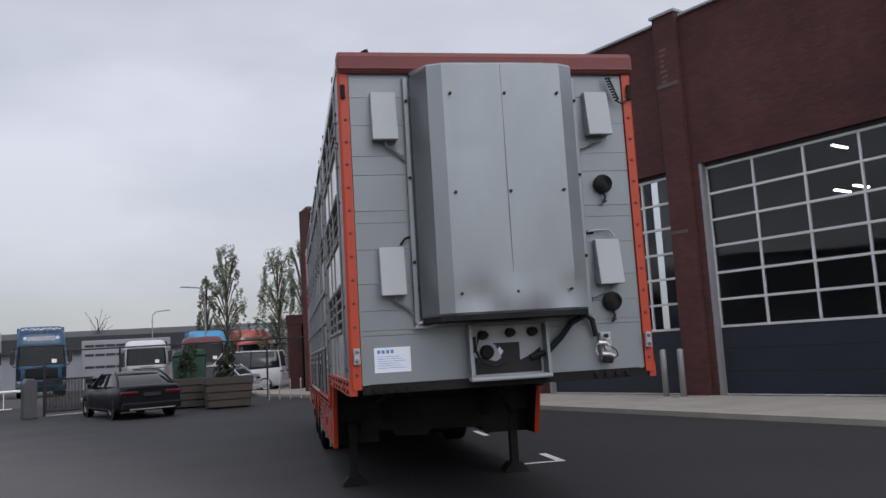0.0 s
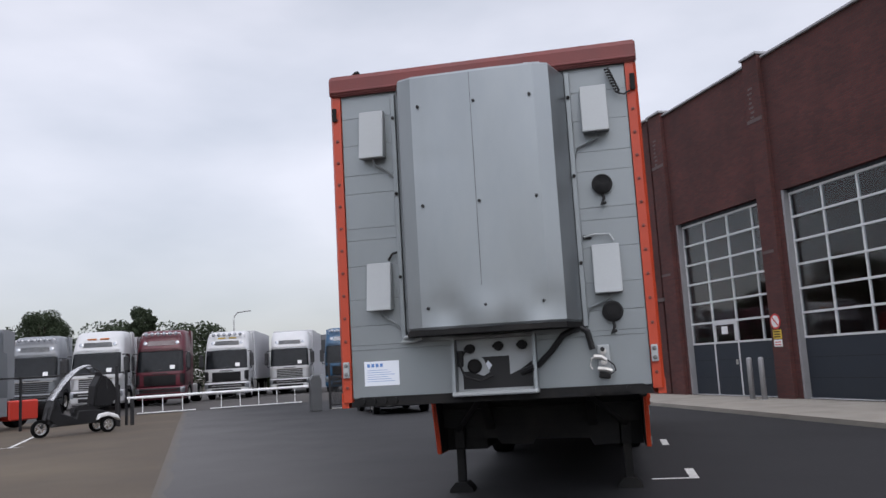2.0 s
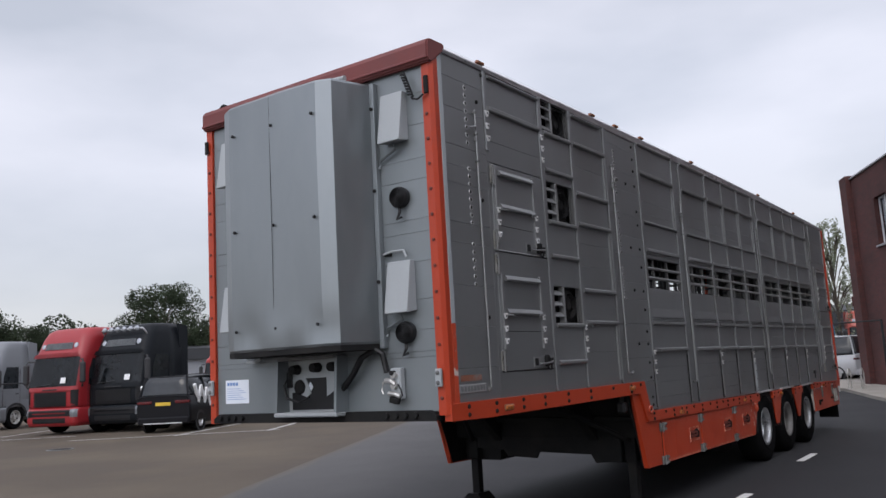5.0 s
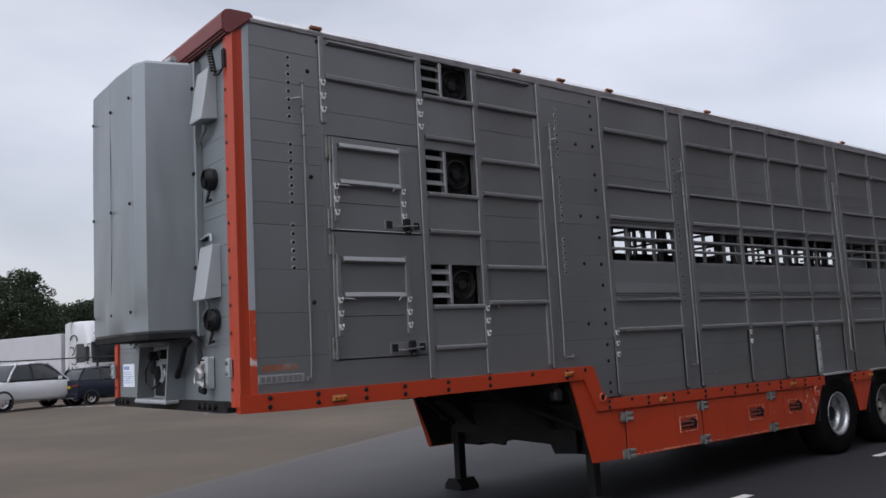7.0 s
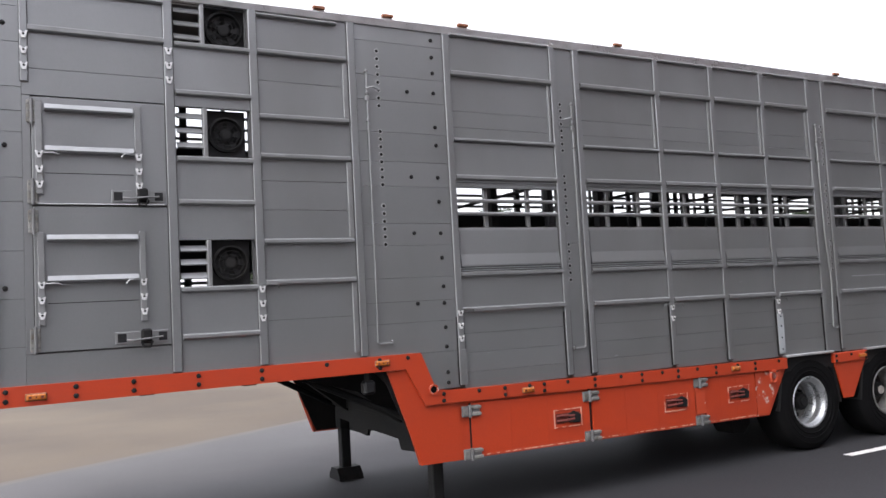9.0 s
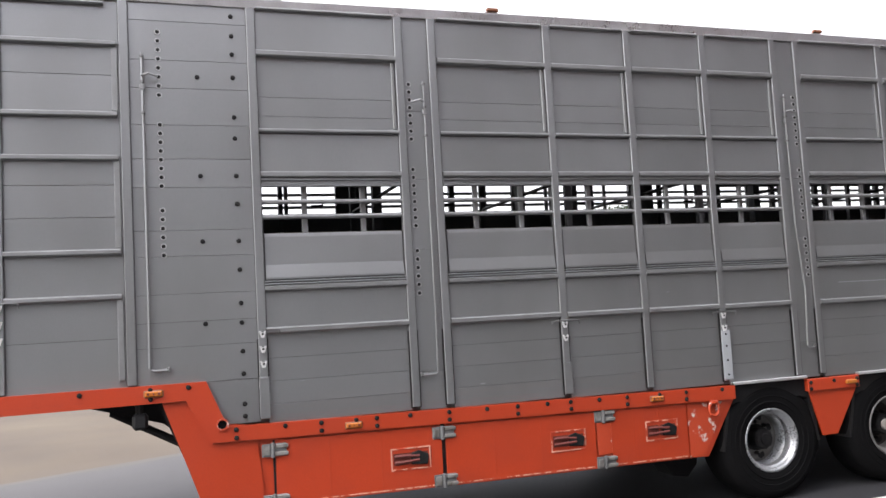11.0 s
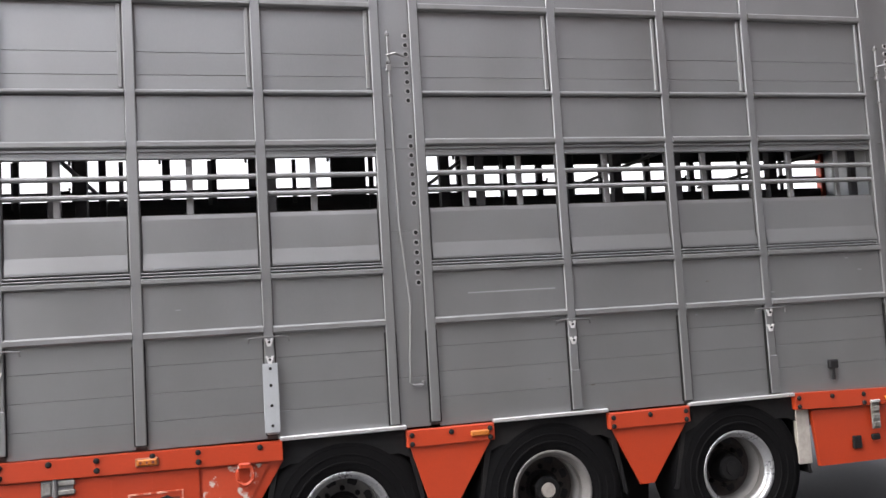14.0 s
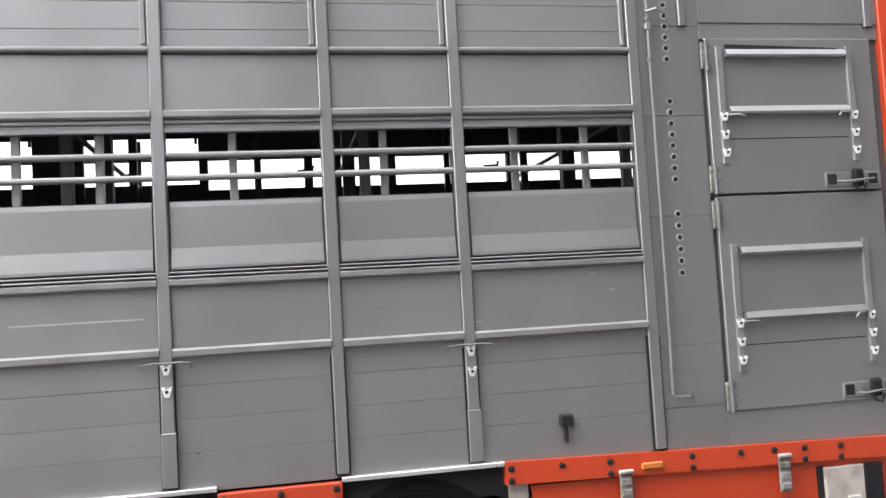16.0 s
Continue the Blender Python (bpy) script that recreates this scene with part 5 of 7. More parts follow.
# ---- workshop building ----
def brick_mat(name, c1, c2, mortar):
    m = bpy.data.materials.new(name)
    m.use_nodes = True
    n, l = m.node_tree.nodes, m.node_tree.links
    p = n["Principled BSDF"]
    tc = n.new("ShaderNodeTexCoord")
    sep, com, add = n.new("ShaderNodeSeparateXYZ"), n.new("ShaderNodeCombineXYZ"), n.new("ShaderNodeMath")
    l.new(tc.outputs["Object"], sep.inputs[0])
    l.new(sep.outputs["X"], add.inputs[0]), l.new(sep.outputs["Y"], add.inputs[1])
    l.new(add.outputs[0], com.inputs["X"]), l.new(sep.outputs["Z"], com.inputs["Y"])
    bt = n.new("ShaderNodeTexBrick")
    bt.inputs["Color1"].default_value, bt.inputs["Color2"].default_value, bt.inputs["Mortar"].default_value = (*c1, 1), (*c2, 1), (*mortar, 1)
    bt.inputs["Scale"].default_value = 1.0
    bt.inputs["Brick Width"].default_value, bt.inputs["Row Height"].default_value, bt.inputs["Mortar Size"].default_value = 0.22, 0.065, 0.006
    l.new(com.outputs[0], bt.inputs["Vector"])
    no = n.new("ShaderNodeTexNoise")
    no.inputs["Scale"].default_value, no.inputs["Detail"].default_value = 0.7, 6
    l.new(tc.outputs["Object"], no.inputs["Vector"])
    rg = n.new("ShaderNodeMapRange")
    rg.inputs["From Min"].default_value, rg.inputs["From Max"].default_value, rg.inputs["To Min"].default_value, rg.inputs["To Max"].default_value = 0.3, 0.7, 0.75, 1.25
    l.new(no.outputs["Fac"], rg.inputs["Value"])
    hs = n.new("ShaderNodeHueSaturation")
    l.new(bt.outputs["Color"], hs.inputs["Color"]), l.new(rg.outputs["Result"], hs.inputs["Value"])
    l.new(hs.outputs["Color"], p.inputs["Base Color"])
    p.inputs["Roughness"].default_value = 0.85
    b = n.new("ShaderNodeBump")
    b.inputs["Strength"].default_value, b.inputs["Distance"].default_value = 0.4, 0.01
    b.invert = True
    l.new(bt.outputs["Fac"], b.inputs["Height"]), l.new(b.outputs["Normal"], p.inputs["Normal"])
    return m


def glass_mat(name, color, rough=0.02):
    m = bpy.data.materials.new(name)
    m.use_nodes = True
    p = m.node_tree.nodes["Principled BSDF"]
    p.inputs["Base Color"].default_value = (*color, 1)
    p.inputs["Transmission Weight"].default_value, p.inputs["Roughness"].default_value, p.inputs["IOR"].default_value = 1.0, rough, 1.38
    return m


def glow_mat(name, color, strength):
    m = bpy.data.materials.new(name)
    m.use_nodes = True
    p = m.node_tree.nodes["Principled BSDF"]
    p.inputs["Emission Color"].default_value, p.inputs["Emission Strength"].default_value = (*color, 1), strength
    return m


M_BRICK = brick_mat("dark_red_brick", (0.090, 0.0245, 0.021), (0.062, 0.018, 0.017), (0.046, 0.031, 0.029))
M_COPING = mat("pale_coping", (0.30, 0.30, 0.31), 0.5, 0.2, 0.08, 2, 40, 0.05)
M_BAND = mat("weathered_stone_band", (0.105, 0.078, 0.076), 0.8, 0.0, 0.15, 4, 40, 0.1)
M_DOORBLUE = mat("blue_black_door_paint", (0.014, 0.020, 0.030), 0.45, 0.0, 0.1, 2, 60, 0.05)
M_FRAME = mat("white_door_frame", (0.62, 0.62, 0.63), 0.4, 0.2, 0.05, 3, 60, 0.03)
M_GLASS = glass_mat("door_glass", (0.72, 0.76, 0.80))
# hall surfaces are coloured dark so the room stays dim behind the glass
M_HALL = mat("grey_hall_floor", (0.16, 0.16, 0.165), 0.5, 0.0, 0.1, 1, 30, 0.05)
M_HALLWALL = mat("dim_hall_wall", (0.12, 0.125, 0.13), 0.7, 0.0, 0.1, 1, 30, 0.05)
M_TUBE = glow_mat("lit_tube", (1.0, 0.97, 0.9), 9.0)
M_POSTGREY = mat("grey_post_paint", (0.28, 0.28, 0.29), 0.5, 0.3, 0.1, 4, 50, 0.1)
M_SIGNRED = mat("red_sign_paint", (0.55, 0.04, 0.04), 0.4)
M_SIGNYEL = mat("yellow_sign_paint", (0.62, 0.42, 0.04), 0.4)
M_SIGNWHITE = mat("white_sign_paint", (0.75, 0.75, 0.75), 0.4)

HOUSE = pose(5.44, 17.87, 0, 0, 0, -64)
house = thing("workshop_building", "dark red brick truck workshop with tall glazed roller doors", "building", HOUSE, kind="structure")


def holed_wall(name, x0, x1, z0, z1, y0, y1, holes, material, parent):
    """A wall of one mesh with rectangular openings (x0, x1, z0, z1) through it."""
    bm = bmesh.new()
    xs = sorted({x0, x1, *[v for h in holes for v in h[:2]]})
    for a, b in zip(xs, xs[1:]):
        cuts = sorted((h[2], h[3]) for h in holes if h[0] <= a and h[1] >= b)
        z = z0
        for c, d in cuts:
            if c > z:
                box_bm(a, b, y0, y1, z, c, 0, bm)
            z = max(z, d)
        if z < z1:
            box_bm(a, b, y0, y1, z, z1, 0, bm)
    bmesh.ops.remove_doubles(bm, verts=bm.verts, dist=1e-4)
    return part(name, bm, material, parent)


PILLARS = [-5.55, 0.05, 5.95, 11.8, 17.6, 23.4]
openings = [(a + 0.54, b - 0.34, 0.1, 5.80) for a, b in zip(PILLARS, PILLARS[1:])]
holed_wall("wall", -6.6, 30.0, 0.0, 9.68, 0.14, 0.5, openings, M_BRICK, house)
for c in PILLARS:
    w = 0.35 if c > -5 else 0.41
    pil = part("pillar", box_bm(c - w, c + w, 0.0, 0.62, 0.0, 9.82, 0.01), M_BRICK, house)
    part("coping", box_bm(c - w - 0.05, c + w + 0.05, -0.06, 0.7, 9.82, 9.90, 0.01), M_COPING, pil)
    part("stone_band", box_bm(c - w - 0.004, c + 0.17, -0.012, 0.1, 4.13, 4.21), M_BAND, pil)
    part("stone_band", box_bm(c - w - 0.004, c + w - 0.04, -0.012, 0.1, 7.93, 8.03), M_BAND, pil)
    for k in range(7):
        part("lime_streak", box_bm(c - 0.19 + 0.03 * math.sin(k * 2.1), c - 0.03 + 0.05 * math.sin(k * 1.3), -0.003, 0.05, 8.06 + 0.14 * k, 8.12 + 0.14 * k), M_BAND, pil)
for a, b in zip(PILLARS, PILLARS[1:]):
    part("coping", box_bm(a + 0.42, b - 0.42, 0.06, 0.6, 9.68, 9.75, 0.01), M_COPING, house)
part("coping", box_bm(-7.16, -6.1, -0.06, 6.0, 9.80, 9.88, 0.01), M_COPING, house)
part("end_wall", box_bm(-7.1, -6.1, 0.02, 14.0, 0.0, 9.80), M_BRICK, house)
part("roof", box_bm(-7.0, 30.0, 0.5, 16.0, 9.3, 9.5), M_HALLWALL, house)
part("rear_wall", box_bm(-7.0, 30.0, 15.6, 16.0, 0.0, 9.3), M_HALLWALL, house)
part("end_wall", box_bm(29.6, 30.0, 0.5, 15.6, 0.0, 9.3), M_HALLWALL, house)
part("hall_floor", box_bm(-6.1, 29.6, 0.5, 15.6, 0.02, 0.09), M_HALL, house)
for k, (x, y, z) in enumerate(((7.12, 6.0, 6.66), (7.05, 6.0, 5.38), (7.45, 6.3, 5.46), (14.0, 6.5, 5.9))):
    part("tube_lamp", box_bm(x - 0.035, x + 0.035, y - 0.42, y + 0.42, z, z + 0.045), M_TUBE, house)


def sectional_door(x0, x1, passage):
    """A tall glazed door: dark lower panels, six rows of panes above."""
    door = part("roller_door", box_bm(x0, x1, 0.34, 0.40, 0.12, 1.74, 0.004), M_DOORBLUE, house, "dark blue door panels under rows of panes")
    for z in (0.66, 1.2):
        part("panel_joint", box_bm(x0, x1, 0.335, 0.342, z - 0.006, z + 0.006), M_BLACK, door)
    rows, pitch = 6, 1.28
    z0, z1 = 1.74, 5.68
    edges = [x0 + pitch * c for c in range(4)] + [x1]
    for r in range(rows + 1):
        z = z0 + (z1 - z0) * r / rows
        part("glazing_bar", box_bm(x0, x1, 0.32, 0.40, z - 0.03, z + 0.03, 0.004), M_FRAME, door)
    for x in edges:
        part("glazing_bar", box_bm(max(x0, x - 0.028), min(x1, x + 0.028), 0.325, 0.395, z0, z1, 0.004), M_FRAME, door)
    for r in range(rows):
        for c, (a, b) in enumerate(zip(edges, edges[1:])):
            e, f = z0 + (z1 - z0) * r / rows, z0 + (z1 - z0) * (r + 1) / rows
            tilt = 0.006 * math.sin(r * 2.3 + c * 1.7 + x0)
            bm = box_bm(a + 0.02, b - 0.02, 0.355, 0.361, e + 0.02, f - 0.02)
            for v in bm.verts:
                v.co.y += tilt * (v.co.z - e)
            pane = part("pane", bm, M_GLASS, door)
            pane.visible_shadow = False
    part("door_header", box_bm(x0, x1, 0.30, 0.42, 5.71, 5.80, 0.004), M_DOORBLUE, door)
    part("door_jamb", box_bm(x0 - 0.09, x0, 0.16, 0.45, 0.1, 5.80, 0.006), M_POSTGREY, door)
    part("door_jamb", box_bm(x1, x1 + 0.09, 0.16, 0.45, 0.1, 5.80, 0.006), M_POSTGREY, door)
    part("sill_strip", box_bm(x0, x1, 0.30, 0.42, 0.1, 0.125, 0.003), M_FRAME, door)
    if passage:
        px = x0 + pitch
        for x in (px, px + pitch):
            part("passage_frame", box_bm(x - 0.022, x + 0.022, 0.31, 0.345, 0.13, 1.74, 0.004), M_FRAME, door)
        for a, b, c, d in ((0.03, 0.13, 1.78, 2.36), (pitch - 0.13, pitch - 0.03, 1.78, 2.36), (0.03, pitch - 0.03, 2.29, 2.44)):
            part("passage_frame", box_bm(px + a, px + b, 0.305, 0.35, c, d, 0.004), M_FRAME, door)
        part("passage_handle", box_bm(px + 1.12, px + 1.18, 0.28, 0.34, 1.05, 1.2, 0.005), M_STEEL, door)
        part("paper_sign", box_bm(px + 0.45, px + 0.78, 0.325, 0.330, 2.0, 2.24), M_SIGNWHITE, door)


for k, (a, b, c, d) in enumerate(openings):
    sectional_door(a + 0.09, b - 0.09, k == 0)

# lower office wing
low_holes = [(-9.8, -8.6, 5.12, 6.85), (-12.0, -10.75, 5.15, 6.9), (-8.75, -8.2, 1.17, 3.0), (-11.2, -9.6, 0.1, 3.05)]
holed_wall("wall", -14.4, -7.1, 0.0, 8.05, 0.25, 0.62, low_holes, M_BRICK, house)
part("coping", box_bm(-14.4, -7.1, 0.18, 0.7, 8.05, 8.12, 0.01), M_COPING, house)
part("corner_pillar", box_bm(-15.0, -14.2, 0.05, 0.8, 0.0, 8.22, 0.01), M_BRICK, house)
part("end_wall", box_bm(-14.9, -14.5, 0.8, 12.0, 0.0, 8.05), M_BRICK, house)
part("office_roof", box_bm(-14.5, -7.1, 0.62, 12.0, 7.8, 8.0), M_HALLWALL, house)
part("office_wall", box_bm(-14.5, -7.1, 11.6, 12.0, 0.0, 7.8), M_HALLWALL, house)
part("office_floor", box_bm(-14.5, -7.1, 0.62, 11.6, 3.3, 3.6), M_HALLWALL, house)
part("stone_band", box_bm(-8.15, -5.9, -0.03, 0.25, 3.30, 3.42), M_BAND, house)
part("buttress", box_bm(-8.1, -7.1, 0.0, 0.25, 0.0, 3.30, 0.01), M_BRICK, house)
for x0, x1, z0, z1 in low_holes:
    fr = part("window_frame", box_bm(x0, x1, 0.42, 0.48, z0, z0 + 0.07, 0.004), M_FRAME if z0 > 3 else M_DOORBLUE, house)
    fm = M_FRAME if z0 > 3 else M_DOORBLUE
    part("frame_bar", box_bm(x0, x1, 0.42, 0.48, z1 - 0.07, z1, 0.004), fm, fr)
    for x in (x0 + 0.03, (x0 + x1) / 2, x1 - 0.03):
        part("frame_bar", box_bm(x - 0.04, x + 0.04, 0.42, 0.48, z0, z1, 0.004), fm, fr)
    for a, b in ((x0, (x0 + x1) / 2), ((x0 + x1) / 2, x1)):
        pane = part("pane", box_bm(a + 0.05, b - 0.05, 0.446, 0.452, z0 + 0.05, z1 - 0.05), M_GLASS, fr)
        pane.visible_shadow = False
    if z0 > 1:
        part("window_sill", box_bm(x0 - 0.06, x1 + 0.06, 0.16, 0.42, z0 - 0.07, z0, 0.006), M_COPING, fr)
    if z0 > 3:
        for a, b in ((x0 + 0.08, (x0 + x1) / 2 - 0.06), ((x0 + x1) / 2 + 0.06, x1 - 0.08)):
            part("blind", box_bm(a, b, 0.52, 0.53, z0 + 0.05, z1 - 0.05), M_SIGNWHITE, fr)

# raised pavement along the building
pave = prism_bm([(-6.5, 38.5), (-1.2, 28.0), (0.5, 22.9), (3.45, 15.1), (7.0, 5.55), (12.5, -9.5), (30.0, -9.5), (30, 10), (5, 38.5)], 2, -0.05, 0.10)
tagged(part("pavement", pave, M_CONCRETE), "pale concrete pavement with a low kerb along the building", "pavement", kind="structure")


def bollard(s, n):
    p = HOUSE @ Vector((s, -n, 0.10))
    b = thing("bollard", "grey steel bollard standing on the concrete pavement", "bollard", Matrix.Translation(p), "bollards by the doors")
    part("tube", lathe_bm([(0.075, 0.0), (0.075, 1.12), (0.06, 1.16), (0.0, 1.17)], 16), M_POSTGREY, b, "", True)
    part("foot_plate", lathe_bm([(0.14, 0.0), (0.14, 0.012), (0.076, 0.014)], 16), M_STEEL, b)


for s, n in ((-0.66, 0.55), (-0.12, 0.55), (5.45, 0.55), (5.97, 0.55), (-7.45, 0.55), (11.0, 0.55), (11.52, 0.55)):
    bollard(s, n)

signs = thing("warning_signs", "round red sign over yellow and white plates on brick", "sign", HOUSE)
part("round_sign", lathe_bm([(0.215, 0.0), (0.215, 0.012), (0.0, 0.012)], 28, m=pose(-0.04, -0.002, 2.22, 90, 0, 0)), M_SIGNRED, signs)
part("sign_face", lathe_bm([(0.165, 0.012), (0.165, 0.016), (0.0, 0.016)], 28, m=pose(-0.04, -0.002, 2.22, 90, 0, 0)), M_SIGNWHITE, signs)
part("sign_bar", box_bm(-0.15, 0.15, -0.024, -0.018, -0.02, 0.02, 0, None, pose(-0.04, 0, 2.22, 0, 45, 0)), M_SIGNRED, signs)
part("yellow_plate", box_bm(-0.19, 0.17, -0.014, -0.002, 1.735, 1.985, 0.004), M_SIGNYEL, signs)
for k in range(3):
    part("print_bar", box_bm(-0.15, 0.12, -0.0165, -0.0135, 1.775 + 0.07 * k, 1.81 + 0.07 * k), M_BLACK, signs)
part("white_plate", box_bm(-0.19, 0.17, -0.014, -0.002, 1.52, 1.715, 0.004), M_SIGNWHITE, signs)
for k in range(2):
    part("print_bar", box_bm(-0.14, 0.12, -0.0165, -0.0135, 1.56 + 0.075 * k, 1.585 + 0.075 * k), M_SIGNRED, signs)

# waste bin by the office door
bin_ = thing("waste_bin", "dark wheeled waste bin beside the office door", "bin", HOUSE @ pose(-9.1, -0.5, 0.1))
part("body", prism_bm([(-0.28, 0.1), (0.28, 0.1), (0.34, 1.0), (-0.34, 1.0)], 1, -0.3, 0.3), M_DOORBLUE, bin_)
part("lid", box_bm(-0.36, 0.36, -0.34, 0.32, 1.0, 1.07, 0.02), M_BLACK, bin_)
for x in (-0.25, 0.25):
    part("wheel", cyl_bm((x - 0.03, 0.28, 0.1), (x + 0.03, 0.28, 0.1), 0.1, seg=14), M_RUBBER, bin_)

# ---- parked vehicles ----
PAINTS = {}


def paint(name, color, rough=0.38, metal=0.0):
    if name not in PAINTS:
        PAINTS[name] = mat(name, color, rough, metal, 0.05, 1.5, 40, 0.0, tuple(0.8 * c for c in color), 0.3, 1.0, 0, (1, 1, 1), 0.3 if rough < 0.3 else 0.1 if max(color) > 0.05 else 0.0, 0.45 if max(color) > 0.05 or rough < 0.3 else 0.12)
    return PAINTS[name]


M_SCREEN = mat("dark_vehicle_glass", (0.014, 0.017, 0.020), 0.08, 0.0, 0.3, 1.3, 6, 0.0, spec=0.45)
M_LAMPGLASS = mat("headlamp_glass", (0.38, 0.40, 0.43), 0.15, 0.4, 0.1, 8, 60, 0.05)
M_SMOKE = mat("smoked_roof_pane", (0.16, 0.17, 0.18), 0.25, 0.0, 0.05, 2, 30, 0.0)
M_TRIM = mat("dark_vehicle_trim", (0.02, 0.02, 0.022), 0.6, 0.0, 0.15, 4, 50, 0.1)


def road_wheel(parent, x, y, r, w, sx, rim=None, name="wheel"):
    m = pose(x, y, r, 0, 90 * sx, 0)
    t = part(name, lathe_bm([(r * 0.6, -w / 2), (r * 0.94, -w / 2), (r, -w * 0.35), (r, w * 0.35), (r * 0.94, w / 2), (r * 0.6, w / 2)], 28, m=m, caps=False), M_RUBBER, parent)
    part("rim", lathe_bm([(r * 0.6, w * 0.42), (r * 0.62, w * 0.5), (r * 0.56, w * 0.5), (r * 0.5, w * 0.2), (r * 0.2, w * 0.25), (r * 0.18, w * 0.4), (0, w * 0.42)], 20, m=m, caps=False), rim or M_STEEL, t)
    for k in range(5):
        a = k * math.tau / 5
        part("rim_slot", lathe_bm([(r * 0.08, 0.0), (r * 0.08, 0.006), (0.0, 0.006)], 8, m=m @ pose(r * 0.36 * math.cos(a), r * 0.36 * math.sin(a), w * 0.235)), M_BLACK, t)


def loft_bm(sections, bm=None):
    """Skins closed outlines with equal numbers of points."""
    bm = bm or bmesh.new()
    rings = [[bm.verts.new(p) for p in s] for s in sections]
    for a, b in zip(rings, rings[1:]):
        for k in range(len(a)):
            bm.faces.new((a[k], a[(k + 1) % len(a)], b[(k + 1) % len(a)], b[k]))
    bm.faces.new(rings[0][::-1]), bm.faces.new(rings[-1])
    bmesh.ops.recalc_face_normals(bm, faces=bm.faces)
    return bm


def soft(ob):
    """Smooth shading on all but the end faces."""
    for p in ob.data.polygons:
        p.use_smooth = len(p.vertices) == 4
    return ob


def cab_plan(z, f, w, rc, back):
    """A cab's outline at one height: rear corner, side, rounded corner, front, and back."""
    left = [(-w, back), (-w, min(back - 0.05, max(1.6, f + rc + 0.4))), (-w, min(back - 0.1, max(0.75, f + rc + 0.2)) if back > 1 else 0.6)]
    left[1] = (-w, left[1][1]) if back > 1 else (-w, 0.7)
    left += [(-w + rc * (1 - math.cos(a)), f + 0.03 + rc * (1 - math.sin(a))) for a in (0.0, 0.45, 0.85, 1.2, math.pi / 2)]
    left += [(-0.75 * (w - rc) / 0.95, f + 0.02), (-0.4 * (w - rc) / 0.95, f + 0.005)]
    return [(x, y, z) for x, y in left] + [(0, f, z)] + [(-x, y, z) for x, y in left[::-1]]


def skin_strip(levels, z0, z1, i0, i1, off, back, thick=0.012):
    """A sheet laid on the cab from outline point i0 to i1 between two heights."""
    zs = [l[0] for l in levels]
    bm = bmesh.new()
    rows = []
    for k in range(4):
        z = z0 + (z1 - z0) * k / 3
        f, w, rc = (float(np.interp(z, zs, [l[n] for l in levels])) for n in (1, 2, 3))
        rows.append([bm.verts.new(p) for p in cab_plan(z, f - off, w + off, rc, back)[i0:i1 + 1]])
    for p, q in zip(rows, rows[1:]):
        for k in range(len(p) - 1):
            bm.faces.new((p[k], p[k + 1], q[k + 1], q[k]))
    bmesh.ops.solidify(bm, geom=bm.faces[:], thickness=thick)
    bmesh.ops.recalc_face_normals(bm, faces=bm.faces)
    return bm


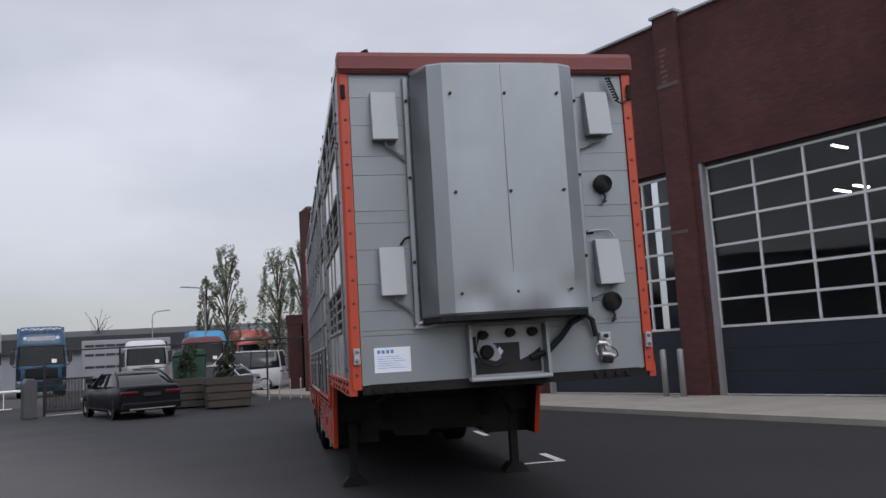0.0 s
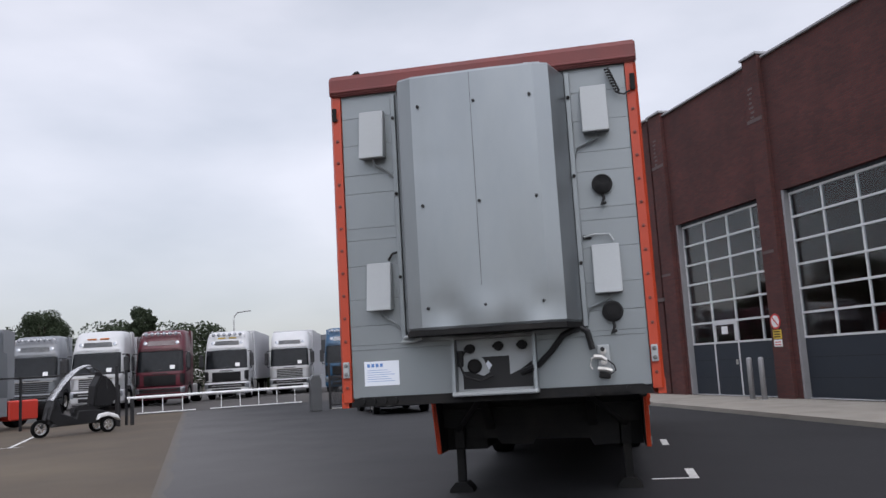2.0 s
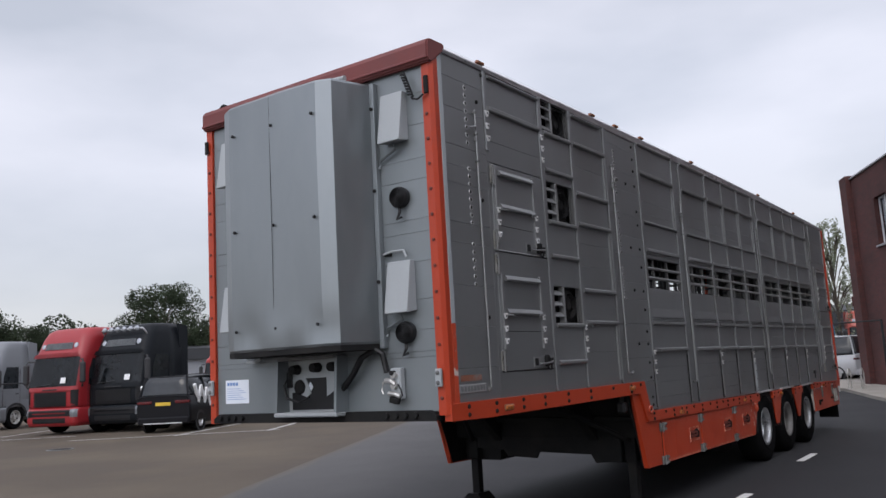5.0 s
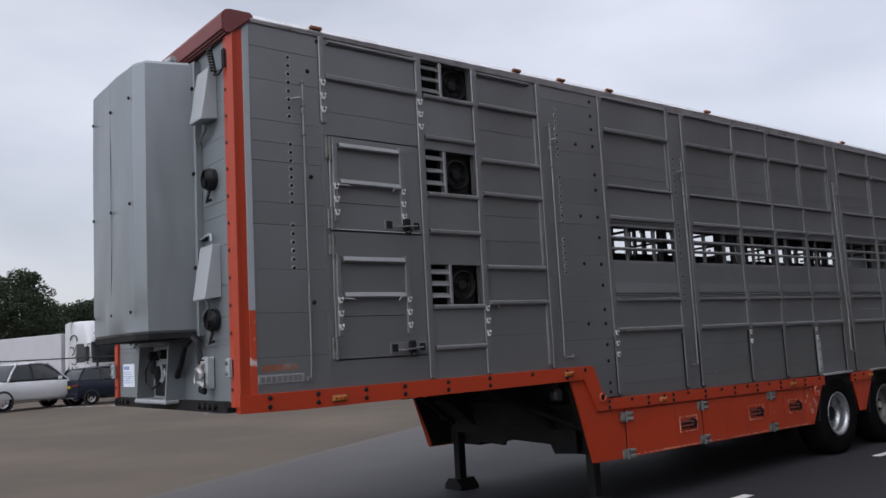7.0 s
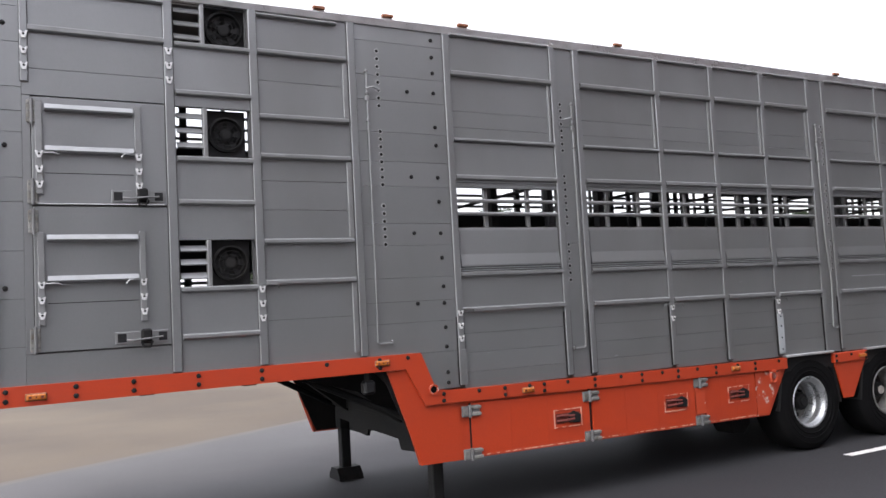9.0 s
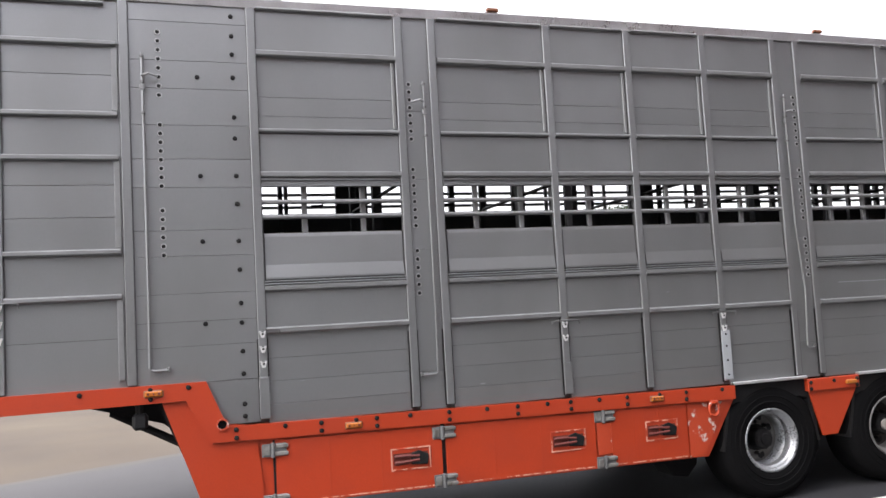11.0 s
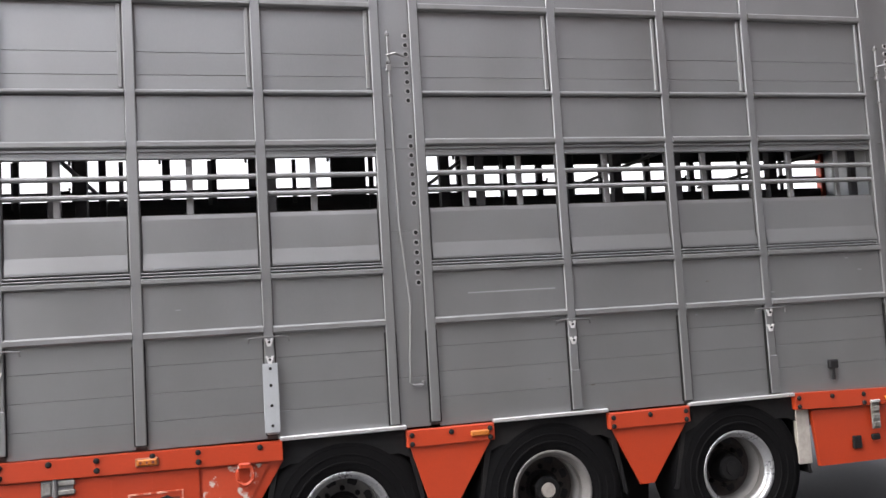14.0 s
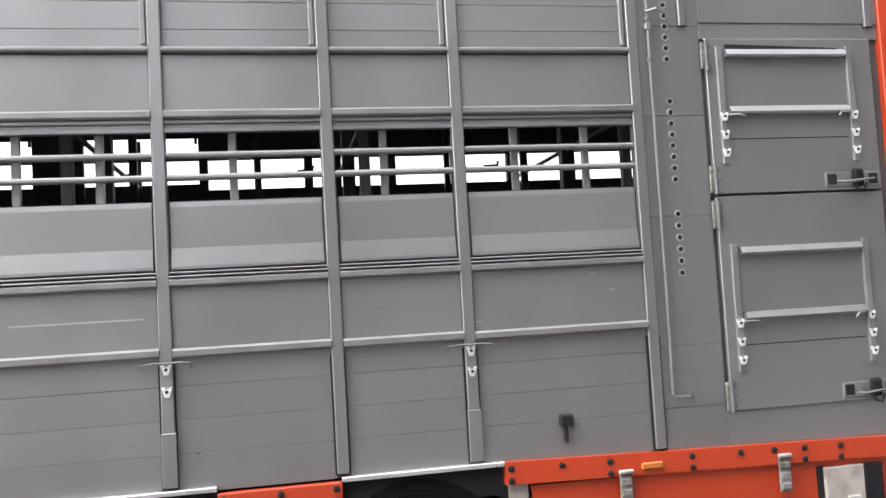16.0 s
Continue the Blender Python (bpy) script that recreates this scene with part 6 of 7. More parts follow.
def truck(m, colour, label, high=True, box=None, visor=None, lampbar=False, bars=True, tank=None, back=2.3, board=None, beacons=None):
    """A tractor unit that faces its own -y; the origin lies on the ground under its front bumper."""
    t = thing("truck", label, "truck", m, "parked trucks")
    pm = paint(colour[0], colour[1])
    top = 3.86 if high else 3.26
    lv = [(0.93, 0.06, 1.20, 0.22), (1.05, 0.02, 1.23, 0.25), (1.66, 0.03, 1.24, 0.26), (2.05, 0.11, 1.235, 0.28), (2.78, 0.27, 1.21, 0.30), (2.94, 0.34, 1.20, 0.33)]
    lv += [(3.08, 0.40, 1.19, 0.34), (3.45, 0.54, 1.16, 0.38), (top - 0.14, 0.70, 1.10, 0.42), (top - 0.03, 0.90, 1.02, 0.42), (top, 1.15, 0.90, 0.40)] if high else [(3.02, 0.42, 1.17, 0.36), (top - 0.08, 0.6, 1.1, 0.4), (top, 0.95, 0.95, 0.4)]
    cab = soft(part("cab", loft_bm([cab_plan(z, f, w, rc, back - (0.06 if z > top - 0.05 else 0)) for z, f, w, rc in lv]), pm, t))
    part("windscreen", skin_strip(lv, 1.72, 2.76, 5, 15, 0.014, back), M_SCREEN, cab)
    part("visor", skin_strip(lv, 2.78, 2.92, 6, 14, 0.07, back), visor or pm, cab)
    g = part("grille", skin_strip(lv, 1.0, 1.52, 8, 12, 0.014, back), M_TRIM, cab)
    for k in range(5):
        part("grille_slat", skin_strip(lv, 1.02 + 0.10 * k, 1.065 + 0.10 * k, 8, 12, 0.035, back), pm if bars else M_TRIM, g)
    part("grille_frame", skin_strip(lv, 1.525, 1.575, 7, 13, 0.03, back), M_STEEL if bars else pm, g)
    bl = [(0.30, 0.05, 1.20, 0.20), (0.45, -0.02, 1.25, 0.24), (0.85, -0.03, 1.25, 0.25), (0.95, 0.03, 1.24, 0.25)]
    b = soft(part("bumper", loft_bm([cab_plan(z, f, w, rc, 0.8) for z, f, w, rc in bl]), pm, t))
    part("lower_grille", skin_strip(bl, 0.42, 0.60, 8, 12, 0.012, 0.8), M_TRIM, b)
    part("lower_grille", skin_strip(bl, 0.66, 0.88, 7, 13, 0.012, 0.8), M_TRIM, b)
    part("bumper_bar", skin_strip(bl, 0.75, 0.79, 8, 12, 0.02, 0.8), pm, b)
    for s, i0, i1, w0, w1 in ((-1, 4, 7, 1, 2), (1, 13, 16, 18, 19)):
        part("headlamp", skin_strip(bl, 0.62, 0.90, i0, i1, 0.014, 0.8), M_LAMPGLASS, b)
        part("corner_vent", skin_strip(lv, 1.0, 1.58, i0, i1 if s < 0 else i1, 0.008, back), pm if bars else M_TRIM, cab)
        part("side_window", prism_bm([(0.62, 1.76), (1.5, 1.76), (1.5, 2.70), (0.84, 2.70), (0.66, 2.25)], 0, s * 1.20, s * 1.248), M_SCREEN, cab)
        part("mirror_housing", box_bm(s * 1.29, s * 1.52, 0.12, 0.28, 1.82, 2.56, 0.05), M_TRIM, cab)
        part("mirror_arm", tube_bm([(s * 1.18, 0.36, 2.66), (s * 1.36, 0.24, 2.66), (s * 1.40, 0.20, 2.54)], 0.03, 6), M_TRIM, cab)
        part("mirror_arm", tube_bm([(s * 1.20, 0.34, 1.70), (s * 1.36, 0.24, 1.70), (s * 1.40, 0.20, 1.80)], 0.03, 6), M_TRIM, cab)
        part("door_seam", box_bm(s * 1.225, s * 1.2425, 1.60, 1.615, 1.0, 2.6), M_TRIM, cab)
        part("door_seam", box_bm(s * 1.225, s * 1.2425, 0.60, 0.615, 1.0, 1.75), M_TRIM, cab)
        part("door_handle", box_bm(s * 1.235, s * 1.252, 1.36, 1.52, 1.50, 1.55, 0.006), M_TRIM, cab)
        part("step", box_bm(s * 0.85, s * 1.23, 0.5, 0.82, 0.36, 0.92, 0.02), M_TRIM, t)
        road_wheel(t, s * 1.05, 1.40, 0.5, 0.32, s)
        road_wheel(t, s * 0.95, 4.9, 0.5, 0.5, s)
        arch = [(1.40 + 0.66 * math.cos(a), 0.5 + 0.64 * math.sin(a)) for a in [math.pi * k / 10 for k in range(11)]]
        inner = [(1.40 + 0.55 * math.cos(a), 0.5 + 0.54 * math.sin(a)) for a in [math.pi * k / 10 for k in range(11)]]
        part("fender", prism_bm(arch + inner[::-1], 0, s * 0.85, s * 1.245), M_TRIM, t)
        part("door_skirt", prism_bm([(0.80, 0.95), (0.80, 0.55), (0.86, 0.9), (1.1, 1.12), (1.4, 1.16), (1.75, 1.1), (1.98, 0.86), (2.03, 0.55), (back, 0.55), (back, 1.25), (0.8, 1.25)], 0, s * 1.15, s * 1.238), pm, t)
        th = 1.12 if tank else 1.0
        part("tank", bevelled(prism_bm([(back + 0.12, 0.36), (back + 1.5, 0.36), (back + 1.5, th), (back + 0.12, th)], 0, s * 0.55, s * 1.22), 0.05), tank or M_STEEL, t)
        part("frame_rail", box_bm(s * 0.38, s * 0.46, 1.0, 5.8, 0.75, 1.0), M_CHASSIS, t)
        if high:
            part("side_fairing", prism_bm([(back - 0.15, 1.2), (back + 0.35, 1.2), (back + 0.35, top - 0.1), (back - 0.15, top - 0.02)], 0, s * 1.10, s * 1.20), pm, cab)
            part("roof_lamp", lathe_bm([(0.10, 0.0), (0.10, 0.05), (0.0, 0.07)], 12, m=pose(s * 0.80, 0.50, 3.18, 70, 0, 0)), M_LAMPGLASS, cab)
        if beacons:
            part("roof_beacon", box_bm(s * 0.30 - 0.22, s * 0.30 + 0.22, 0.50, 0.60, 3.42, 3.50, 0.02), beacons, cab)
    part("name_bar", box_bm(-0.36, 0.36, 0.0, 0.025, 1.59, 1.63), M_TRIM, cab)
    part("paper_sign", box_bm(0.50, 0.74, -0.035, -0.02, -0.10, 0.10, 0, None, pose(0, 0.075, 1.92, -12, 0, 0)), M_SIGNWHITE, cab)
    part("wiper", tube_bm([(-0.7, 0.0, 1.76), (-0.1, 0.02, 1.80), (0.1, 0.03, 1.84)], 0.014, 5), M_TRIM, cab)
    if high:
        part("roof_board", skin_strip(lv, 3.06, 3.30, 8, 12, 0.02, back), board or M_SMOKE, cab)
    if lampbar:
        bar = part("lamp_bar", tube_bm([(-1.0, 0.75, top - 0.5), (-0.95, 0.50, top - 0.20), (0.95, 0.50, top - 0.20), (1.0, 0.75, top - 0.5)], 0.03, 6), M_ALU, cab)
        for x in (-0.75, -0.45, -0.15, 0.15, 0.45, 0.75):
            part("spot_lamp", lathe_bm([(0.09, 0.0), (0.10, 0.05), (0.06, 0.1), (0, 0.11)], 14, m=pose(x, 0.46, top - 0.20, 90, 0, 0)), M_LAMPGLASS, bar)
    if box:
        part("cargo_box", box_bm(-1.27, 1.27, 2.95, 2.95 + box[1], 1.05, box[2], 0.02), paint(box[0], box[3], 0.5, 0.0), t)
        for s in (-1, 1):
            for y in (0.62, 0.75):
                road_wheel(t, s * 1.0, 2.95 + box[1] * y, 0.5, 0.4, s)
    return t


# the truck park lies a little higher than the yard
ramp = bmesh.new()
rows = []
for off, z in ((4.2, 0.008), (1.6, 0.3), (-30.0, 0.3)):
    rows.append([ramp.verts.new((x + 0.707 * off, y - 0.707 * off, z)) for x, y in ((-34.0, 25.6), (-27.6, 30.2), (-21.0, 35.5), (-14.0, 42.5), (-10.5, 46.0))])
for p, q in zip(rows, rows[1:]):
    for k in range(4):
        ramp.faces.new((p[k], p[k + 1], q[k + 1], q[k]))
bmesh.ops.recalc_face_normals(ramp, faces=ramp.faces)
for f in ramp.faces:
    if f.normal.z < 0:
        f.normal_flip()
tagged(part("truck_park", ramp, mat("grey_yard_paving", (0.075, 0.070, 0.068), 0.85, 0.0, 0.2, 0.7, 30, 0.2, (0.055, 0.052, 0.05), 0.6, 0.4, spec=0.3)), "grey paved truck park rising a little behind the barrier", "paving", kind="structure")

WHITE, SILVER = ("white_truck_paint", (0.52, 0.525, 0.535)), ("silver_truck_paint", (0.185, 0.195, 0.21))
truck(pose(-23.75, 29.98, 0.3, 0, 0, 18), WHITE, "white tractor unit with a high roof and orange roof lamps", True, ("white_box", 7.0, 3.6, (0.44, 0.44, 0.46)), None, False, True, None, 2.3, None, M_AMBER)
truck(pose(-21.8, 32.51, 0.3, 0, 0, 18), ("maroon_truck_paint", (0.085, 0.009, 0.018)), "maroon tractor unit with a pale visor board", True, None, None, True, False, None, 2.3, paint("pale_board", (0.36, 0.30, 0.31)))
truck(pose(-20.55, 37.46, 0.3, 0, 0, 17), WHITE, "white tractor unit with a yellow roof board", True, ("white_box", 8.0, 3.95, (0.44, 0.44, 0.46)), None, True, False, None, 2.3, None, paint("yellow_board", (0.5, 0.36, 0.06)))
truck(pose(-18.6, 42.06, 0.3, 0, 0, 16), WHITE, "white tractor unit with black mirrors before a pale box", True, ("white_box", 8.0, 4.0, (0.44, 0.44, 0.46)))
truck(pose(-14.85, 41.60, 0.3, 0, 0, 16), ("blue_truck_paint", (0.014, 0.068, 0.14)), "blue high-roof tractor unit with a bar of spot lamps", True, None, None, True, False, None, 2.3, paint("white_board", (0.55, 0.57, 0.6)))
truck(pose(-23.4, 19.1, 0, 0, 0, -10), SILVER, "silver tractor unit with a red side tank", True, None, None, False, True, paint("red_tank", (0.5, 0.035, 0.02)), 2.6, paint("grey_board", (0.13, 0.14, 0.15)))
truck(pose(-27.6, 30.45, 0.3, 0, 0, 20), SILVER, "grey tractor unit with a lamp bar over the cab", True, None, None, True)
truck(pose(-27.04, 36.6, 0.3, 0, 0, 20), WHITE, "white tractor unit with a high roof", True)
truck(pose(-22.4, 12.7, 0, 0, 0, 14), ("black_truck_paint", (0.012, 0.014, 0.017)), "black high-roof tractor unit with a white swoosh", True, None, None, True, False)
truck(pose(-24.6, 11.6, 0, 0, 0, 12), ("red_truck_paint", (0.30, 0.02, 0.025)), "red tractor unit and red box", True, ("red_box", 2.4, 3.7, (0.22, 0.014, 0.018)), None, False, False)
swirly = truck(pose(-37.0, 11.0, 0, 0, 0, 104), WHITE, "white tractor unit with dark swirls before a white box", True, ("white_box", 8.0, 3.3, (0.44, 0.44, 0.46)))
for k, (y, z, r) in enumerate(((1.75, 2.9, 0.32), (1.95, 2.35, 0.26), (1.7, 1.9, 0.30), (2.05, 1.55, 0.2))):
    arc = [(-1.243, y + r * math.cos(a + k), z + 0.8 * r * math.sin(a + k)) for a in [0.5 * j for j in range(8)]]
    part("swirl", tube_bm(arc, 0.03, 5), M_TRIM, swirly, "dark painted swirl")
truck(pose(-40.2, 14.0, 0, 0, 0, 100), ("bright_red_truck_paint", (0.36, 0.020, 0.018)), "bright red low-roof tractor unit", False, None, None, False, True)
truck(pose(-44.6, 17.6, 0, 0, 0, 98), ("bright_red_truck_paint", (0.36, 0.020, 0.018)), "bright red high-roof tractor unit", True, None, None, False, True)
truck(pose(-33.2, 12.8, 0, 0, 0, 20), SILVER, "silver tractor unit with a white grille", True)
cargo = thing("box_trailer", "grey ribbed box trailer parked before the low hall", "trailer", pose(-15.2, 52.0, 0, 0, 0, 12))
part("cargo_box", box_bm(0.0, 5.6, 0.0, 2.5, 1.05, 3.55, 0.03), paint("grey_box", (0.27, 0.28, 0.30), 0.5), cargo)
for k in range(9):
    part("box_rib", box_bm(0.1 + 0.66 * k, 0.16 + 0.66 * k, -0.03, 0.0, 1.1, 3.5), M_POSTGREY, cargo)
for z in (1.7, 2.5, 3.1):
    part("slot_band", box_bm(0.2, 5.4, -0.02, 0.0, z, z + 0.16), M_TRIM, cargo)
part("chassis", box_bm(0.2, 5.4, 0.4, 2.1, 0.75, 1.05), M_CHASSIS, cargo)
for x in (1.2, 2.5, 4.6):
    part("wheel", cyl_bm((x, 0.1, 0.5), (x, 0.5, 0.5), 0.5, seg=20), M_RUBBER, cargo)
truck(pose(-10.4, 47.5, 0, 0, 0, 12), WHITE, "white low-roof tractor unit far off", False)
truck(pose(-6.9, 52.5, 0, 0, 0, 20), ("light_blue_truck_paint", (0.05, 0.25, 0.45)), "light blue tractor unit with a cream roof", True)
truck(pose(-4.1, 54.6, 0, 0, 0, 15), ("salmon_truck_paint", (0.48, 0.11, 0.08)), "salmon red tractor unit far off", True)
truck(pose(-2.6, 55.3, 0, 0, 0, 15), WHITE, "white tractor unit before a pale blue box", True, ("blue_box", 8.0, 4.2, (0.35, 0.42, 0.50)))
truck(pose(-6.8, 46.0, 0, 0, 0, 10), ("maroon_truck_paint", (0.10, 0.012, 0.022)), "maroon low-roof tractor unit far off", False)


truck(pose(-38.0, 30.5, 0, 0, 0, 30), ("bright_red_truck_paint", (0.36, 0.020, 0.018)), "bright red low-roof tractor unit seen between the parked trucks", False)
truck(pose(-41.5, 28.0, 0, 0, 0, 30), WHITE, "white low-roof tractor unit seen between the parked trucks", False)


def spline(rows, n=5):
    """A smooth curve through rows of numbers."""
    p = np.array(rows, dtype=float)
    q = np.vstack([2 * p[0] - p[1], p, 2 * p[-1] - p[-2]])
    out = []
    for k in range(1, len(q) - 2):
        for u in np.linspace(0, 1, n, endpoint=False):
            out.append(0.5 * (2 * q[k] + (q[k + 1] - q[k - 1]) * u + (2 * q[k - 1] - 5 * q[k] + 4 * q[k + 1] - q[k + 2]) * u ** 2 + (3 * q[k] - q[k - 1] - 3 * q[k + 1] + q[k + 2]) * u ** 3))
    out.append(p[-1])
    return [tuple(float(v) for v in r) for r in out]


def car(m, name, label, colour, length, width, belt, cabin, rim=None, wheels=(0.85, 0.80), r=0.33, extra=None, deck=None):
    """A car that faces its own +y, its rear bumper at y = 0. belt: (y, lower z, waist z) along the body; cabin: outline (y, z) of the glasshouse."""
    t = thing(name, label, "car" if name != "pickup_truck" else "pickup", m)
    pm = paint(*colour)
    hw = width / 2
    secs = []
    for y, lo, hi, k in spline(belt, 4):
        w = hw * k
        secs.append([(-w * 0.90, y, lo), (-w, y, lo + 0.12), (-w, y, (lo + hi) / 2 + 0.05), (-w * 0.97, y, hi - 0.05), (-w * 0.88, y, hi), (0, y, hi + 0.025), (w * 0.88, y, hi), (w * 0.97, y, hi - 0.05), (w, y, (lo + hi) / 2 + 0.05), (w, y, lo + 0.12), (w * 0.90, y, lo)])
    body = soft(part("body", loft_bm(secs), pm, t))
    cabin = spline(cabin, 5)
    zt = max(z for _, z in cabin)
    zl_ = min(z for _, z in cabin)
    secs = []
    for s in (-1, -0.96, -0.6, 0, 0.6, 0.96, 1):
        inset = 0.0 if abs(s) < 1 else 0.03
        secs.append([(s * hw * (0.90 - 0.17 * (z - zl_) / (zt - zl_)), y + (inset if y < length / 2 else -inset), z - inset * 0.3) for y, z in cabin])
    glass = part("glasshouse", loft_bm(secs), M_SCREEN, t, "", True)
    roof = [(y, z) for y, z in cabin if z > zt - 0.10]
    ya, yb = min(y for y, _ in roof), max(y for y, _ in roof)
    rsec = []
    for y, z in roof:
        rsec.append([(-hw * 0.755, y, z - 0.05), (-hw * 0.74, y, z - 0.01), (-hw * 0.6, y, z + 0.012), (0, y, z + 0.022), (hw * 0.6, y, z + 0.012), (hw * 0.74, y, z - 0.01), (hw * 0.755, y, z - 0.05)])
    soft(part("roof", loft_bm(rsec), pm, t))
    order = sorted(cabin)
    for s in (-1, 1):
        for (y0, z0) in (cabin[0], cabin[-1]):
            y1 = ya if abs(y0 - ya) < abs(y0 - yb) else yb
            part("pillar", tube_bm([(s * hw * 0.91, y0, z0), (s * hw * 0.80, (y0 + y1) / 2, (z0 + zt) / 2 + 0.03), (s * hw * 0.745, y1, zt - 0.02)], 0.035, 6), pm, glass)
        part("pillar", tube_bm([(s * hw * 0.915, (ya + yb) / 2, zl_), (s * hw * 0.75, (ya + yb) / 2 - 0.05, zt - 0.02)], 0.03, 6), M_TRIM, glass)
        part("tail_lamp", box_bm(s * hw * 0.42, s * hw * 0.96, -0.02, 0.10, belt[0][2] - 0.20, belt[0][2] - 0.10, 0.02), M_REDLENS, body)
        part("headlamp", box_bm(s * hw * 0.5, s * hw * 0.95, length - 0.14, length + 0.01, belt[-1][2] - 0.18, belt[-1][2] - 0.04, 0.02), M_LAMPGLASS, body)
        part("side_mirror", box_bm(s * hw * 1.0, s * hw * 1.14, yb + 0.35, yb + 0.5, zl_ + 0.02, zl_ + 0.16, 0.03), pm, body)
        part("side_trim", box_bm(s * hw * 0.985, s * (hw + 0.004), 1.3, length - 1.3, 0.30, 0.34), M_TRIM, body)
        for y in (wheels[0], length - wheels[1]):
            road_wheel(t, s * (hw - 0.12), y, r, 0.22, s, rim or M_ALU)
            part("wheel_arch", lathe_bm([(r * 0.9, -0.02), (r * 1.13, -0.02), (r * 1.13, 0.012), (r * 0.9, 0.012)], 24, m=pose(s * hw * 0.985, y, r, 0, 90 * s, 0), caps=False), M_TRIM, body)
    part("rear_bumper", box_bm(-hw * 0.93, hw * 0.93, -0.05, 0.16, 0.28, 0.52, 0.05), pm, body)
    part("bumper_trim", box_bm(-hw * 0.7, hw * 0.7, -0.062, -0.04, 0.30, 0.335), M_ALU, body)
    part("plate_bar", box_bm(-0.26, 0.26, -0.03, 0.01, belt[0][2] - 0.26, belt[0][2] - 0.15), extra or M_SIGNWHITE, body)
    return t


SALOON = [(0.0, 0.34, 0.96, 0.86), (0.25, 0.26, 1.03, 0.97), (1.1, 0.22, 1.0, 1.0), (2.5, 0.22, 0.96, 1.0), (4.0, 0.24, 0.92, 0.98), (4.9, 0.28, 0.82, 0.93), (5.15, 0.34, 0.66, 0.80)]
car(pose(-6.0, 20.8, 0, 0, 0, 26), "parked_car", "black saloon car with red tail lamps, parked in the yard", ("dark_saloon_paint", (0.010, 0.010, 0.013), 0.31), 5.15, 1.96, SALOON, [(0.50, 0.99), (1.05, 1.25), (1.6, 1.42), (2.3, 1.46), (2.9, 1.40), (3.75, 0.97)], M_DULLRIM, (1.1, 0.95), 0.35, M_TRIM)
VAN = [(0.0, 0.38, 1.15, 0.90), (0.12, 0.28, 1.2, 0.98), (1.5, 0.25, 1.15, 1.0), (3.2, 0.25, 1.10, 1.0), (4.1, 0.28, 1.0, 0.96), (4.45, 0.34, 0.75, 0.86)]
van = car(pose(-19.2, 12.5, 0, 0, 0, 28), "small_van", "black small delivery van with white lettering on its side", ("black_van_paint", (0.010, 0.010, 0.012)), 4.6, 1.92, VAN, [(0.04, 1.15), (0.22, 1.76), (0.6, 1.83), (2.7, 1.80), (3.6, 1.10)], None, (0.8, 0.85), 0.32, M_SIGNYEL)
for k, (y, z, a) in enumerate(((0.5, 1.45, 30), (0.75, 1.35, -25), (1.0, 1.4, 30), (1.25, 1.3, -25), (1.5, 1.2, 20), (1.8, 1.1, -20), (2.1, 1.05, 25))):
    part("print_bar", box_bm(0.90, 0.972, -0.06, 0.06, -0.28, 0.28, 0, None, Matrix.Translation((0, y, z - 0.15)) @ pose(0, 0, 0, a, 0, 0)), M_SIGNWHITE, van)
    part("print_bar", box_bm(-0.972, -0.90, -0.06, 0.06, -0.28, 0.28, 0, None, Matrix.Translation((0, y, z - 0.15)) @ pose(0, 0, 0, a, 0, 0)), M_SIGNWHITE, van)
PICK = [(0.0, 0.45, 1.05, 0.92), (0.1, 0.4, 1.1, 0.98), (2.0, 0.36, 1.12, 1.0), (3.8, 0.36, 1.1, 1.0), (4.9, 0.4, 1.02, 0.96), (5.25, 0.48, 0.85, 0.86)]
car(pose(-29.35, 2.95, 0, 0, 0, 22), "pickup_truck", "white double-cab pickup with a ribbed load bed", ("white_truck_paint", (0.62, 0.63, 0.65)), 5.25, 1.85, PICK, [(1.35, 1.1), (1.75, 1.72), (2.2, 1.80), (3.1, 1.78), (4.0, 1.1)], None, (1.15, 0.95), 0.38)
HATCH = [(0.0, 0.36, 0.96, 0.88), (0.12, 0.28, 1.0, 0.97), (1.2, 0.24, 0.98, 1.0), (2.4, 0.24, 0.94, 1.0), (3.4, 0.28, 0.86, 0.95), (3.75, 0.34, 0.66, 0.84)]
car(pose(-30.0, 6.9, 0, 0, 0, 14), "parked_car", "dark blue hatchback parked behind the fence", ("dark_hatch_paint", (0.016, 0.020, 0.030)), 3.75, 1.68, HATCH, [(0.06, 0.96), (0.35, 1.40), (0.8, 1.50), (1.9, 1.48), (2.75, 0.94)], None, (0.6, 0.7), 0.30, M_SIGNYEL)
car(pose(-3.4, 32.5, 0, 0, 0, 70), "parked_car", "silver car half hidden behind the planters", ("silver_car_paint", (0.42, 0.44, 0.46)), 4.4, 1.78, HATCH[:-2] + [(3.9, 0.28, 0.86, 0.95), (4.4, 0.34, 0.66, 0.84)], [(0.3, 0.96), (0.8, 1.38), (1.3, 1.46), (2.3, 1.44), (3.2, 0.94)])
van2 = car(pose(-2.0, 37.5, 0, 0, 0, 80), "small_van", "white delivery van with dark lettering far off", ("white_truck_paint", (0.62, 0.63, 0.65)), 4.45, 1.9, VAN, [(0.04, 1.15), (0.16, 1.95), (0.6, 2.05), (3.0, 2.0), (3.7, 1.10)])

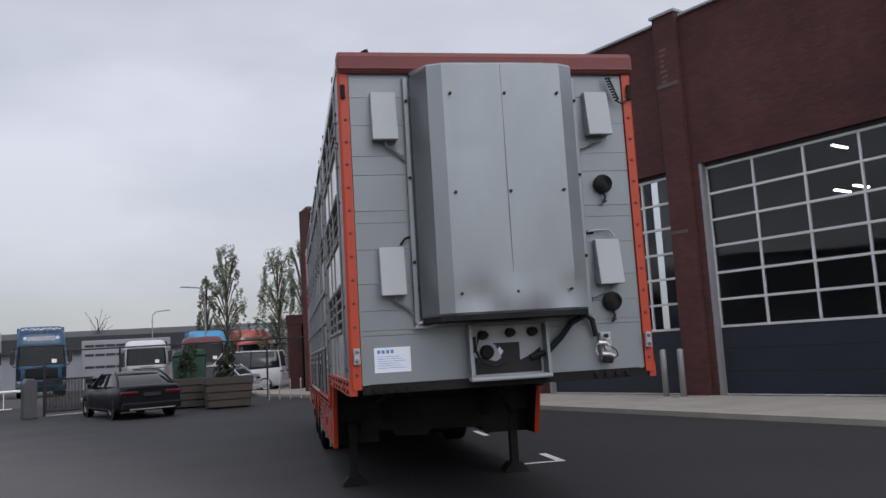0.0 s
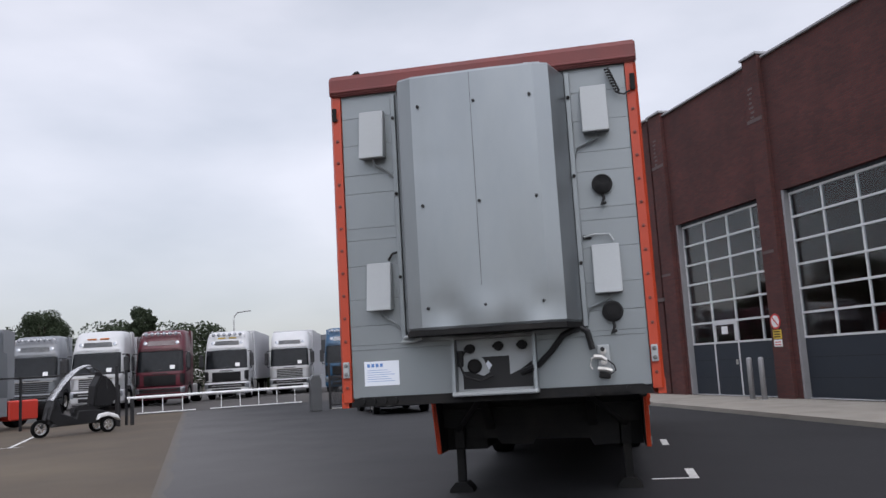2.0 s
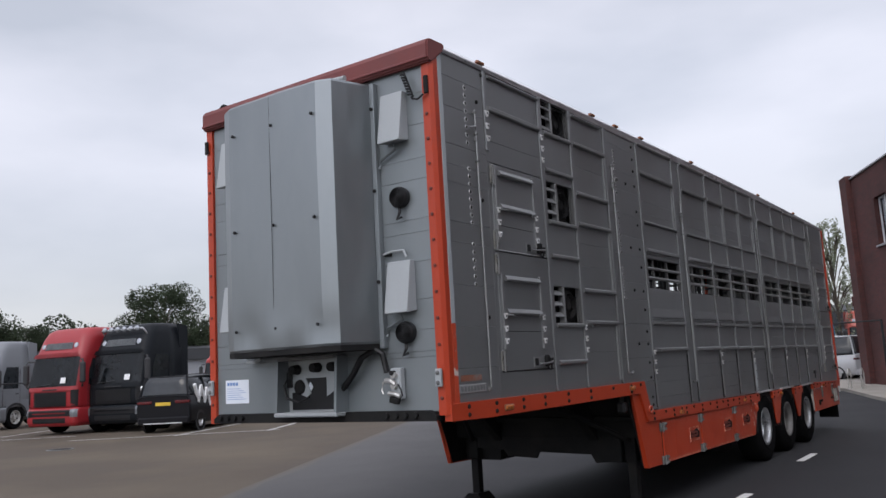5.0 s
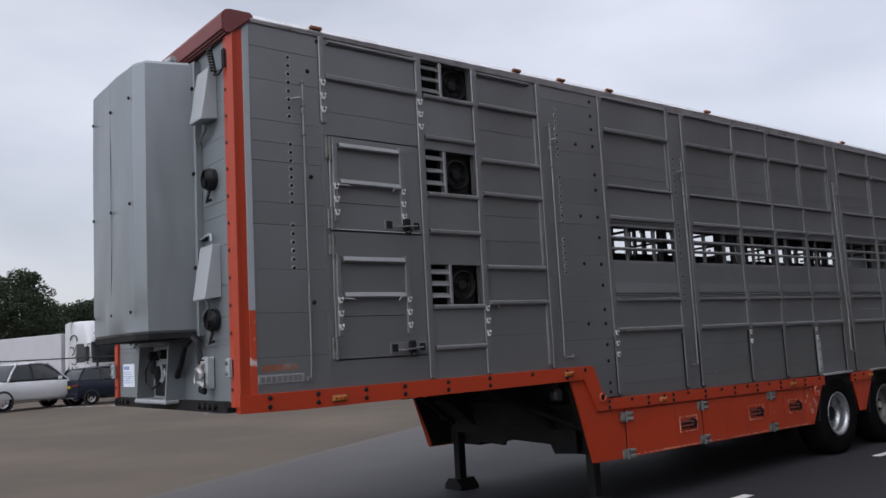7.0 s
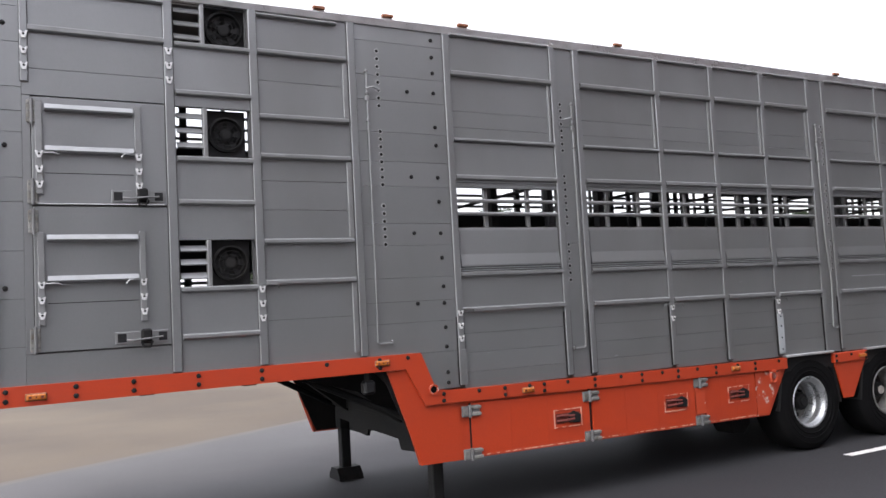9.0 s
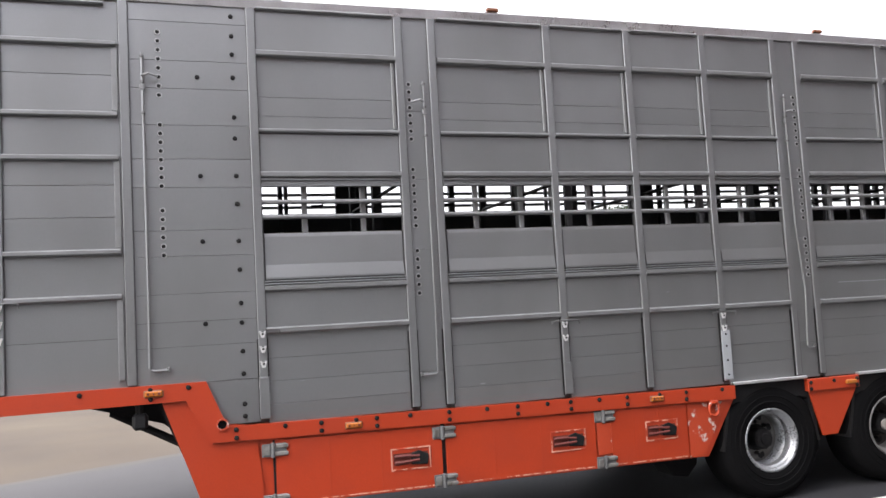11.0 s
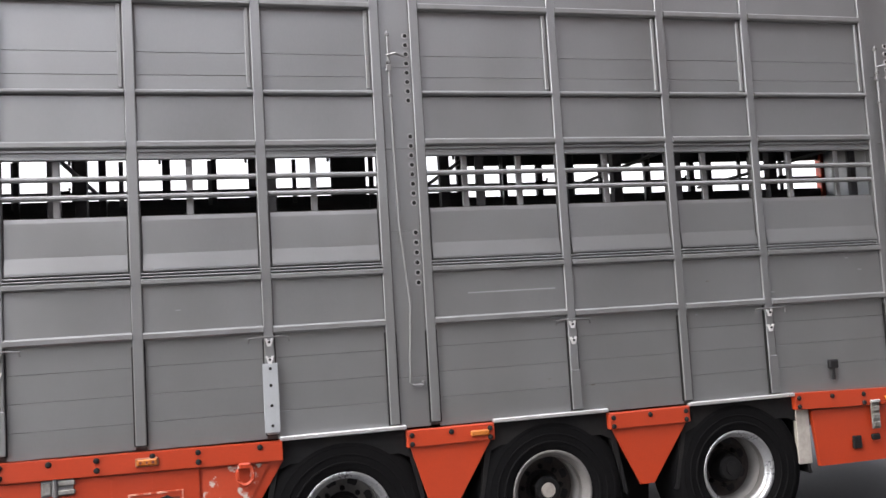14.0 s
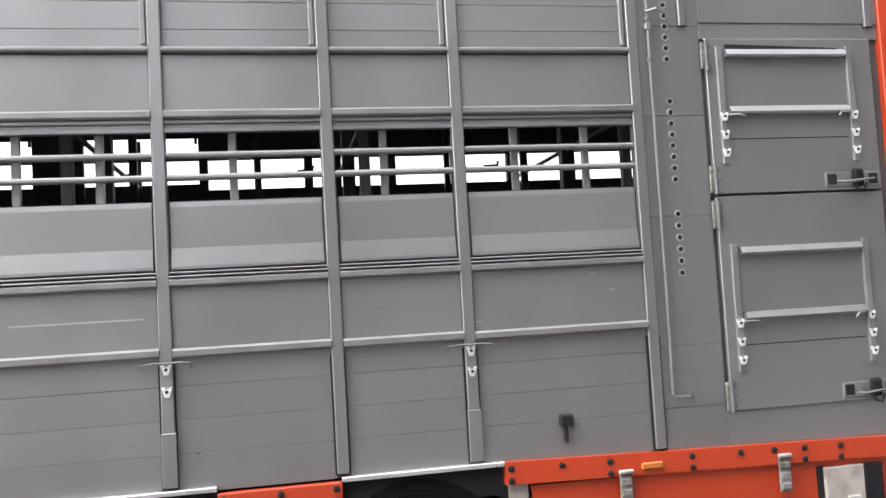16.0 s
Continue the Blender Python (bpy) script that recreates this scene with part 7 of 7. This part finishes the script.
# covered three-wheel scooter
sc = thing("cabin_scooter", "three-wheeled scooter with a clear curved weather roof", "scooter", pose(-16.8, 16.8, 0, 0, 0, -29) @ Matrix.Scale(1.16, 4))
for x, y, r in ((0.0, 0.0, 0.24), (-0.32, 1.75, 0.22), (0.32, 1.75, 0.22)):
    m_ = pose(x, y, r, 0, 90, 0)
    w_ = part("wheel", lathe_bm([(r * 0.68, -0.05), (r, -0.04), (r, 0.04), (r * 0.68, 0.05)], 24, m=m_, caps=False), M_RUBBER, sc)
    part("rim", lathe_bm([(r * 0.70, -0.03), (r * 0.70, 0.03), (r * 0.58, 0.03), (r * 0.58, -0.03)], 20, m=m_, caps=False), M_ALU, w_)
    for k in range(5):
        a = k * math.tau / 5
        part("spoke", cyl_bm((x, y, r), (x, y + r * 0.62 * math.cos(a), r + r * 0.62 * math.sin(a)), 0.018, seg=5), M_ALU, w_)
part("front_shield", loft_bm([[(-w, y, z) , (w, y, z), (w * 0.8, y + 0.1, z), (-w * 0.8, y + 0.1, z)] for y, z, w in ((0.16, 0.35, 0.16), (0.20, 0.7, 0.24), (0.30, 1.0, 0.26))]), M_TRIM, sc)
part("floor_board", bevelled(prism_bm([(0.2, 0.26), (1.7, 0.28), (1.7, 0.42), (1.0, 0.36), (0.25, 0.36)], 0, -0.2, 0.2), 0.02), M_TRIM, sc)
part("fairing", bevelled(prism_bm([(0.12, 0.46), (0.2, 0.8), (0.3, 1.02), (0.42, 1.02), (0.5, 0.62), (0.9, 0.46), (0.95, 0.66), (1.5, 0.66), (1.78, 0.6), (1.72, 0.34), (0.95, 0.27), (0.4, 0.27)], 0, -0.21, 0.21), 0.03), M_BLACK, sc)
part("seat", bevelled(prism_bm([(0.85, 0.55), (1.5, 0.6), (1.62, 0.75), (1.3, 0.82), (0.9, 0.78)], 0, -0.17, 0.17), 0.04, 2), M_BLACK, sc)
part("engine_box", bevelled(prism_bm([(1.0, 0.34), (1.75, 0.34), (1.75, 0.6), (1.1, 0.6)], 0, -0.19, 0.19), 0.03), M_TRIM, sc)
part("top_case", bevelled(prism_bm([(1.38, 0.72), (1.9, 0.70), (2.08, 0.95), (2.05, 1.25), (1.85, 1.52), (1.62, 1.62), (1.45, 1.3)], 0, -0.24, 0.24), 0.05, 2), M_BLACK, sc)
for s in (-1, 1):
    part("rear_fender", bevelled(prism_bm([(1.42, 0.36), (1.5, 0.52), (1.75, 0.56), (2.02, 0.46), (2.1, 0.3), (2.0, 0.36), (1.75, 0.46), (1.52, 0.42)], 0, s * 0.24, s * 0.40), 0.015), M_SIGNWHITE, sc)
    arch = [(s * 0.24, 0.24 + 1.5 * (k / 10), 0.95 + 0.92 * math.sin(min(1.0, k / 7) * math.pi / 2) - (0.10 * max(0, k - 7))) for k in range(11)]
    part("roof_frame", tube_bm(arch + [(s * 0.24, 1.78, 1.2)], 0.017, 6), M_TRIM, sc)
skin = bmesh.new()
cols_ = []
for k in range(9):
    y, z = 0.25 + 1.5 * (k / 10), 0.96 + 0.92 * math.sin(min(1.0, k / 7) * math.pi / 2) - (0.10 * max(0, k - 7))
    cols_.append([skin.verts.new((x, y, z + (0.04 if x == 0 else 0))) for x in (-0.23, 0.0, 0.23)])
for a, b in zip(cols_, cols_[1:]):
    for i in (0, 1):
        skin.faces.new((a[i], a[i + 1], b[i + 1], b[i]))
bmesh.ops.solidify(skin, geom=skin.faces[:], thickness=0.006)
ws = part("windscreen", skin, glass_mat("smoked_canopy", (0.30, 0.31, 0.33), 0.25), sc)
ws.visible_shadow = False
part("handlebar", tube_bm([(-0.3, 0.45, 1.05), (-0.1, 0.38, 1.02), (0.1, 0.38, 1.02), (0.3, 0.45, 1.05)], 0.018, 6), M_BLACK, sc)
part("fork", cyl_bm((0, 0.02, 0.24), (0, 0.24, 0.8), 0.04, seg=8), M_TRIM, sc)
part("rear_window", box_bm(-0.2, 0.2, 1.62, 1.65, 1.3, 1.7, 0.01), M_BLACK, sc)

# ---- yard furniture ----
M_BLACKSTEEL = mat("black_fence_paint", (0.012, 0.012, 0.014), 0.5, 0.2, 0.1)
M_WOOD = mat("weathered_planter_wood", (0.055, 0.044, 0.036), 0.8, 0.0, 0.2, 3, 40, 0.3, (0.042, 0.035, 0.029), 0.6, 3)
barrier = thing("boom_barrier", "white boom barrier with a hanging skirt, closed across the gate", "barrier")
A, B = Vector((-11.2, 25.5, 1.0)), Vector((-16.9, 21.75, 0.98))
part("boom", cyl_bm(A, B, 0.05, seg=10), M_SIGNWHITE, barrier)
part("cabinet", bevelled(prism_bm([(-0.22, 0.0), (0.22, 0.0), (0.22, 1.25), (0.12, 1.42), (-0.12, 1.42), (-0.22, 1.25)], 1, -0.2, 0.2), 0.02), paint("dark_cabinet_paint", (0.075, 0.078, 0.082), 0.5), barrier).matrix_basis = pose(-10.95, 25.65, 0, 0, 0, 33)
part("rest_post", box_bm(-0.07, 0.07, -0.07, 0.07, 0.0, 0.95, 0.01), M_BLACKSTEEL, barrier).matrix_basis = pose(-16.75, 21.85, 0, 0, 0, 33)
for k in range(9):
    if k == 5:
        continue
    p = A.lerp(B, 0.08 + 0.84 * k / 8)
    part("skirt_rod", cyl_bm(p, (p.x, p.y, 0.42), 0.016, seg=6), M_SIGNWHITE, barrier)
for f0, f1 in ((0.04, 0.56), (0.64, 0.95)):
    p, q = A.lerp(B, f0), A.lerp(B, f1)
    part("skirt_rail", cyl_bm((p.x, p.y, 0.40), (q.x, q.y, 0.40), 0.018, seg=6), M_SIGNWHITE, barrier)

fence = thing("yard_fence", "black steel post fence with a single top rail", "fence")
fpts = [(-17.05, 21.95), (-20.8, 21.0), (-24.6, 20.1), (-28.4, 19.1), (-30.6, 16.0), (-31.6, 12.5), (-32.4, 8.8), (-33.2, 5.0), (-34.0, 1.2), (-34.8, -2.6)]
for x, y in fpts:
    part("post", box_bm(x - 0.04, x + 0.04, y - 0.04, y + 0.04, 0.0, 2.0, 0.006), M_BLACKSTEEL, fence)
for p, q in zip(fpts, fpts[1:]):
    part("rail", cyl_bm((*p, 1.96), (*q, 1.96), 0.028, seg=6), M_BLACKSTEEL, fence)
part("post", box_bm(-17.3, -17.2, 21.6, 21.7, 0, 2.2, 0.006), M_BLACKSTEEL, fence)
part("post", cyl_bm((-16.95, 21.3, 0), (-16.95, 21.3, 1.5), 0.06, seg=8), M_BLACKSTEEL, fence)

back_fence = thing("yard_fence", "tall black steel post fence behind the planters", "fence")
bpts = [(-10.6, 29.2), (-8.5, 29.15), (-5.5, 28.95), (-2.66, 28.7), (0.2, 28.45)]
for x, y in bpts[1:]:
    part("post", box_bm(x - 0.04, x + 0.04, y - 0.04, y + 0.04, 0.0, 2.47, 0.006), M_BLACKSTEEL, back_fence)
for p, q in zip(bpts, bpts[1:]):
    part("rail", cyl_bm((*p, 2.44), (*q, 2.44), 0.03, seg=6), M_BLACKSTEEL, back_fence)

gate = thing("lattice_gate", "black lattice gate beside the boom barrier", "gate", pose(-10.7, 26.9, 0, 0, 0, 18))
part("gate_frame", box_bm(0.0, 1.6, -0.03, 0.03, 1.30, 1.36, 0.005), M_BLACKSTEEL, gate)
part("gate_frame", box_bm(0.0, 1.6, -0.03, 0.03, 0.12, 0.18, 0.005), M_BLACKSTEEL, gate)
for k in range(33):
    part("gate_bar", box_bm(0.05 * k - 0.014, 0.05 * k + 0.014, -0.015, 0.015, 0.12, 1.36, 0.003), M_BLACKSTEEL, gate)
part("gate_post", box_bm(-0.12, -0.02, -0.05, 0.05, 0.0, 1.9, 0.006), M_BLACKSTEEL, gate)
part("ground_rail", box_bm(-0.1, 1.9, -0.04, 0.04, 0.0, 0.03), M_STEEL, gate)


def leaves_bm(rng, centres, n, size, bm=None):
    """Small crossed leaves scattered round clump centres (point, radius)."""
    vs, fs = [], []
    for _ in range(n):
        c, r = centres[rng.randrange(len(centres))]
        while True:
            d = Vector((rng.uniform(-1, 1), rng.uniform(-1, 1), rng.uniform(-1, 1)))
            if 0.05 < d.length < 1:
                break
        d = d * (d.length ** -0.35)
        p = Vector(c) + Vector((d.x * r, d.y * r, d.z * r * 0.8))
        u = Vector((rng.gauss(0, 1), rng.gauss(0, 1), rng.gauss(0, 0.6))).normalized()
        w = u.cross(Vector((rng.gauss(0, 1), rng.gauss(0, 1), rng.gauss(0, 1)))).normalized()
        s = size * rng.uniform(0.6, 1.35)
        b = len(vs)
        vs += [p - u * s * 0.5, p + w * s * 0.32, p + u * s * 0.5, p - w * s * 0.32]
        fs.append((b, b + 1, b + 2, b + 3))
    return vs, fs


def leaf_part(name, rng, centres, n, size, material, parent, label=""):
    me = bpy.data.meshes.new(name)
    me.from_pydata(*(lambda vf: (vf[0], [], vf[1]))(leaves_bm(rng, centres, n, size)))
    me.materials.append(material)
    ob = new(name, me)
    ob.parent = parent
    return ob


def leaf_mat(name, color):
    m = mat(name, color, 0.8, 0.0, 0.35, 0.8, 6, 0.0, spec=0.08)
    return m


M_LEAF = leaf_mat("dark_green_leaves", (0.043, 0.056, 0.034))
M_BIRCH = leaf_mat("birch_leaves", (0.21, 0.23, 0.16))
M_BARK = mat("grey_brown_bark", (0.08, 0.065, 0.05), 0.9, 0.0, 0.25, 3, 20, 0.4)
for (x, y, rz, w) in ((-3.95, 24.2, 8, 1.55), (-5.5, 26.0, 12, 1.6)):
    pl = thing("planter", "weathered plank planter with a bushy shrub", "planter", pose(x, y, 0, 0, 0, rz), "wooden planters")
    for k in range(4):
        z = 0.06 + 0.26 * k
        f = 0.92 + 0.04 * k
        for s in (-1, 1):
            part("plank", box_bm(-w / 2 * f, w / 2 * f, s * w / 2 * f - 0.03, s * w / 2 * f + 0.03, z, z + 0.245, 0.01), M_WOOD, pl)
            part("plank", box_bm(s * w / 2 * f - 0.03, s * w / 2 * f + 0.03, -w / 2 * f + 0.032, w / 2 * f - 0.032, z, z + 0.245, 0.01), M_WOOD, pl)
    part("soil", box_bm(-w / 2 + 0.07, w / 2 - 0.07, -w / 2 + 0.07, w / 2 - 0.07, 0.9, 0.98), M_BARK, pl)
    rng = random.Random(int(x * 10))
    sh = leaf_part("shrub", rng, [((rng.uniform(-.24, .24), rng.uniform(-.24, .24), rng.uniform(1.1, 2.25)), rng.uniform(0.12, 0.30)) for _ in range(14)], 900, 0.11, M_LEAF, pl)
    part("stem", cyl_bm((0, 0, 0.95), (0, 0, 2.0), 0.04, 0.015, 8), M_BARK, pl)
bare = thing("bare_tree", "small leafless tree behind the dark roof", "tree", pose(-18.0, 69.9, 0))
part("trunk", cyl_bm((0, 0, 0), (0.1, 0, 5.2), 0.14, 0.08, 8), M_BARK, bare)
rng = random.Random(5)
for k in range(16):
    a, lean, z = rng.uniform(0, math.tau), rng.uniform(0.5, 1.5), rng.uniform(3.6, 5.2)
    part("limb", tube_bm([(0.08, 0, z), (0.08 + 0.4 * lean * math.cos(a), 0.4 * lean * math.sin(a), z + 0.7), (0.08 + lean * math.cos(a), lean * math.sin(a), z + rng.uniform(1.0, 1.8))], 0.018, 5), M_BARK, bare)
gb = thing("waste_container", "green wheeled waste container behind the planters", "bin", pose(-5.6, 27.2, 0, 0, 0, 10))
part("body", bevelled(prism_bm([(-0.55, 0.2), (0.55, 0.2), (0.62, 1.9), (-0.62, 1.9)], 1, -0.5, 0.5), 0.04), paint("green_bin_paint", (0.02, 0.06, 0.04), 0.5), gb)
part("lid", bevelled(prism_bm([(-0.66, 1.9), (0.66, 1.9), (0.5, 2.15), (-0.5, 2.15)], 1, -0.55, 0.55), 0.04), paint("green_bin_paint", (0.02, 0.06, 0.04), 0.5), gb)
for sx_ in (-0.45, 0.45):
    part("wheel", cyl_bm((sx_, -0.4, 0.1), (sx_ + 0.08, -0.4, 0.1), 0.1, seg=12), M_RUBBER, gb)
fr = thing("brick_gateway", "dark red brick gateway standing in the yard", "gateway", pose(-0.95, 36.0, 0, 0, 0, 2))
part("pier", box_bm(-0.85, -0.15, -0.4, 0.4, 0.0, 3.3, 0.02), M_BRICK, fr)
part("lintel", box_bm(-0.9, 3.2, -0.4, 0.4, 3.3, 3.75, 0.02), M_BRICK, fr)
part("pier", box_bm(2.5, 3.2, -0.4, 0.4, 0.0, 3.3, 0.02), M_BRICK, fr)
# dark fill panel stands for the unlit doorway; no shutter hangs here
part("shutter", box_bm(-0.15, 2.5, 0.1, 0.16, 0.0, 3.3), M_CHASSIS, fr)
tower = thing("brick_tower", "tall dark red brick chimney block far behind the trailer", "tower", pose(0.35, 44.0, 0, 0, 0, 10))
part("shaft", box_bm(-0.9, 2.5, -0.9, 0.9, 0.0, 10.4, 0.02), M_BRICK, tower)
part("coping", box_bm(-1.0, 2.6, -1.0, 1.0, 10.4, 10.55, 0.02), M_BAND, tower)
for k in range(6):
    ch = thing("bicycle_stand", "thin grey steel bicycle stand", "bicycle stand", pose(-2.6 + 0.42 * k, 27.6, 0, 0, 0, 0), "bicycle stands")
    part("hoop", tube_bm([(0, -0.3, 0.0), (0, -0.3, 0.65), (0, -0.15, 0.78), (0, 0.15, 0.78), (0, 0.3, 0.65), (0, 0.3, 0.0)], 0.022, 6), M_STEEL, ch)

# ---- far halls, lamps, trees ----
M_ROOFDARK = mat("dark_roof_sheet", (0.032, 0.034, 0.038), 0.7, 0.1, 0.12, 0.6, 10, 0.1)
M_HALLGREY = mat("grey_cladding", (0.25, 0.26, 0.28), 0.6, 0.2, 0.1, 1, 20, 0.1)
hall = thing("storage_hall", "long low grey hall with a dark sheet roof", "hall", pose(-11, 68, 0, 0, 0, 6), kind="structure")
part("wall", box_bm(-18, 12, 0, 20, 0.0, 3.2), M_HALLGREY, hall)
part("roof", prism_bm([(-0.5, 3.2), (-0.5, 4.4), (7.0, 5.2), (20.5, 5.2), (20.5, 3.2)], 0, -18.4, 12.4), M_ROOFDARK, hall)
for k in range(12):
    part("cladding_post", box_bm(-17.6 + 2.5 * k, -17.5 + 2.5 * k, -0.06, 0.0, 0.0, 3.2), M_FRAME, hall)
hall2 = thing("storage_hall", "low dark hall behind the parked trucks", "hall", pose(-62, 38, 0, 0, 0, 55), kind="structure")
part("wall", box_bm(-22, 22, 0, 14, 0.0, 3.6), M_HALLGREY, hall2)
part("roof", prism_bm([(-0.4, 3.6), (-0.4, 4.6), (7, 5.2), (14.4, 4.6), (14.4, 3.6)], 0, -22.4, 22.4), M_ROOFDARK, hall2)


def street_lamp(x, y, h, rz):
    l = thing("street_lamp", "slim grey street lamp with a bent arm", "street lamp", pose(x, y, 0, 0, 0, rz), "street lamps")
    part("pole", tube_bm([(0, 0, 0), (0, 0, h * 0.9), (0.06, 0, h * 0.96), (0.35, 0, h), (1.0, 0, h + 0.06)], 0.045, 8), M_POSTGREY, l)
    part("head", bevelled(prism_bm([(0.9, h + 0.02), (1.5, h + 0.05), (1.5, h + 0.11), (0.95, h + 0.11)], 1, -0.1, 0.1), 0.02), M_POSTGREY, l)


street_lamp(-6.9, 48.0, 6.4, 180), street_lamp(-13.0, 67.0, 6.2, 0), street_lamp(-29.2, 56.8, 6.7, 0)


def tree(x, y, h, spread, seed, airy=False, low=0.22):
    rng = random.Random(seed)
    t = thing("tree", "airy birch tree with hanging light leaves" if airy else "dense dark green broadleaf tree", "tree", pose(x, y, 0), "birches" if airy else "trees round the yard")
    trunk = tube_bm([(0, 0, 0), (0.05, 0.02, h * 0.3), (0.0, 0.06, h * 0.6), (0.06, 0, h * 0.9)], 0.018 * h if not airy else 0.012 * h, 8)
    for v in trunk.verts:
        f = 1 - 0.85 * v.co.z / h
        v.co.x *= f
        v.co.y *= f
    tr = part("trunk", trunk, M_BARK, t)
    centres = []
    for k in range(120 if not airy else 110):
        f = rng.uniform(low, 0.97)
        wide = spread * (math.sin(min(1, (f - low) / 0.45 + 0.25) * math.pi / 2) * math.sqrt(max(0.05, 1.04 - f)) * 1.25)
        if airy:
            wide = spread * (1.06 - f) ** 0.6
        a = rng.uniform(0, math.tau)
        rad = wide * math.sqrt(rng.uniform(0.1, 1))
        c = Vector((rad * math.cos(a), rad * math.sin(a), h * f))
        r = spread * rng.uniform(0.16, 0.32) * (0.40 if airy else 0.9)
        centres.append((c, r))
        if airy:
            for j in range(4):
                centres.append((c - Vector((rng.uniform(-.12, .12), rng.uniform(-.12, .12), r * (0.9 + 0.8 * j))), r * (0.6 - 0.1 * j)))
        if k % 3 == 0:
            part("limb", tube_bm([(0, 0, h * f * 0.7), tuple(c * 0.6 + Vector((0, 0, h * f * 0.32))), tuple(c)], 0.004 * h, 5), M_BARK, tr)
    leaf_part("crown", rng, centres, 38000 if not airy else 26000, 0.012 * h + 0.06 if not airy else 0.085, M_BIRCH if airy else M_LEAF, t)


tree(-6.1, 56.0, 10.4, 2.2, 1, True, 0.12), tree(-7.6, 56.5, 8.2, 1.2, 2, True, 0.12), tree(-2.4, 54.5, 9.9, 2.6, 3, True, 0.1), tree(-0.6, 55.5, 10.6, 2.7, 4, True, 0.1)
for k, (x, y, h, s) in enumerate(((-65, 46, 11.2, 5.2), (-58, 52.8, 8.2, 3.0), (-50, 61.1, 8.4, 3.2), (-75, 62, 7.5, 4.0), (-69, 25, 7.6, 4.6), (-67, 29.5, 8.4, 4.0), (-75, 21, 7.6, 4.0), (-53, 9.5, 7.7, 3.4), (-61, 16, 6.3, 3.2), (-72, 36, 7.2, 4.2), (-43, 66, 8.7, 2.0), (-60, 5.5, 6.8, 3.4))):
    tree(x, y, h, s, 20 + k)
rng = random.Random(77)
wood_c = []
for k in range(460):
    a = radians(12 + 72 * k / 460)
    d = rng.uniform(98, 112)
    wood_c.append(((-math.sin(a) * d, math.cos(a) * d - 5, rng.uniform(0.8, 1.9 if a < radians(26) else 8.0 + 1.3 * math.sin(k * 0.31) * math.sin(k * 0.077))), rng.uniform(1.3, 2.4)))
me = bpy.data.meshes.new("far_woods")
vf = leaves_bm(rng, wood_c, 150000, 0.36)
me.from_pydata(vf[0], [], vf[1])
me.materials.append(M_LEAF)
tagged(new("far_woods", me), "dark green far woods along the horizon", "woods", kind="stuff")

# manhole in the sand-covered yard
hole = thing("manhole_cover", "small dark manhole cover in the tan paving", "manhole", pose(-17.3, 7.83, 0.0))
part("cover", lathe_bm([(0.29, 0.0), (0.29, 0.010), (0.27, 0.014), (0.0, 0.014)], 24), M_CHASSIS, hole)
part("rim", lathe_bm([(0.36, 0.0), (0.355, 0.012), (0.30, 0.012), (0.295, 0.0)], 24, caps=False), M_GRIME, hole)

# parking lines
def line(p, q, w=0.1):
    d = (Vector(q) - Vector(p)).normalized()
    s = Vector((-d.y, d.x)) * w / 2
    mark("road_mark", [tuple(Vector(p) + s), tuple(Vector(q) + s), tuple(Vector(q) - s), tuple(Vector(p) - s)], "worn white parking line on tan paving")


line((-20.5, 9.9), (-14.9, 13.6)), line((-15.1, 13.3), (-18.2, 18.6)), line((-17.4, 11.6), (-20.2, 17.2)), line((-33, 3.6), (-22.5, 11.4)), line((-29.0, 6.2), (-31.8, 12.0)), line((-25.5, 9.0), (-28.6, 14.6))
